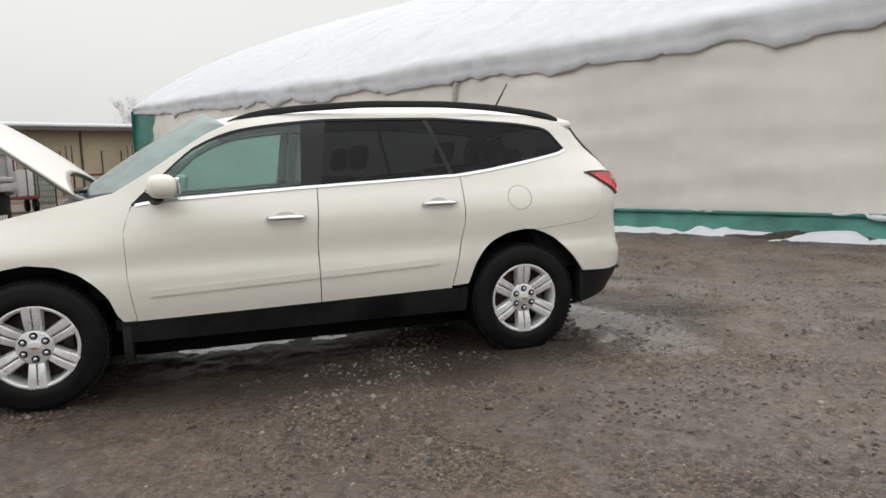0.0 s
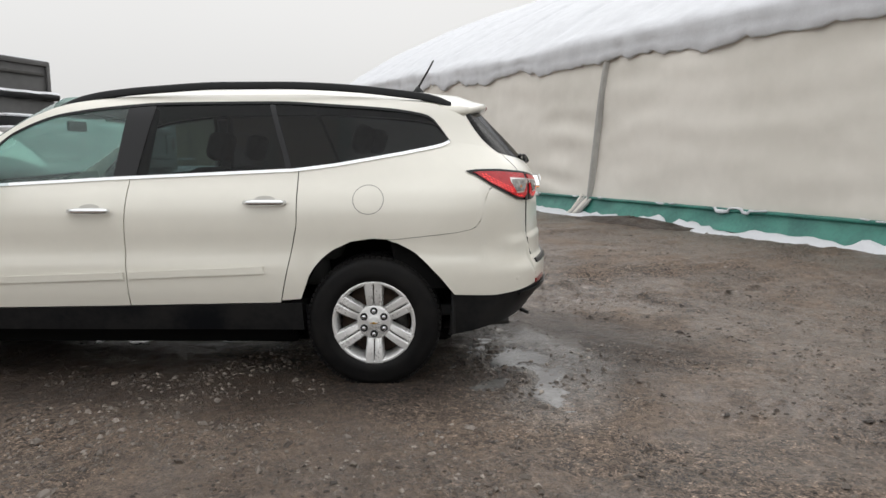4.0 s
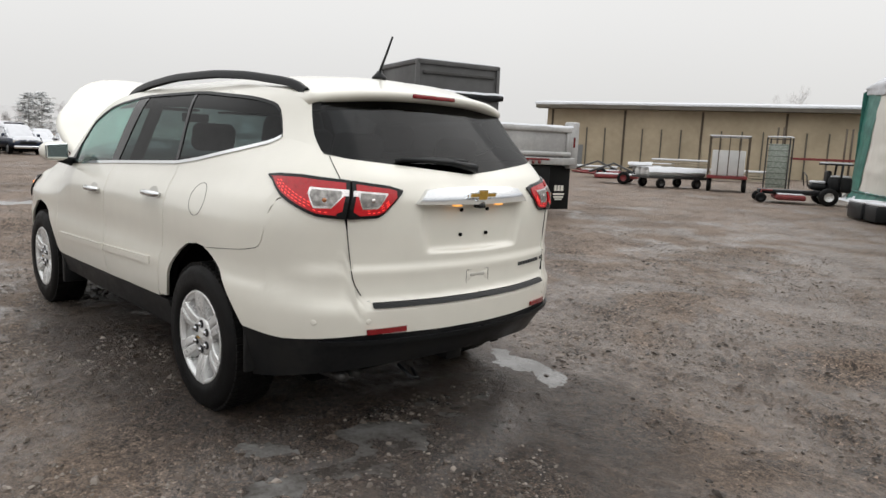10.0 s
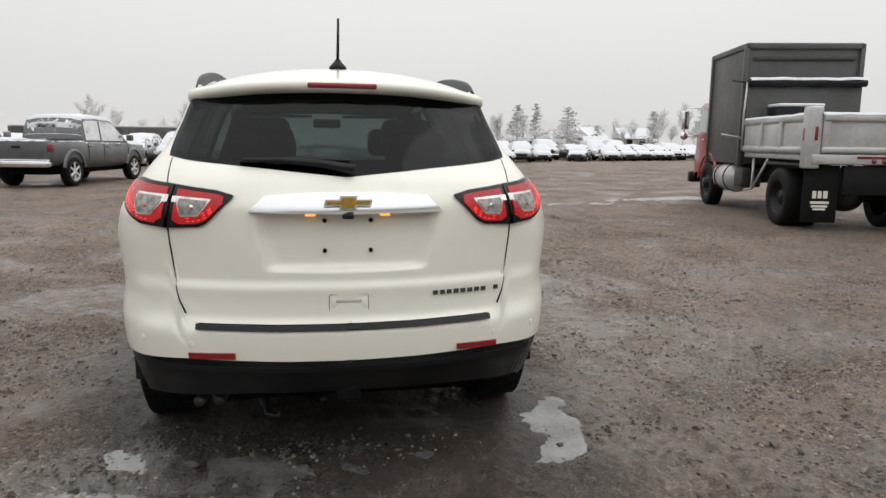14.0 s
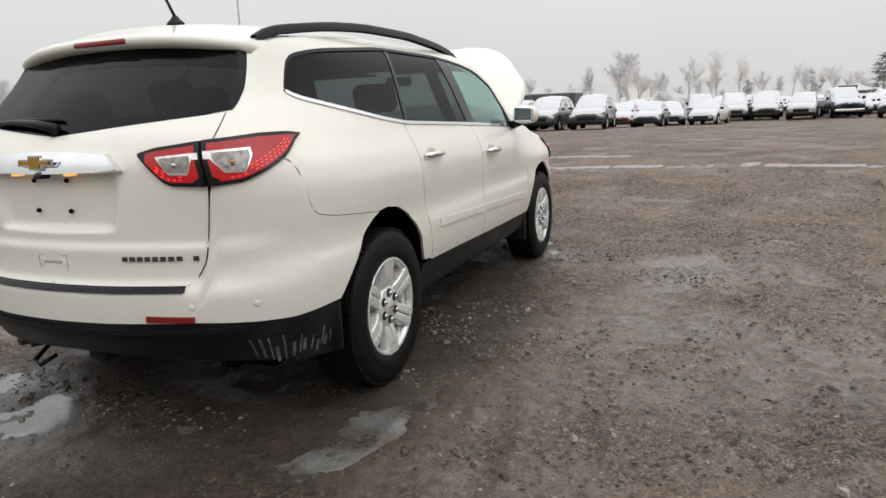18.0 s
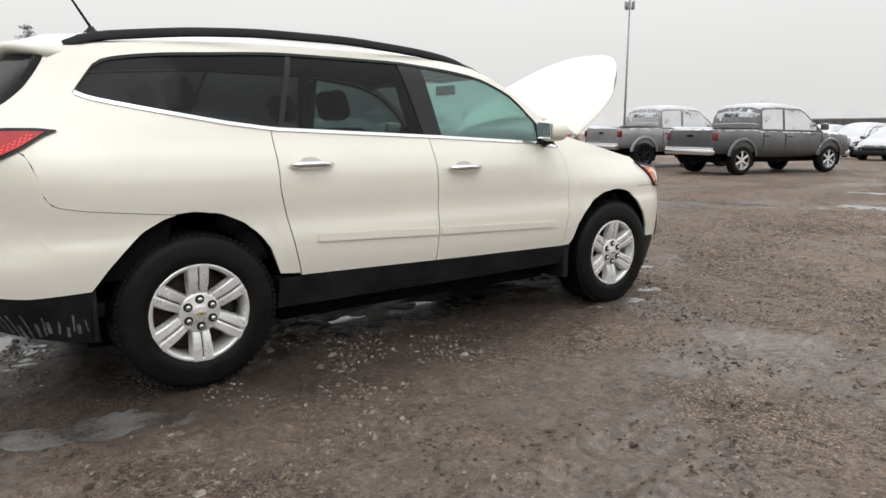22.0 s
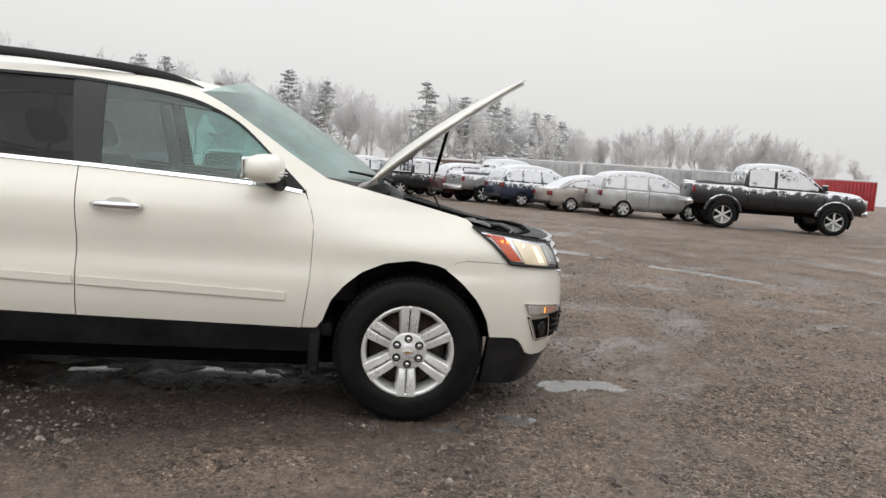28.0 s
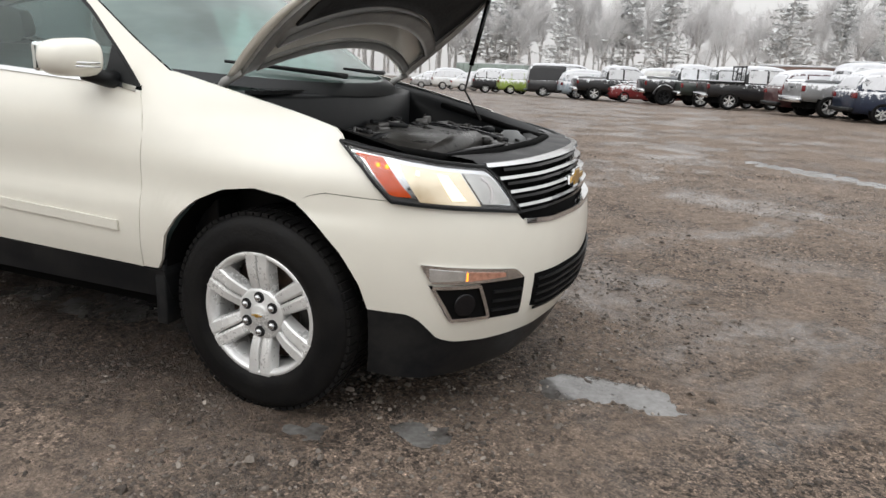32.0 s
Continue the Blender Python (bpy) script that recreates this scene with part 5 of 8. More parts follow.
# inner frame ribs and the pad
def under_band(name, mat, l0, l1, q0, q1, drop, thick, nl=14, nq=18):
    top = [[bonnet_point(l, q, drop) for q in np.linspace(q0(l) if callable(q0) else q0, q1(l) if callable(q1) else q1, nq)] for l in np.linspace(l0, l1, nl)]
    bot = [[bonnet_point(l, q, drop - thick) for q in np.linspace(q0(l) if callable(q0) else q0, q1(l) if callable(q1) else q1, nq)] for l in np.linspace(l0, l1, nl)]
    v, f = grid(bot)
    v2, f2 = grid(top, flip=True)
    b = len(v)
    ring = [(i, 0) for i in range(nl)] + [(nl - 1, j) for j in range(1, nq)] + [(i, nq - 1) for i in range(nl - 2, -1, -1)] + [(0, j) for j in range(nq - 2, 0, -1)]
    idx = [i * nq + j for i, j in ring]
    f2 = [tuple(b + k for k in q) for q in f2]
    sides = [(idx[k], idx[(k + 1) % len(idx)], b + idx[(k + 1) % len(idx)], b + idx[k]) for k in range(len(idx))]
    return mesh_of(name, v + v2, f + f2 + sides, mat, bonnet)
under_band("insulation_pad", PAD, .30, .90, lambda l: -.84 + .1 * abs(l - .6), lambda l: .84 - .1 * abs(l - .6), -.016, .012)
under_band("frame_rib", PRIMER, .03, .96, -.95, -.86, -.015, .016, 18, 4)
under_band("frame_rib", PRIMER, .03, .96, .86, .95, -.015, .016, 18, 4)
under_band("frame_rib", PRIMER, .91, .97, -.86, .86, -.015, .016, 4, 18)
under_band("frame_rib", PRIMER, .20, .29, -.86, .86, -.015, .030, 5, 18)
under_band("frame_rib", PRIMER, .02, .07, -.86, .86, -.015, .020, 4, 18)
tube_part("gas_strut", [(1.78, .62, 1.02), (1.69, .60, 1.17), (1.745, .61, 1.45)], [.006, .006, .006], STEEL, bonnet, 8)
tube_part("strut_body", [(1.715, .605, 1.30), (1.79, .612, 1.62)], .013, GLOSS_BLACK, bonnet, 8)
for side in (1, -1):
    tube_part("bonnet_hinge", [(1.17, .70 * side, 1.14), (1.22, .71 * side, 1.20), (1.30, .71 * side, 1.235)], [.02, .018, .014], PRIMER, car, 8)

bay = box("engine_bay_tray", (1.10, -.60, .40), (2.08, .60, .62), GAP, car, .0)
box("bulkhead", (1.10, -.78, .60), (1.22, .78, 1.13), BLACK, car, .01)
# the scuttle wall with its lip and vents
rows = [[(1.455 - .16 * (abs(y) / .74) ** 2 + dx, y, z) for y in np.linspace(-.74, .74, 25)] for dx, z in ((-.06, 1.165), (.0, 1.150), (.012, 1.135), (.012, .95), (.0, .80))]
v, f = grid(rows)
mesh_of("scuttle_wall", v, f, BLACK, car, "black plastic scuttle wall")
for k in range(26):
    y = -.70 + .012 * k
    box("vent_rib", (1.30, y, 1.158), (1.37, y + .005, 1.172), BLACK, car, .0)
for side in (1, -1):
    rows = [[(x, side * y, z) for y, z in ((.80 - .10 * max(0, (x - 1.2)) * .3, line([(1.06, 1.215), (1.4, 1.148), (1.6, 1.104), (1.8, 1.058), (2.1, .985), (2.3, .955)])(x)), (.74 - .12 * max(0, x - 1.75), line([(1.06, 1.19), (1.4, 1.125), (1.6, 1.08), (1.8, 1.035), (2.1, .97), (2.3, .945)])(x)), (.70 - .16 * max(0, x - 1.75), line([(1.06, 1.13), (1.8, .98), (2.3, .9)])(x)), (.66 - .16 * max(0, x - 1.75), .62))] for x in np.linspace(1.15, 2.12, 14)]
    v, f = grid(rows, flip=side < 0)
    mesh_of("inner_wing", v, f, BLACK, car)
# front crossmember cover, a flat tray along the nose
rows = []
for i in range(27):
    q = -1 + 2 * i / 26
    s = S_FRONT - abs(q) * (S_FRONT - 2.38)
    x, y, z = body(s, .968, -.004)
    y = math.copysign(y, q)
    rows.append([(x, y, .966), (x - .03, y * .985, .980), (x - .12, y * .95, .985), (x - .20, y * .92, .975), (x - .22, y * .92, .93)])
v, f = grid(rows)
mesh_of("radiator_cover", v, f, material("wet_dark_cover", (.014, .014, .015), .5, colour2=(.05, .05, .052), scale=7, rough_spread=.15, spec=.15), car, "wet dark radiator cover")
# engine cover with raised ribs
bm = bmesh.new()
add_box(bm, (1.52, -.36, .80), (1.98, .34, .985), .045, None, 3)
for v_ in bm.verts:
    if v_.co.z > .9:
        v_.co.z += .03 * (1 - (v_.co.y / .4) ** 2) - .09 * (v_.co.x - 1.7)
cover = part("engine_cover", bm, ENGINE, car, "black ribbed engine cover")
for k in range(5):
    box("cover_rib", (1.58 + .07 * k, -.28, .985 - .007 * k), (1.605 + .07 * k, .26, 1.008 - .008 * k), ENGINE, cover, .008)
bm = bmesh.new()
add_box(bm, (1.72, -.70, .72), (2.12, -.40, .935), .03, pose(0, 0, 0, 0, 2, 0), 3)
add_box(bm, (1.80, -.66, .93), (2.05, -.44, .955), .02)
part("air_filter_box", bm, ENGINE, car)
tube_part("intake_duct", [(1.95, -.42, .93), (1.96, -.2, .965), (1.93, .1, .965), (1.86, .28, .94)], [.05, .055, .05, .045], ENGINE, car, 12)
bm = bmesh.new()
add_box(bm, (1.55, .42, .70), (1.85, .66, .95), .015)
part("fuse_box", bm, BLACK, car)
bm = bmesh.new()
lathe(bm, [(.085, .78), (.095, .85), (.09, .95), (.05, .975), (.035, .99), (.0005, .992)], 20, "z", (1.98, .52, 0))
part("coolant_tank", bm, TRIM_GREY, car)
for pts, r, mt in (([(1.50, -.55, .95), (1.62, -.50, .99), (1.75, -.42, .97), (1.9, -.38, .95)], .016, BLACK), ([(2.1, -.55, .93), (2.16, -.2, .965), (2.16, .25, .965), (2.06, .58, .94)], .020, BLACK), ([(1.48, .3, .97), (1.6, .42, 1.0), (1.8, .45, .98), (2.0, .4, .95)], .014, GLOSS_BLACK),
                   ([(1.47, -.1, .95), (1.53, -.05, 1.02), (1.55, .1, 1.02), (1.5, .22, .97)], .013, ENGINE_METAL), ([(2.02, -.38, .9), (2.08, 0, .94), (2.03, .36, .92)], .024, ENGINE), ([(1.66, -.40, .92), (1.5, -.46, .93), (1.46, -.6, .93)], .02, ENGINE), ([(2.0, -.62, .96), (2.1, -.4, .985), (2.14, -.1, .985)], .009, GLOSS_BLACK)):
    tube_part("hose", pts, r, mt, car, 8)
for x, y, z in ((1.99, -.1, .945), (2.03, .16, .94), (1.6, -.43, .95), (2.06, -.30, .94), (1.52, .36, .96), (2.0, .30, .935)):
    box("bracket", (x - .03, y - .04, z - .06), (x + .035, y + .035, z + .012), ENGINE_METAL if y < 0 else ENGINE, car, .008)

# more of the packed engine bay: pipes, clips, caps and looms
g_ = random.Random(77)
for k in range(30):
    x0, y0 = g_.uniform(1.5, 2.05), g_.uniform(-.58, .58)
    pts = [(x0, y0, .93 + .03 * g_.random())]
    for _ in range(3):
        x0, y0 = min(2.12, max(1.46, x0 + g_.uniform(-.14, .14))), min(.6, max(-.6, y0 + g_.uniform(-.22, .22)))
        pts.append((x0, y0, 1.0 - .10 * (x0 - 1.5) / .6 + g_.uniform(-.015, .03)))
    tube_part("hose", pts, g_.choice((.007, .010, .014, .018)), g_.choice((BLACK, GLOSS_BLACK, ENGINE, ENGINE_METAL, ENGINE)), car, 7)
for k in range(96):
    x0, y0 = g_.uniform(1.48, 2.08), g_.uniform(-.60, .60)
    z0 = 1.0 - .09 * (x0 - 1.5) / .6 + g_.uniform(-.03, .03)
    a_, b_ = g_.uniform(.02, .07), g_.uniform(.02, .08)
    box("engine_fitting", (-a_ / 2, -b_ / 2, -.08), (a_ / 2, b_ / 2, .012), g_.choice((ENGINE, ENGINE, BLACK, ENGINE_METAL, ENGINE_METAL, GLOSS_BLACK)), car, .006, m=Matrix.Translation((x0, y0, z0)) @ Matrix.Rotation(g_.uniform(-.6, .6), 4, "Z"))
for k in range(5):
    bm = bmesh.new()
    lathe(bm, [(.03, 0), (.032, .018), (.028, .03), (.012, .034), (.0005, .034)], 16, "z", ((1.62, 1.98, 2.04, 1.86, 1.58)[k], (-.56, .12, -.30, .52, .30)[k], (1.0, .955, .93, .97, 1.0)[k]))
    part("filler_cap", bm, (BLACK, ENGINE, GLOSS_BLACK, BLACK, ENGINE_METAL)[k], car)
tube_part("bonnet_seal", [(1.52, -.70, 1.085), (1.72, -.685, 1.04), (1.92, -.655, .995), (2.08, -.58, .972), (2.20, -.36, .985), (2.235, 0, .99), (2.20, .36, .985), (2.08, .58, .972), (1.92, .655, .995), (1.72, .685, 1.04), (1.52, .70, 1.085)], .016, GAP, car, 8)

# underbody
box("underbody", (-1.95, -.56, .20), (1.95, .56, .42), GAP, car, .03)
# near-black block added to make the space below the sills dark
box("rocker_underside", (-1.02, -.70, .225), (1.0, .70, .40), GAP, car, .02)
box("cabin_floor", (-1.98, -.74, .40), (1.1, .74, .47), TRIM_DARK, car, .01)
for side in (1, -1):
    box("inner_arch", (-2.20, min(side * .50, side * .56), .30), (-1.0, max(side * .50, side * .56), .92), GAP, car, .0)
for y in (.52, .60):
    tube_part("exhaust_pipe", [(-1.9, y - .02, .31), (-2.15, y, .33), (-2.30, y + .01, .345)], .024, STEEL, car, 12)
tube_part("tow_loop", [(-2.36, .34, .37), (-2.44, .33, .33), (-2.45, .29, .315), (-2.38, .27, .34)], .010, BLACK, car, 8)
box("tow_bracket", (-2.40, -.05, .345), (-2.2, .05, .41), BLACK, car, .01)
for x in (1.51, -1.51):
    for side in (1, -1):
        rows = []
        for i in range(21):
            a = radians(-8 + 196 * i / 20)
            r = .475 if x > 0 else .502
            lx, lz = x + r * math.cos(a), .385 + r * math.sin(a) * (1.0 if x > 0 else 1.045)
            s_near = min(np.linspace(-2.3, 2.3, 93), key=lambda q: abs(body(q, lz)[0] - lx))
            edge = min(.905, body(s_near, lz)[1] - .03) if x > 0 else min(.955, body(s_near, lz)[1] - .012)
            rows.append([(lx, side * y, lz) for y in (edge, edge - .1, .56)])
        v, f = grid(rows, flip=side > 0)
        mesh_of("arch_liner", v, f, GAP, car)
for side in (1, -1):
    for x, zt in ((1.035, .50), (-1.972, .64)):
        bm = bmesh.new()
        add_box(bm, (x - .04 if x > 0 else x + .0, .70 if x > 0 else .72, .25 if x > 0 else .34), (x + .012 if x > 0 else x + .022, .900 if x > 0 else .935, zt), .008)
        bmesh.ops.scale(bm, vec=(1, side, 1), verts=bm.verts[:])
        bmesh.ops.recalc_face_normals(bm, faces=bm.faces[:])
        part("mud_flap", bm, BLACK_DIRTY, car)


NUT = material("bright_wheel_nut", (.62, .62, .63), .16, .95, spread=.2, scale=60)
POCKET = material("dark_nut_pocket", (.035, .035, .037), .5, .4, spread=.3, scale=60)


def road_wheel(x, track, height, name="wheel"):
    side = 1 if track > 0 else -1
    hub = new(name)
    hub.parent = car
    hub.location = (x, track, height)
    if side < 0:
        hub.rotation_euler = (0, 0, math.pi)
    bm = bmesh.new()
    lathe(bm, [(.226, .10), (.236, .117), (.262, .127), (.285, .132), (.292, .130), (.328, .131), (.356, .119), (.373, .096), (.379, .06), (.381, 0), (.379, -.06), (.373, -.096), (.356, -.118), (.30, -.13), (.235, -.10)], 64, "y", close=False)
    tyre = part("tyre", bm, RUBBER, hub, "wet black tyre")
    bm = bmesh.new()
    for k in range(72):
        a = 2 * math.pi * k / 72
        for y0, y1, sh in ((.045, .106, .0), (-.106, -.045, .05), (-.03, .03, .025)):
            m = Matrix.Rotation(a + sh, 4, "Y")
            add_box(bm, (-.012, y0, .368 if abs(y0 + y1) > .1 else .376), (.012, y1, .3815 if abs(y0 + y1) > .1 else .383), 0, m)
    part("tread", bm, RUBBER, tyre, smooth=False)
    bm = bmesh.new()
    lathe(bm, [(.213, .098), (.219, .113), (.224, .120), (.236, .121), (.241, .112), (.239, .098), (.222, .085), (.212, .05), (.208, -.10), (.23, -.115)], 64, "y", close=False)
    rim = part("rim", bm, SATIN, hub, "bright six-spoke alloy rim")
    bm = bmesh.new()
    lathe(bm, [(.200, .0), (.200, .006), (.10, .008), (.0005, .008)], 40, "y")
    part("brake_disc", bm, RUST, hub)
    bm = bmesh.new()
    lathe(bm, [(.210, -.03), (.10, -.04), (.0005, -.04)], 32, "y", close=False)
    part("brake_shield", bm, GAP, hub)
    box("brake_caliper", (-.19, -.03, -.06), (-.115, .03, .09), STEEL, hub, .015)
    ts = (0, .2, .4, .6, .8, .94, 1)
    for k in range(6):
        m = Matrix.Rotation(2 * math.pi * k / 6, 4, "Y")
        for off in (-1, 1):
            out = lambda t: .119 - .022 * (1 - t) ** 2 + .006 * math.sin(math.pi * t) + (.0035 if t > .9 else 0)
            ln = lambda t: .084 + (.152 if t > .9 else .150) * t
            pts = [[(off * .002, out(t) - .012, ln(t)) for t in ts],
                   [(off * .0045, out(t) - .003, ln(t)) for t in ts],
                   [(off * .012, out(t), ln(t)) for t in ts],
                   [(off * (.036 + .010 * t), out(t) - .002, ln(t)) for t in ts],
                   [(off * (.041 + .011 * t), out(t) - .008, ln(t)) for t in ts],
                   [(off * (.047 + .013 * t), .080 - .03 * (1 - t), ln(t) - .006) for t in ts]]
            v, f = grid([[tuple(m @ Vector(p)) for p in r] for r in pts], flip=off < 0)
            mesh_of("spoke", v, f, SATIN, rim, smooth=False)
    bm = bmesh.new()
    lathe(bm, [(.100, .055), (.100, .094), (.094, .103), (.086, .106), (.042, .1075), (.037, .112), (.030, .115), (.0005, .116)], 40, "y")
    part("hub_cap", bm, SATIN, rim)
    cross_badge("badge", rim, Matrix(((1, 0, 0, 0), (0, 0, 1, .1145), (0, 1, 0, 0), (0, 0, 0, 1))), .048)
    for k in range(6):
        a = 2 * math.pi * k / 6 + math.pi / 2
        at_ = (.066 * math.cos(a), 0, .066 * math.sin(a))
        bm = bmesh.new()
        lathe(bm, [(.0215, .100), (.0215, .1095), (.0200, .1105), (.0175, .1085), (.0005, .1085)], 18, "y", at_)
        pocket = part("nut_pocket", bm, POCKET, rim)
        bm = bmesh.new()
        lathe(bm, [(.0128, .107), (.0128, .117), (.0108, .122), (.006, .125), (.0005, .126)], 10, "y", at_)
        part("wheel_nut", bm, NUT, pocket)
    bm = bmesh.new()
    lathe(bm, [(.006, .09), (.006, .12), (.0005, .122)], 8, "y", (.225 * math.cos(.35), 0, .225 * math.sin(.35)))
    part("valve", bm, BLACK, rim)
    return hub


for x, track, height in WHEELS:
    road_wheel(x, track, height)

# mirrors
for side in (1, -1):
    bm = bmesh.new()
    add_box(bm, (.700, .905, 1.195), (.860, 1.090, 1.340), .055, None, 4)
    for v_ in bm.verts:
        q = (v_.co.y - .905) / .185
        v_.co.z += -.018 * q if v_.co.z > 1.27 else .004 * q
        v_.co.x += -.03 * q
        v_.co.y *= side
    bmesh.ops.recalc_face_normals(bm, faces=bm.faces[:])
    mirror = part("door_mirror", bm, WHITE, car, "white door mirror on a black foot")
    bm = bmesh.new()
    add_box(bm, (.689, .922, 1.212), (.715, 1.073, 1.325), .012, None, 3)
    for v_ in bm.verts:
        q = (v_.co.y - .905) / .185
        v_.co.x += -.03 * q
        v_.co.z += -.012 * q if v_.co.z > 1.27 else 0
        v_.co.y *= side
    bmesh.ops.recalc_face_normals(bm, faces=bm.faces[:])
    part("mirror_pane", bm, MIRROR, mirror, smooth=False)
    tube_part("mirror_foot", [(.82, side * .85, 1.185), (.80, side * .90, 1.195), (.78, side * .96, 1.215)], [.035, .03, .03], BLACK, mirror, 10)
    for z in (1.235, 1.248):
        tube_part("mirror_line", [(.862, side * .955, z), (.838, side * 1.03, z), (.765, side * 1.083, z)], .004, CHROME, mirror, 6)

# cabin
def seat(x, y, z, name, wide=.52):
    bm = bmesh.new()
    add_box(bm, (x - .02, y - wide / 2, z), (x + .50, y + wide / 2, z + .20), .07, None, 3)
    base = part(name, bm, CLOTH, car)
    bm = bmesh.new()
    m = Matrix.Translation((x, y, z + .16)) @ Matrix.Rotation(radians(-16), 4, "Y")
    add_box(bm, (-.09, -wide / 2, 0), (.09, wide / 2, .62), .08, m, 3)
    part("backrest", bm, CLOTH, base)
    bm = bmesh.new()
    add_box(bm, (-.06, -.14, .67), (.05, .14, .85), .05, m, 3)
    part("headrest", bm, CLOTH, base)
for y in (.38, -.38):
    seat(-.28, y, .52, "front_seat")
    seat(-1.18, y, .56, "middle_seat", .56)
seat(-1.78, .34, .48, "rear_seat", .60)
seat(-1.78, -.34, .48, "rear_seat", .60)
bm = bmesh.new()
add_box(bm, (.62, -.80, .85), (1.15, .80, 1.13), .09, None, 3)
part("dashboard", bm, TRIM_DARK, car)
bm = bmesh.new()
ringpts = [(.0, .185 * math.cos(2 * math.pi * k / 28), .185 * math.sin(2 * math.pi * k / 28)) for k in range(29)]
tube(bm, [tuple(Matrix.Translation((.42, .38, 1.03)) @ Matrix.Rotation(radians(-22), 4, "Y") @ Vector(p)) for p in ringpts], .016, 8, False)
add_box(bm, (-.02, -.17, -.03), (.02, .17, .03), .015, Matrix.Translation((.42, .38, 1.03)) @ Matrix.Rotation(radians(-22), 4, "Y"))
part("steering_wheel", bm, TRIM_DARK, car)
box("inside_mirror", (.62, -.11, 1.52), (.65, .11, 1.59), TRIM_DARK, car, .02)
for side in (1, -1):
    box("door_trim", (-.95, min(side * .86, side * .80), .45), (.95, max(side * .86, side * .80), 1.16), TRIM_GREY, car, .03)
    tube_part("pillar_trim", [(-.13, side * .76, 1.2), (-.17, side * .60, 1.62)], .04, TRIM_GREY, car, 8)
    box("sun_visor", (.28, min(side * .12, side * .55), 1.595), (.50, max(side * .12, side * .55), 1.612), TRIM_GREY, car, .008, m=None)

# ---- fabric shelter beside the yard ----
FABRIC = material("taut_white_fabric", (0.73, 0.695, 0.635), 0.55, colour2=(0.64, 0.61, 0.55), scale=0.35, rough_spread=0.1, bump=0.25, bump_scale=3)
GREEN = material("green_vinyl", (0.035, 0.20, 0.155), 0.45, colour2=(0.02, 0.12, 0.10), scale=2, rough_spread=0.1, bump=0.2, bump_scale=9)
FABRIC_GREY = material("wet_fabric_edge", (0.42, 0.41, 0.385), 0.6, spread=0.2, scale=2)
tent = thing("fabric_shelter", "long white fabric shelter with green skirt and snowy roof", "tent", Matrix.Translation((3.7, -27.8, 0)) @ Matrix.Rotation(math.atan2(.892, -.452), 4, "Z"))
# along +x runs the long wall, +y lies inwards
TL, TW = 44.0, 30.0
EAVE_AT = line([(0, 4.10), (8, 3.98), (13, 3.72), (24, 3.55), (44, 3.5)])
ROOF_AT = curve([(0, 0), (.8, .55), (1.5, 1.0), (2.8, 1.78), (4.2, 2.5), (5.4, 3.0), (7.8, 4.0), (10.5, 4.9), (13, 5.7), (15, 6.1)])


def roof_point(x, y):
    return EAVE_AT(x) + ROOF_AT(min(y, TW - y)) - 0.10 * (1 - abs(((x + 1.0) % 3.2) / 1.6 - 1) ** 2) * math.sin(math.pi * min(1, y / 15))


def wall_y(x, z):
    """The fabric wall leans in a little, bellies between its poles and creases near the lap."""
    q = z / EAVE_AT(x)
    pole = abs((x + 1.0) % 3.2 - 1.6) / 1.6
    near = math.exp(-((x - 17.2) / 1.8) ** 2)
    y = 0.20 * q ** 2 + 0.05 * math.sin(math.pi * min(1, q)) * (1 - pole ** 4) + 0.022 * noise.noise((x * 0.6, z * 2.2, 1)) + 0.03 * noise.noise((x * 0.25 + z * 0.5, z * 1.2, 7))
    y += (0.018 + 0.035 * near) * math.sin(z * 9.5 + 2.5 * noise.noise((x * .6, z * .5, 3))) * max(0, noise.noise((x * 0.7, z * 0.8, 21)) + .12)
    return y + 0.02 * max(0, q - .75) * 4 * math.sin(x * 5.2 + 2 * noise.noise((x, 0, 5)))


rows = [[(x, wall_y(x, z), z) for z in np.linspace(0.35, EAVE_AT(x) + 0.12, 56)] for x in np.linspace(0, TL, 420)]
v, f = grid(rows)
mesh_of("side_wall", v, f, FABRIC, tent, "wrinkled off-white fabric wall")
# the lap where one sheet ends on the next
rows = [[(19.1 + .40 * (z / 3.6) ** 1.4 + dx + .05 * math.sin(z * 1.3), .20 * (z / 3.6) ** 2 + dy - .02, z) for dx, dy in ((-.10, -.02), (-.05, -.06), (.0, -.08), (.03, -.05), (.04, .05))] for z in np.linspace(.2, 3.7, 24)]
v, f = grid(rows)
mesh_of("wall_lap", v, f, FABRIC_GREY, tent)
# green skirt with folds
rows = []
for i in range(301):
    x = TL * i / 300
    rows.append([(x, -0.02 - 0.18 * (1 - q) ** 1.5 + 0.04 * noise.noise((x * 2.2, q * 2, 3)), 0.03 + 0.35 * q + (0.03 * noise.noise((x * 1.5, 0, 8)) if q < .3 else 0)) for q in (0, .2, .45, .7, .9, 1)])
v, f = grid(rows)
mesh_of("skirt", v, f, GREEN, tent, "green vinyl skirt")
bm = bmesh.new()
tube(bm, [(x, -.035, .385) for x in np.linspace(0, TL, 30)], .035, 8)
part("skirt_pipe", bm, GREEN, tent)
# patches of snow caught on the pipe and in the skirt's folds
run, runs = [], []
for x in np.linspace(1.5, TL - .5, 900):
    q = noise.noise((x * .8, 31, 2)) + .7 * noise.noise((x * 3.3, 33, 2))
    if q > .12:
        run.append((x, q))
    elif run:
        runs.append(run)
        run = []
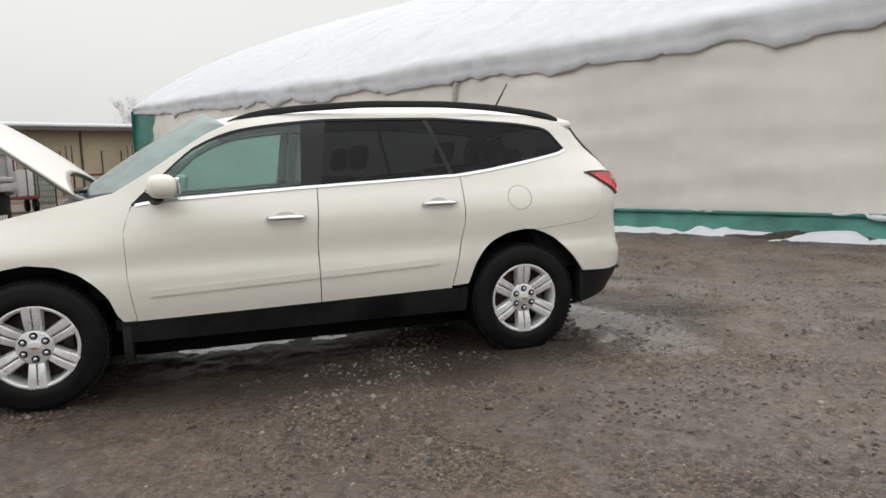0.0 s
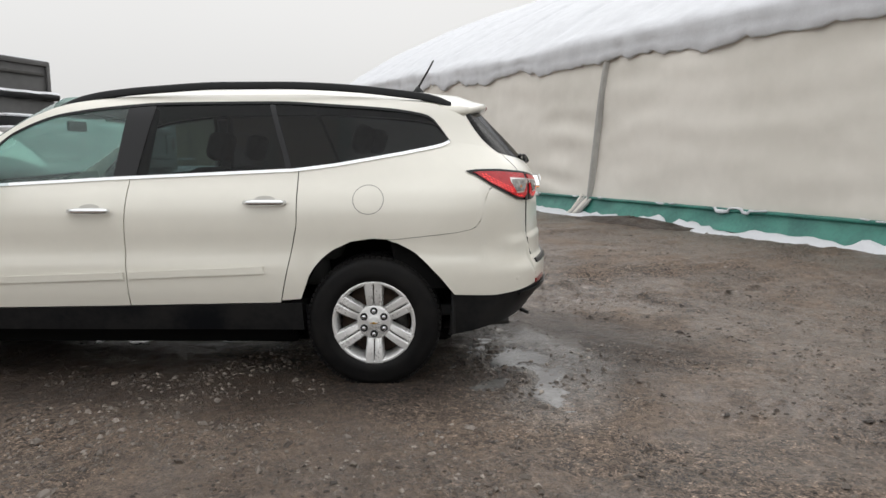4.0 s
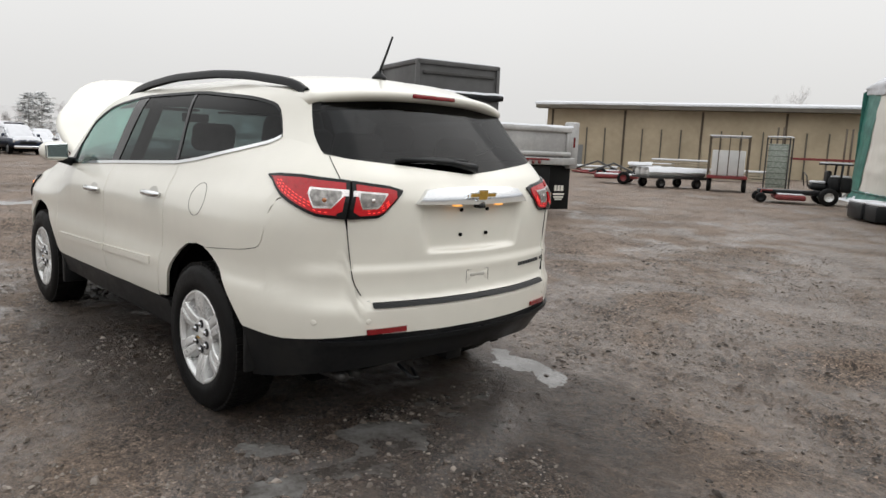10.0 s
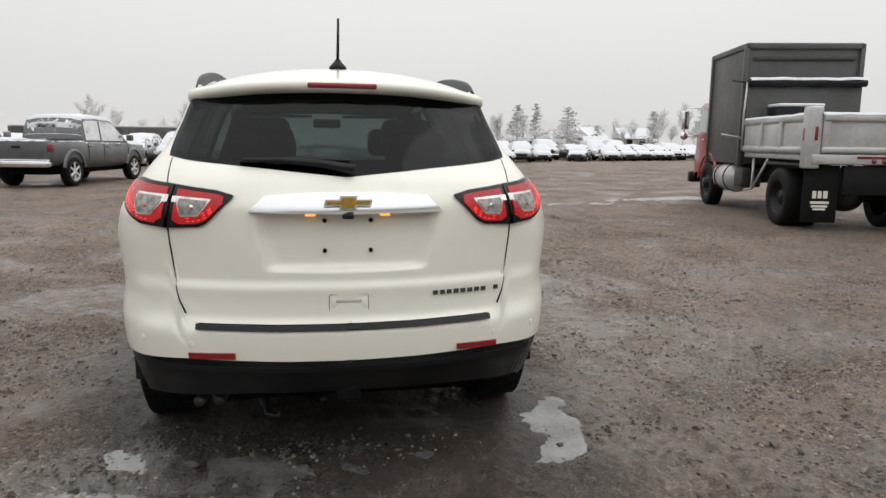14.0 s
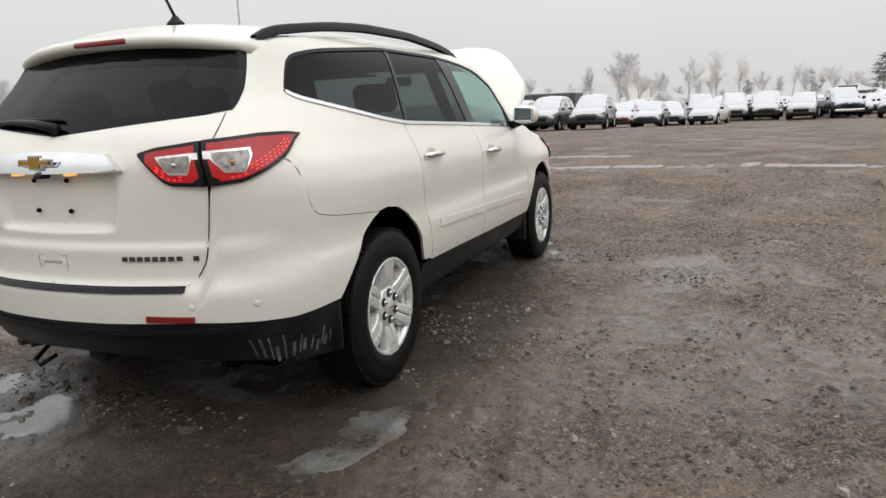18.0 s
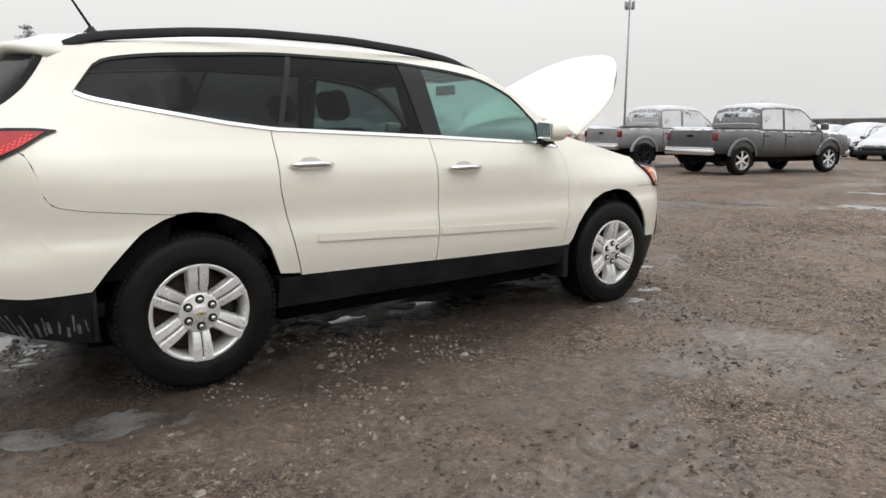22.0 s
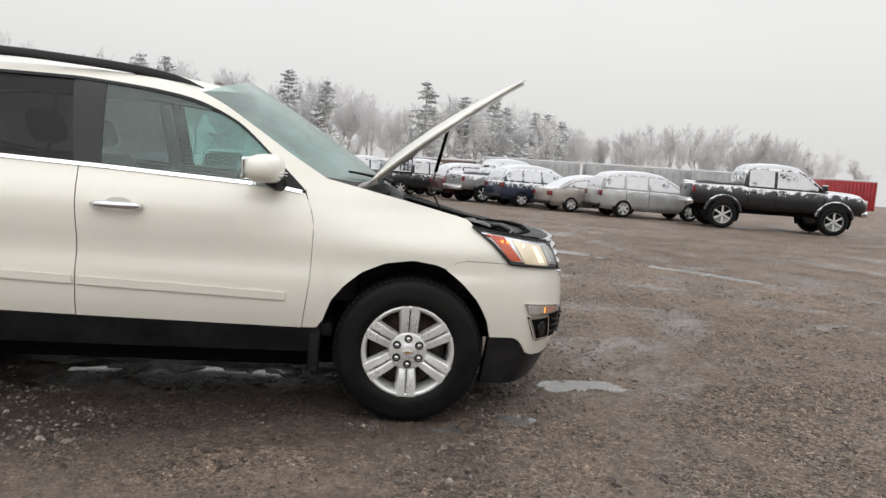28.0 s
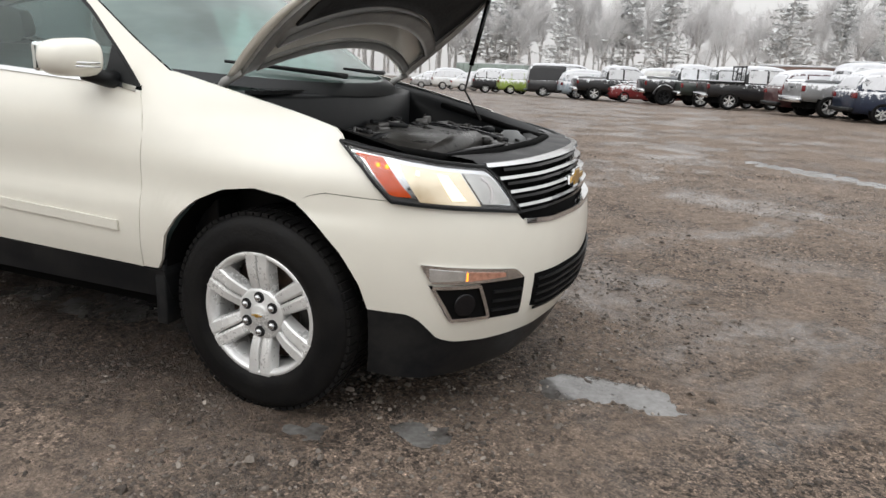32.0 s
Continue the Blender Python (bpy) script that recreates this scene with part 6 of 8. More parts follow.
for run in runs:
    if len(run) < 4:
        continue
    tube_part("caught_snow", [(x, -.055 - .05 * min(.5, q), .415 + .012 * math.sin(x * 9) - (.05 if q > .42 else 0)) for x, q in run], [.012 + .05 * max(0, q - .12) * (0 < k < len(run) - 1) for k, (x, q) in enumerate(run)], SNOW, tent, 6)
# roof shell and its snow
YS = [0, .2, .45, .8, 1.2, 1.7, 2.3, 3, 3.8, 4.8, 6, 7.3, 9, 11, 13, 15]
rows = [[(x, y, roof_point(x, y)) for y in YS[2:] + [TW - y for y in YS[-2::-1]]] for x in np.linspace(0.0, TL, 60)]
v, f = grid(rows)
mesh_of("roof", v, f, FABRIC, tent)
rows = []
for i in range(441):
    x = -0.05 + (TL + .05) * i / 440
    e = EAVE_AT(x)
    drop = 0.30 + 0.16 * noise.noise((x * 0.42, 11, 0)) + 0.16 * noise.noise((x * 1.1, 4, 2)) + .09 * noise.noise((x * 3.1, 4, 2)) + .04 * noise.noise((x * 8, 4, 2))
    drop = max(.05, drop * min(1, .25 + x / 5))
    bulge = 0.085 + .05 * noise.noise((x * 0.9, 8, 2)) + .05 * noise.noise((x * 2.6, 8, 2)) + .02 * noise.noise((x * 7, 8, 2))
    y0 = wall_y(x, e - drop)
    row = [(x, y0 + .02, e - drop + .03), (x, y0 - bulge * .7, e - drop + .0), (x, y0 - bulge, e - drop + .03), (x, y0 - bulge * .85, e - drop * .75 + .10), (x, y0 - bulge * .5 - .03, e - drop * .4 + .13), (x, .10 - bulge * .25, e - drop * .1 + .16)]
    for y in YS[1:]:
        crease = .07 * math.exp(-((y - 1.2 - .7 * noise.noise((x * .22, 2, 2))) / .22) ** 2) * max(0, noise.noise((x * .5, 20, 1)) + .1) * 2
        t = 0.12 + 0.06 * noise.noise((x * 0.35, y * 0.6, 5)) + 0.035 * noise.noise((x * 1.3, y * 1.1, 2)) + crease + .04 * abs(noise.noise((x * .35, y * 2.6, 14))) - .06 * math.exp(-(((x + 1.0) % 3.2 - 1.6) / .12) ** 2) * (y > .8)
        row.append((x, y - t * .5, roof_point(x, y) + t))
    rows.append(row)
v, f = grid(rows)
mesh_of("roof_snow", v, f, SNOW, tent, "thick wavy snow on the shelter roof")
# end wall in green
rows = [[(-.03, y, q * roof_point(0, y)) for q in np.linspace(0, 1, 8)] for y in np.linspace(0.02, TW, 40)]
v, f = grid(rows)
mesh_of("end_wall", v, f, GREEN, tent, "green vinyl end wall")
rows = [[(1.25 + .9 * (z / 4) + .06 * math.sin(z * 2.2), wall_y(1.2, z) - .03, z), (.6, wall_y(.6, z) - .035, z), (.0, wall_y(0, z) - .03, z), (-.12, .12 + wall_y(0, z), z), (-.12, .9, z)] for z in np.linspace(.06, 4.15, 16)]
v, f = grid(rows)
mesh_of("corner_sheet", v, f, GREEN, tent, "green vinyl corner sheet streaked with wet")
# snow lying against the skirt
rows = []
for i in range(420):
    x = -.3 + (TL + .3) * i / 419
    g = max(0.03, 0.30 + 0.45 * noise.noise((x * 0.45, 1, 1)) + 0.3 * noise.noise((x * 2.1, 1, 5)) + .12 * noise.noise((x * 6, 1, 5)))
    top = max(-.02, .09 + .16 * noise.noise((x * 1.1, 5, 1)) + .10 * noise.noise((x * 3.7, 7, 1)))
    rows.append([(x, -.10, top - .03), (x, -.17, top), (x, -.22 - .10 * g, top * .55 + .02), (x, -.24 - .40 * g, .05 * g + .01), (x, -.26 - .75 * g, -.02)])
v, f = grid(rows)
tagged(mesh_of("snow_bank", v, f, SNOW), "narrow ragged snow bank along the shelter's green skirt", "snow", kind="stuff").matrix_world = tent.matrix_world
# the loose foot of the lap and of the corner, gathered in folds
for x0, n_ in ((18.9, 4), (-.1, 4)):
    for k in range(n_):
        x = x0 + k * .11
        tube_part("gathered_fold", [(x, -.05, .46 - .03 * k), (x - .05, -.13, .28), (x - .12, -.22 - .02 * k, .1), (x - .24, -.30, .02)], [.03, .045, .05, .02], FABRIC_GREY if k % 2 else FABRIC, tent, 7)

# ---- long metal shed behind ----
TAN = material("tan_sheet_wall", (0.46, 0.38, 0.265), 0.6, colour2=(0.37, 0.305, 0.21), scale=0.3, rough_spread=0.1)
BROWN = material("brown_fascia", (0.13, 0.115, 0.09), 0.6, spread=0.3, scale=1)
DARKPOST = material("weathered_post", (0.11, 0.085, 0.06), 0.8, spread=0.4, scale=3)
A, B = Vector((32.4, -45.2, 0)), Vector((10.7, -55.2, 0))
along = (B - A).normalized()
shed = thing("metal_shed", "long low tan metal shed with a snow-covered roof", "shed", Matrix.Translation(A) @ Matrix.Rotation(math.atan2(along.y, along.x), 4, "Z"))
# +x runs along the front wall, the front looks to -y after turning; +y is the yard side when the wall runs to -x
yard = 1 if Vector((-along.y, along.x)).dot(Vector((-5, 2)) - A.xy) > 0 else -1
SL = 62.0
box("front_wall", (0, -.12, 0), (SL, .0, 5.2), TAN, shed, .0)
box("end_wall", (-.06, -18 * yard if yard > 0 else .0, 0), (.06, 0 if yard > 0 else 18, 5.2), TAN, shed, .0)
for k in range(int(SL / 1.5)):
    h = 4.95 if k % 4 == 0 else 3.5
    box("wall_post", (.35 + 1.5 * k, -.02 if yard > 0 else -.2, 0), (.35 + 1.5 * k + (.16 if k % 4 == 0 else .10), .10 if yard > 0 else -.1, h), DARKPOST if k % 4 == 0 else BROWN, shed, .0)
box("fascia", (-.8, .02 if yard > 0 else -1.3, 5.0), (SL, 1.2 if yard > 0 else .0, 5.28), BROWN, shed, .0)
rows = []
for x in np.linspace(-.9, SL, 60):
    rows.append([(x, yard * y, z + .03 * noise.noise((x * .5, y, 1))) for y, z in ((1.28, 5.30), (1.30, 5.42), (1.1, 5.52), (-4, 5.95), (-9, 6.3), (-18, 5.5))])
v, f = grid(rows, flip=yard > 0)
mesh_of("roof_snow", v, f, SNOW, shed, "snow-covered shed roof")
door = box("side_door", (2.2, -.01 if yard > 0 else -.2, 0), (3.15, .06 if yard > 0 else -.1, 2.05), TRIM_GREY, shed, .0)
for x in (9.0, 15.0, 27.0):
    box("wall_lamp", (x, .02 * yard, 4.05), (x + .35, .22 * yard, 4.25) if yard > 0 else (x + .35, .06, 4.25), STEEL, shed, .03)

# ---- parked vehicles ----
def paint(name, c, reach=0.62):
    """Car paint on which snow lies wherever it faces the sky, with a ragged edge."""
    m = material("paint_" + name, c, 0.35, 0.1, coat=0.4, spread=0.25, scale=2.0, rough_spread=0.08)
    n, l = m.node_tree.nodes, m.node_tree.links
    bs = n["Principled BSDF"]
    old = bs.inputs["Base Color"].links[0].from_socket
    geo, sep, tx, co, add, rg, mx = n.new("ShaderNodeNewGeometry"), n.new("ShaderNodeSeparateXYZ"), n.new("ShaderNodeTexNoise"), n.new("ShaderNodeTexCoord"), n.new("ShaderNodeMath"), n.new("ShaderNodeMapRange"), n.new("ShaderNodeMixRGB")
    tx.inputs["Scale"].default_value, tx.inputs["Detail"].default_value, tx.inputs["Roughness"].default_value = 5.5, 6.0, 0.7
    add.operation = "MULTIPLY_ADD"
    add.inputs[1].default_value = 2.2
    rg.inputs["From Min"].default_value, rg.inputs["From Max"].default_value = reach + 1.1, reach + 1.3
    l.new(geo.outputs["Normal"], sep.inputs[0])
    l.new(co.outputs["Object"], tx.inputs["Vector"])
    l.new(tx.outputs["Fac"], add.inputs[0])
    l.new(sep.outputs["Z"], add.inputs[2])
    l.new(add.outputs[0], rg.inputs["Value"])
    l.new(rg.outputs[0], mx.inputs["Fac"])
    l.new(old, mx.inputs[1])
    mx.inputs[2].default_value = (0.68, 0.69, 0.71, 1)
    l.new(mx.outputs[0], bs.inputs["Base Color"])
    return m


PAINTS = {"white": paint("white", (.72, .72, .70)), "silver": paint("silver", (.38, .38, .375)), "grey": paint("grey", (.085, .088, .09)), "black": paint("black", (.014, .014, .016)), "blue": paint("blue", (.012, .022, .05)),
          "red": paint("red", (.26, .018, .02)), "beige": paint("beige", (.32, .29, .26)), "pale_blue": paint("pale_blue", (.30, .38, .46)), "green": paint("green", (.28, .42, .05)), "dark_green": paint("dark_green", (.03, .04, .035)), "maroon": paint("maroon", (.06, .016, .018)), "light_grey": paint("light_grey", (.24, .245, .25))}
CAR_GLASS = material("car_glass", (.012, .014, .016), .12, colour2=(.55, .56, .58), scale=1.9, rough_spread=.06)
for nd in CAR_GLASS.node_tree.nodes:
    if nd.type == "VALTORGB":
        nd.color_ramp.elements[0].position, nd.color_ramp.elements[1].position = 0.56, 0.72
SNOW_GLASS = material("snowed_car_glass", (.02, .022, .024), .25, colour2=(.66, .67, .69), scale=2.6, rough_spread=.1)
for nd in SNOW_GLASS.node_tree.nodes:
    if nd.type == "VALTORGB":
        nd.color_ramp.elements[0].position, nd.color_ramp.elements[1].position = 0.50, 0.60
TAIL_RED = material("tail_red", (.19, .012, .016), .25, coat=.4, spread=.4, scale=9)


def ring_of(w, zb, zs, crown):
    return [(w * .80, zb), (w * .97, zb + .10), (w, zb + .25), (w * .995, (zb + zs) / 2 + .1), (w * .965, zs - .06), (w * .90, zs), (w * .45, zs + crown * .8), (0, zs + crown)]


def loft(name, stations, mat, parent, label=""):
    """A closed body from cross-sections: (x, half-width, bottom, top, crown)."""
    rows = []
    for x, w, zb, zs, c in stations:
        r = ring_of(w, zb, zs, c)
        rows.append([(x, y, z) for y, z in r] + [(x, -y, z) for y, z in r[-2::-1]])
    v, f = grid(rows)
    n = len(rows[0])
    f += [tuple(range(n)), tuple(len(v) - n + k for k in range(n - 1, -1, -1))]
    ob = mesh_of(name, v, f, mat, parent, label)
    bm = bmesh.new()
    bm.from_mesh(ob.data)
    bmesh.ops.recalc_face_normals(bm, faces=bm.faces[:])
    bm.to_mesh(ob.data)
    bm.free()
    return ob


KINDS = {
    # length, width, wheelbase, tyre radius, body stations (x as part of length), cabin stations (x, half-width low, half-width top, bottom, top)
    "sedan": (4.7, 1.80, 2.75, .32, [(-.5, .80, .36, .86, .03), (-.47, .94, .24, .95, .03), (-.30, 1, .20, 1.0, .03), (-.1, 1, .19, .96, .03), (.18, 1, .19, .93, .03), (.30, .99, .20, .90, .04), (.44, .93, .22, .78, .04), (.485, .84, .28, .68, .03), (.5, .70, .36, .58, .02)], (-.42, -.24, .02, .26), 1.43),
    "suv": (4.7, 1.88, 2.75, .355, [(-.5, .86, .45, 1.02, .02), (-.48, .96, .32, 1.12, .02), (-.3, 1, .27, 1.08, .02), (0, 1, .26, 1.06, .02), (.2, 1, .26, 1.04, .03), (.3, .99, .27, 1.02, .05), (.44, .95, .28, .95, .05), (.485, .86, .34, .82, .03), (.5, .74, .42, .70, .02)], (-.485, -.40, .06, .27), 1.70),
    "van": (5.3, 1.98, 3.2, .36, [(-.5, .93, .40, 1.05, .02), (-.49, .98, .30, 1.12, .02), (0, 1, .27, 1.12, .02), (.3, 1, .27, 1.1, .03), (.40, .98, .28, 1.08, .05), (.48, .92, .3, .92, .04), (.5, .8, .4, .8, .02)], (-.495, -.47, .24, .40), 2.12),
    "pickup": (5.85, 2.0, 3.7, .41, [(-.5, .95, .62, 1.18, .01), (-.49, .98, .55, 1.24, .01), (-.20, 1, .48, 1.24, .01), (-.185, 1, .42, 1.21, .02), (.2, 1, .42, 1.18, .03), (.30, 1, .43, 1.17, .06), (.45, .98, .45, 1.12, .06), (.485, .93, .48, 1.0, .04), (.5, .85, .52, .9, .02)], (-.20, -.17, .14, .27), 1.93),
}


# roofline (part of length, part of cabin height) and side panes
CABINS = {
    "sedan": ([(-.42, 0), (-.34, .35), (-.23, .86), (-.13, .98), (-.02, 1), (.07, .93), (.28, 0)], [(-.31, -.125), (-.115, .075), (.085, .22)]),
    "suv": ([(-.492, 0), (-.470, .40), (-.43, .88), (-.33, .98), (-.1, 1), (.06, .94), (.285, 0)], [(-.455, -.29), (-.275, -.09), (-.075, .215)]),
    "van": ([(-.497, 0), (-.49, .6), (-.475, .95), (-.35, 1), (.12, 1), (.23, .93), (.43, 0)], [(-.02, .15), (.165, .35)]),
    "pickup": ([(-.205, 0), (-.200, .5), (-.192, .91), (-.168, .99), (-.02, 1), (.110, .955), (.275, 0)], [(-.178, -.035), (-.018, .215)]),
}


def parked(kind, colour, x, y, turn, label, snow=0.06, by_wheel=False, lift=0.0, extra="", group="parked cars"):
    length, width, base, rt, stations, cab, top = KINDS[kind]
    w = width / 2
    m = Matrix.Translation((x, y, far_fall(x, y))) @ Matrix.Rotation(radians(turn), 4, "Z")
    if by_wheel:
        m = m @ Matrix.Translation((base / 2, w - .06, 0))
    ob = thing({"pickup": "pickup_truck", "suv": "parked_suv", "sedan": "parked_car", "van": "parked_van"}[kind], label, "pickup" if kind == "pickup" else "van" if kind == "van" else "car", m, group)
    col = PAINTS[colour]
    axle = -.01 * length
    body_ob = loft("body", [(p * length, q * w, zb + lift, zs + lift, c) for p, q, zb, zs, c in stations], col, ob)
    xr, xr2, xf2, xf = [c * length for c in cab]
    def belt_at(xx):
        return float(np.interp(xx, [s[0] * length for s in stations], [s[3] for s in stations])) + lift
    top_z = top + lift
    # a smooth cabin: its roofline, its panes of glass, its snow
    prof, panes = CABINS[kind]
    fine = np.linspace(prof[0][0], prof[-1][0], 61)
    rise = np.interp(fine, [p[0] for p in prof], [p[1] for p in prof])
    rise = np.array([rise[max(0, k - 2):k + 3].mean() if 1 < k < 59 else rise[k] for k in range(61)])
    tw, lw = w * (.83 if kind == "pickup" else .76), w * .925
    def roofline(xx):
        base_z = belt_at(xx) - .03
        return base_z + (top_z - base_z) * float(np.interp(xx / length, fine, rise))
    def half(xx, z):
        return lw - (lw - tw) * max(0.0, (z - belt_at(xx))) / (top_z - belt_at(xx))
    def top_point(xx, q, up):
        z = roofline(xx)
        y = q * half(xx, z)
        return (xx, y, z + up + .05 * (1 - q * q) * min(1, (z - belt_at(xx)) / .3) - .04 * max(0, abs(q) - .8) / .2)
    rows = []
    for p in fine:
        xx = p * length
        z = roofline(xx)
        b0 = belt_at(xx) - .04
        right = [(xx, -half(xx, b0 + (z - b0) * k), b0 + (z - b0) * k) for k in (0, .25, .5, .75, .93)]
        rows.append(right + [top_point(xx, q, 0) for q in (-.93, -.6, 0, .6, .93)] + [(x_, -y_, z_) for x_, y_, z_ in right[::-1]])
    v, f = grid(rows, flip=True)
    mesh_of("cabin", v, f, col, ob)
    for side in (1, -1):
        for p0, p1 in panes:
            rows = []
            for xx in np.linspace(p0, p1, 9) * length:
                lo = belt_at(xx) + .04
                hi = max(lo + .002, roofline(xx) - .10)
                rows.append([(xx, side * (half(xx, lo + (hi - lo) * k) + .006), lo + (hi - lo) * k) for k in (0, .5, 1)])
            v, f = grid(rows, flip=side > 0)
            mesh_of("side_window", v, f, SNOW_GLASS, ob)
    for nm, p0, p1 in (("rear_window", prof[0][0] + .006, prof[2][0]), ("windscreen", prof[-2][0] + .004, prof[-1][0] - .006)):
        v, f = grid([[top_point(xx, q, .010) for q in np.linspace(-.86, .86, 7)] for xx in np.linspace(p0, p1, 8) * length], flip=True)
        mesh_of(nm, v, f, CAR_GLASS if nm == "rear_window" else SNOW_GLASS, ob)
    slope = (prof[2][0] * length, prof[3][0] * length, prof[-3][0] * length, prof[-2][0] * length)
    for side in (1, -1):
        midx = (panes[-1][0] - .007) * length
        # mirrors, lamps
        bm = bmesh.new()
        add_box(bm, (xf - .28, w + .01, belt_at(xf) + .06), (xf - .12, w + .20, belt_at(xf) + (.26 if kind == "pickup" else .20)), .03)
        bmesh.ops.scale(bm, vec=(1, side, 1), verts=bm.verts[:])
        bmesh.ops.recalc_face_normals(bm, faces=bm.faces[:])
        part("door_mirror", bm, col if colour != "white" else BLACK, ob)
        zt = belt_at(-.49 * length)
        y0, y1 = sorted((side * w * .99, side * w * (.84 if kind in ("pickup", "van") else .62)))
        box("tail_lamp", (-.502 * length, y0, zt - (.32 if kind == "pickup" else .24)), (-.482 * length, y1, zt - (.10 if kind == "pickup" else .05)), TAIL_RED, ob, .02)
        zf = belt_at(.47 * length)
        y0, y1 = sorted((side * w * .93, side * w * .58))
        box("head_lamp", (.462 * length, y0, zf - .24), (.496 * length, y1, zf - .06), CLEAR_REFLECTOR, ob, .03)
        # doors: seams and handles
        for k, xx in enumerate((xf - .12, midx + .02, panes[-2][0] * length)):
            tube_part("door_seam", [(xx, side * (w * .972), belt_at(xx) - .04), (xx, side * (w * 1.003), belt_at(xx) - .22), (xx - .02, side * (w * .995), (.62 if kind == "pickup" else .45) + lift)], .007, GAP, ob, 4)
        for xx in (midx + .12, panes[-2][0] * length + .06):
            box("door_handle", (xx, min(side * w * .99, side * (w * .99 + .03)), belt_at(xx) - .16), (xx + .2, max(side * w * .99, side * (w * .99 + .03)), belt_at(xx) - .125), col, ob, .01)
    zf = belt_at(.47 * length)
    box("grille", (.485 * length, -w * .52, zf - .34), (.502 * length, w * .52, zf - .12), BLACK, ob, .02)
    chrome = kind == "pickup"
    box("front_bumper", (.47 * length, -w * .9, stations[-1][2] - .10 + lift), (.508 * length, w * .9, stations[-1][2] + .10 + lift), CHROME if chrome else BLACK, ob, .05)
    box("rear_bumper", (-.525 * length, -w * .92, stations[0][2] - (.12 if chrome else .08) + lift), (-.485 * length, w * .92, stations[0][2] + .06 + lift), CHROME if chrome else BLACK, ob, .04)
    box("chassis", (-.44 * length, -w * .7, .28 + lift), (.44 * length, w * .7, .5 + lift), GAP, ob, .0)
    # wheels, each before a near-black disc that paints the arch's shade
    rr = rt + lift * .28
    for xa in (base / 2, -base / 2):
        for side in (1, -1):
            bm = bmesh.new()
            lathe(bm, [(rr + .085, 0), (rr + .085, .012), (rr + .055, .016), (.0005, .006)], 24, "y", (xa, side * (w - .022), rr + .05))
            bmesh.ops.delete(bm, geom=[q for q in bm.verts if q.co.z < .22], context="VERTS")
            part("wheel_arch", bm, GAP, ob)
            hub = new("wheel")
            hub.parent, hub.location = ob, (xa, side * (w - .13), rr)
            if side < 0:
                hub.rotation_euler = (0, 0, math.pi)
            bm = bmesh.new()
            lathe(bm, [(rr * .62, .10), (rr * .66, .13), (rr * .9, .135), (rr * .99, .10), (rr, 0), (rr * .99, -.10), (rr * .7, -.12)], 28, "y", close=False)
            part("tyre", bm, RUBBER, hub)
            bm = bmesh.new()
            lathe(bm, [(rr * .66, .132), (rr * .62, .125), (rr * .58, .06), (rr * .2, .05), (.0005, .05)], 24, "y", close=False)
            rim_mat = BLACK if extra == "black_rims" else SATIN
            rim = part("rim", bm, SHADED_ALLOY if rim_mat is SATIN else BLACK, hub)
            bm = bmesh.new()
            for k in range(6):
                add_box(bm, (-.03, .085, .02), (.03, .122, rr * .62), .008, Matrix.Rotation(2 * math.pi * k / 6, 4, "Y"), 1)
            part("wheel_centre", bm, rim_mat, rim, smooth=False)
    # bed of a pickup: an open trough
    if kind == "pickup":
        box("bumper_snow", (-.524 * length, -w * .9, stations[0][2] + .055 + lift), (-.495 * length, w * .9, stations[0][2] + .095 + lift), SNOW, ob, .02)
        box("tailgate_handle", (-.507 * length, -.12, 1.02 + lift), (-.502 * length, .12, 1.09 + lift), BLACK, ob, .004)
        box("tailgate", (-.503 * length, -w * .78, .70 + lift), (-.488 * length, w * .78, 1.22 + lift), col, ob, .02)
        rows = [[(xx, yy * w, 1.245 + lift + snow * (1.2 if abs(yy) > .8 else .3) + .03 * noise.noise((xx * 2, yy * 3, x))) for yy in np.linspace(-.95, .95, 11)] for xx in np.linspace(-.485 * length, -.208 * length, 14)]
        v, f = grid(rows, flip=True)
        mesh_of("bed_snow", v, f, SNOW, ob, "snow lying over the load bed")
        if extra == "flares" or extra == "black_rims":
            for xa in (base / 2, -base / 2):
                for side in (1, -1):
                    rows = []
                    for k in range(15):
                        a = radians(8 + 164 * k / 14)
                        rows.append([(xa + (rr + d) * math.cos(a), side * (w + o), rr + .05 + (rr + d) * math.sin(a)) for d, o in ((.06, .0), (.07, .03), (.13, .025), (.17, -.02))])
                    v, f = grid(rows, flip=side < 0)
                    mesh_of("wheel_flare", v, f, col, ob)
    if extra == "flatbed":
        xb = -.205 * length
        for yy in (-.92, -.3, .3, .92):
            box("headboard_post", (xb - .05, yy * w - .03, 1.2 + lift), (xb, yy * w + .03, 2.02 + lift), BLACK, ob, .01)
        box("headboard_rail", (xb - .06, -w * .95, 1.95 + lift), (xb + .01, w * .95, 2.03 + lift), BLACK, ob, .01)
        box("deck", (-.5 * length, -w * 1.03, 1.20 + lift), (xb, w * 1.03, 1.27 + lift), BLACK, ob, .01)
        box("deck_snow", (-.495 * length, -w, 1.27 + lift), (xb - .07, w, 1.33 + lift), SNOW, ob, .03)
    # snow
    if snow:
        def cover(name, p0, p1, thick, wide, label, drift=.02):
            rows = []
            n_ = 15
            for k, xx in enumerate(np.linspace(p0, p1, n_) * length):
                e = min(1.0, 3 * k / (n_ - 1), 3 * (1 - k / (n_ - 1))) ** .6
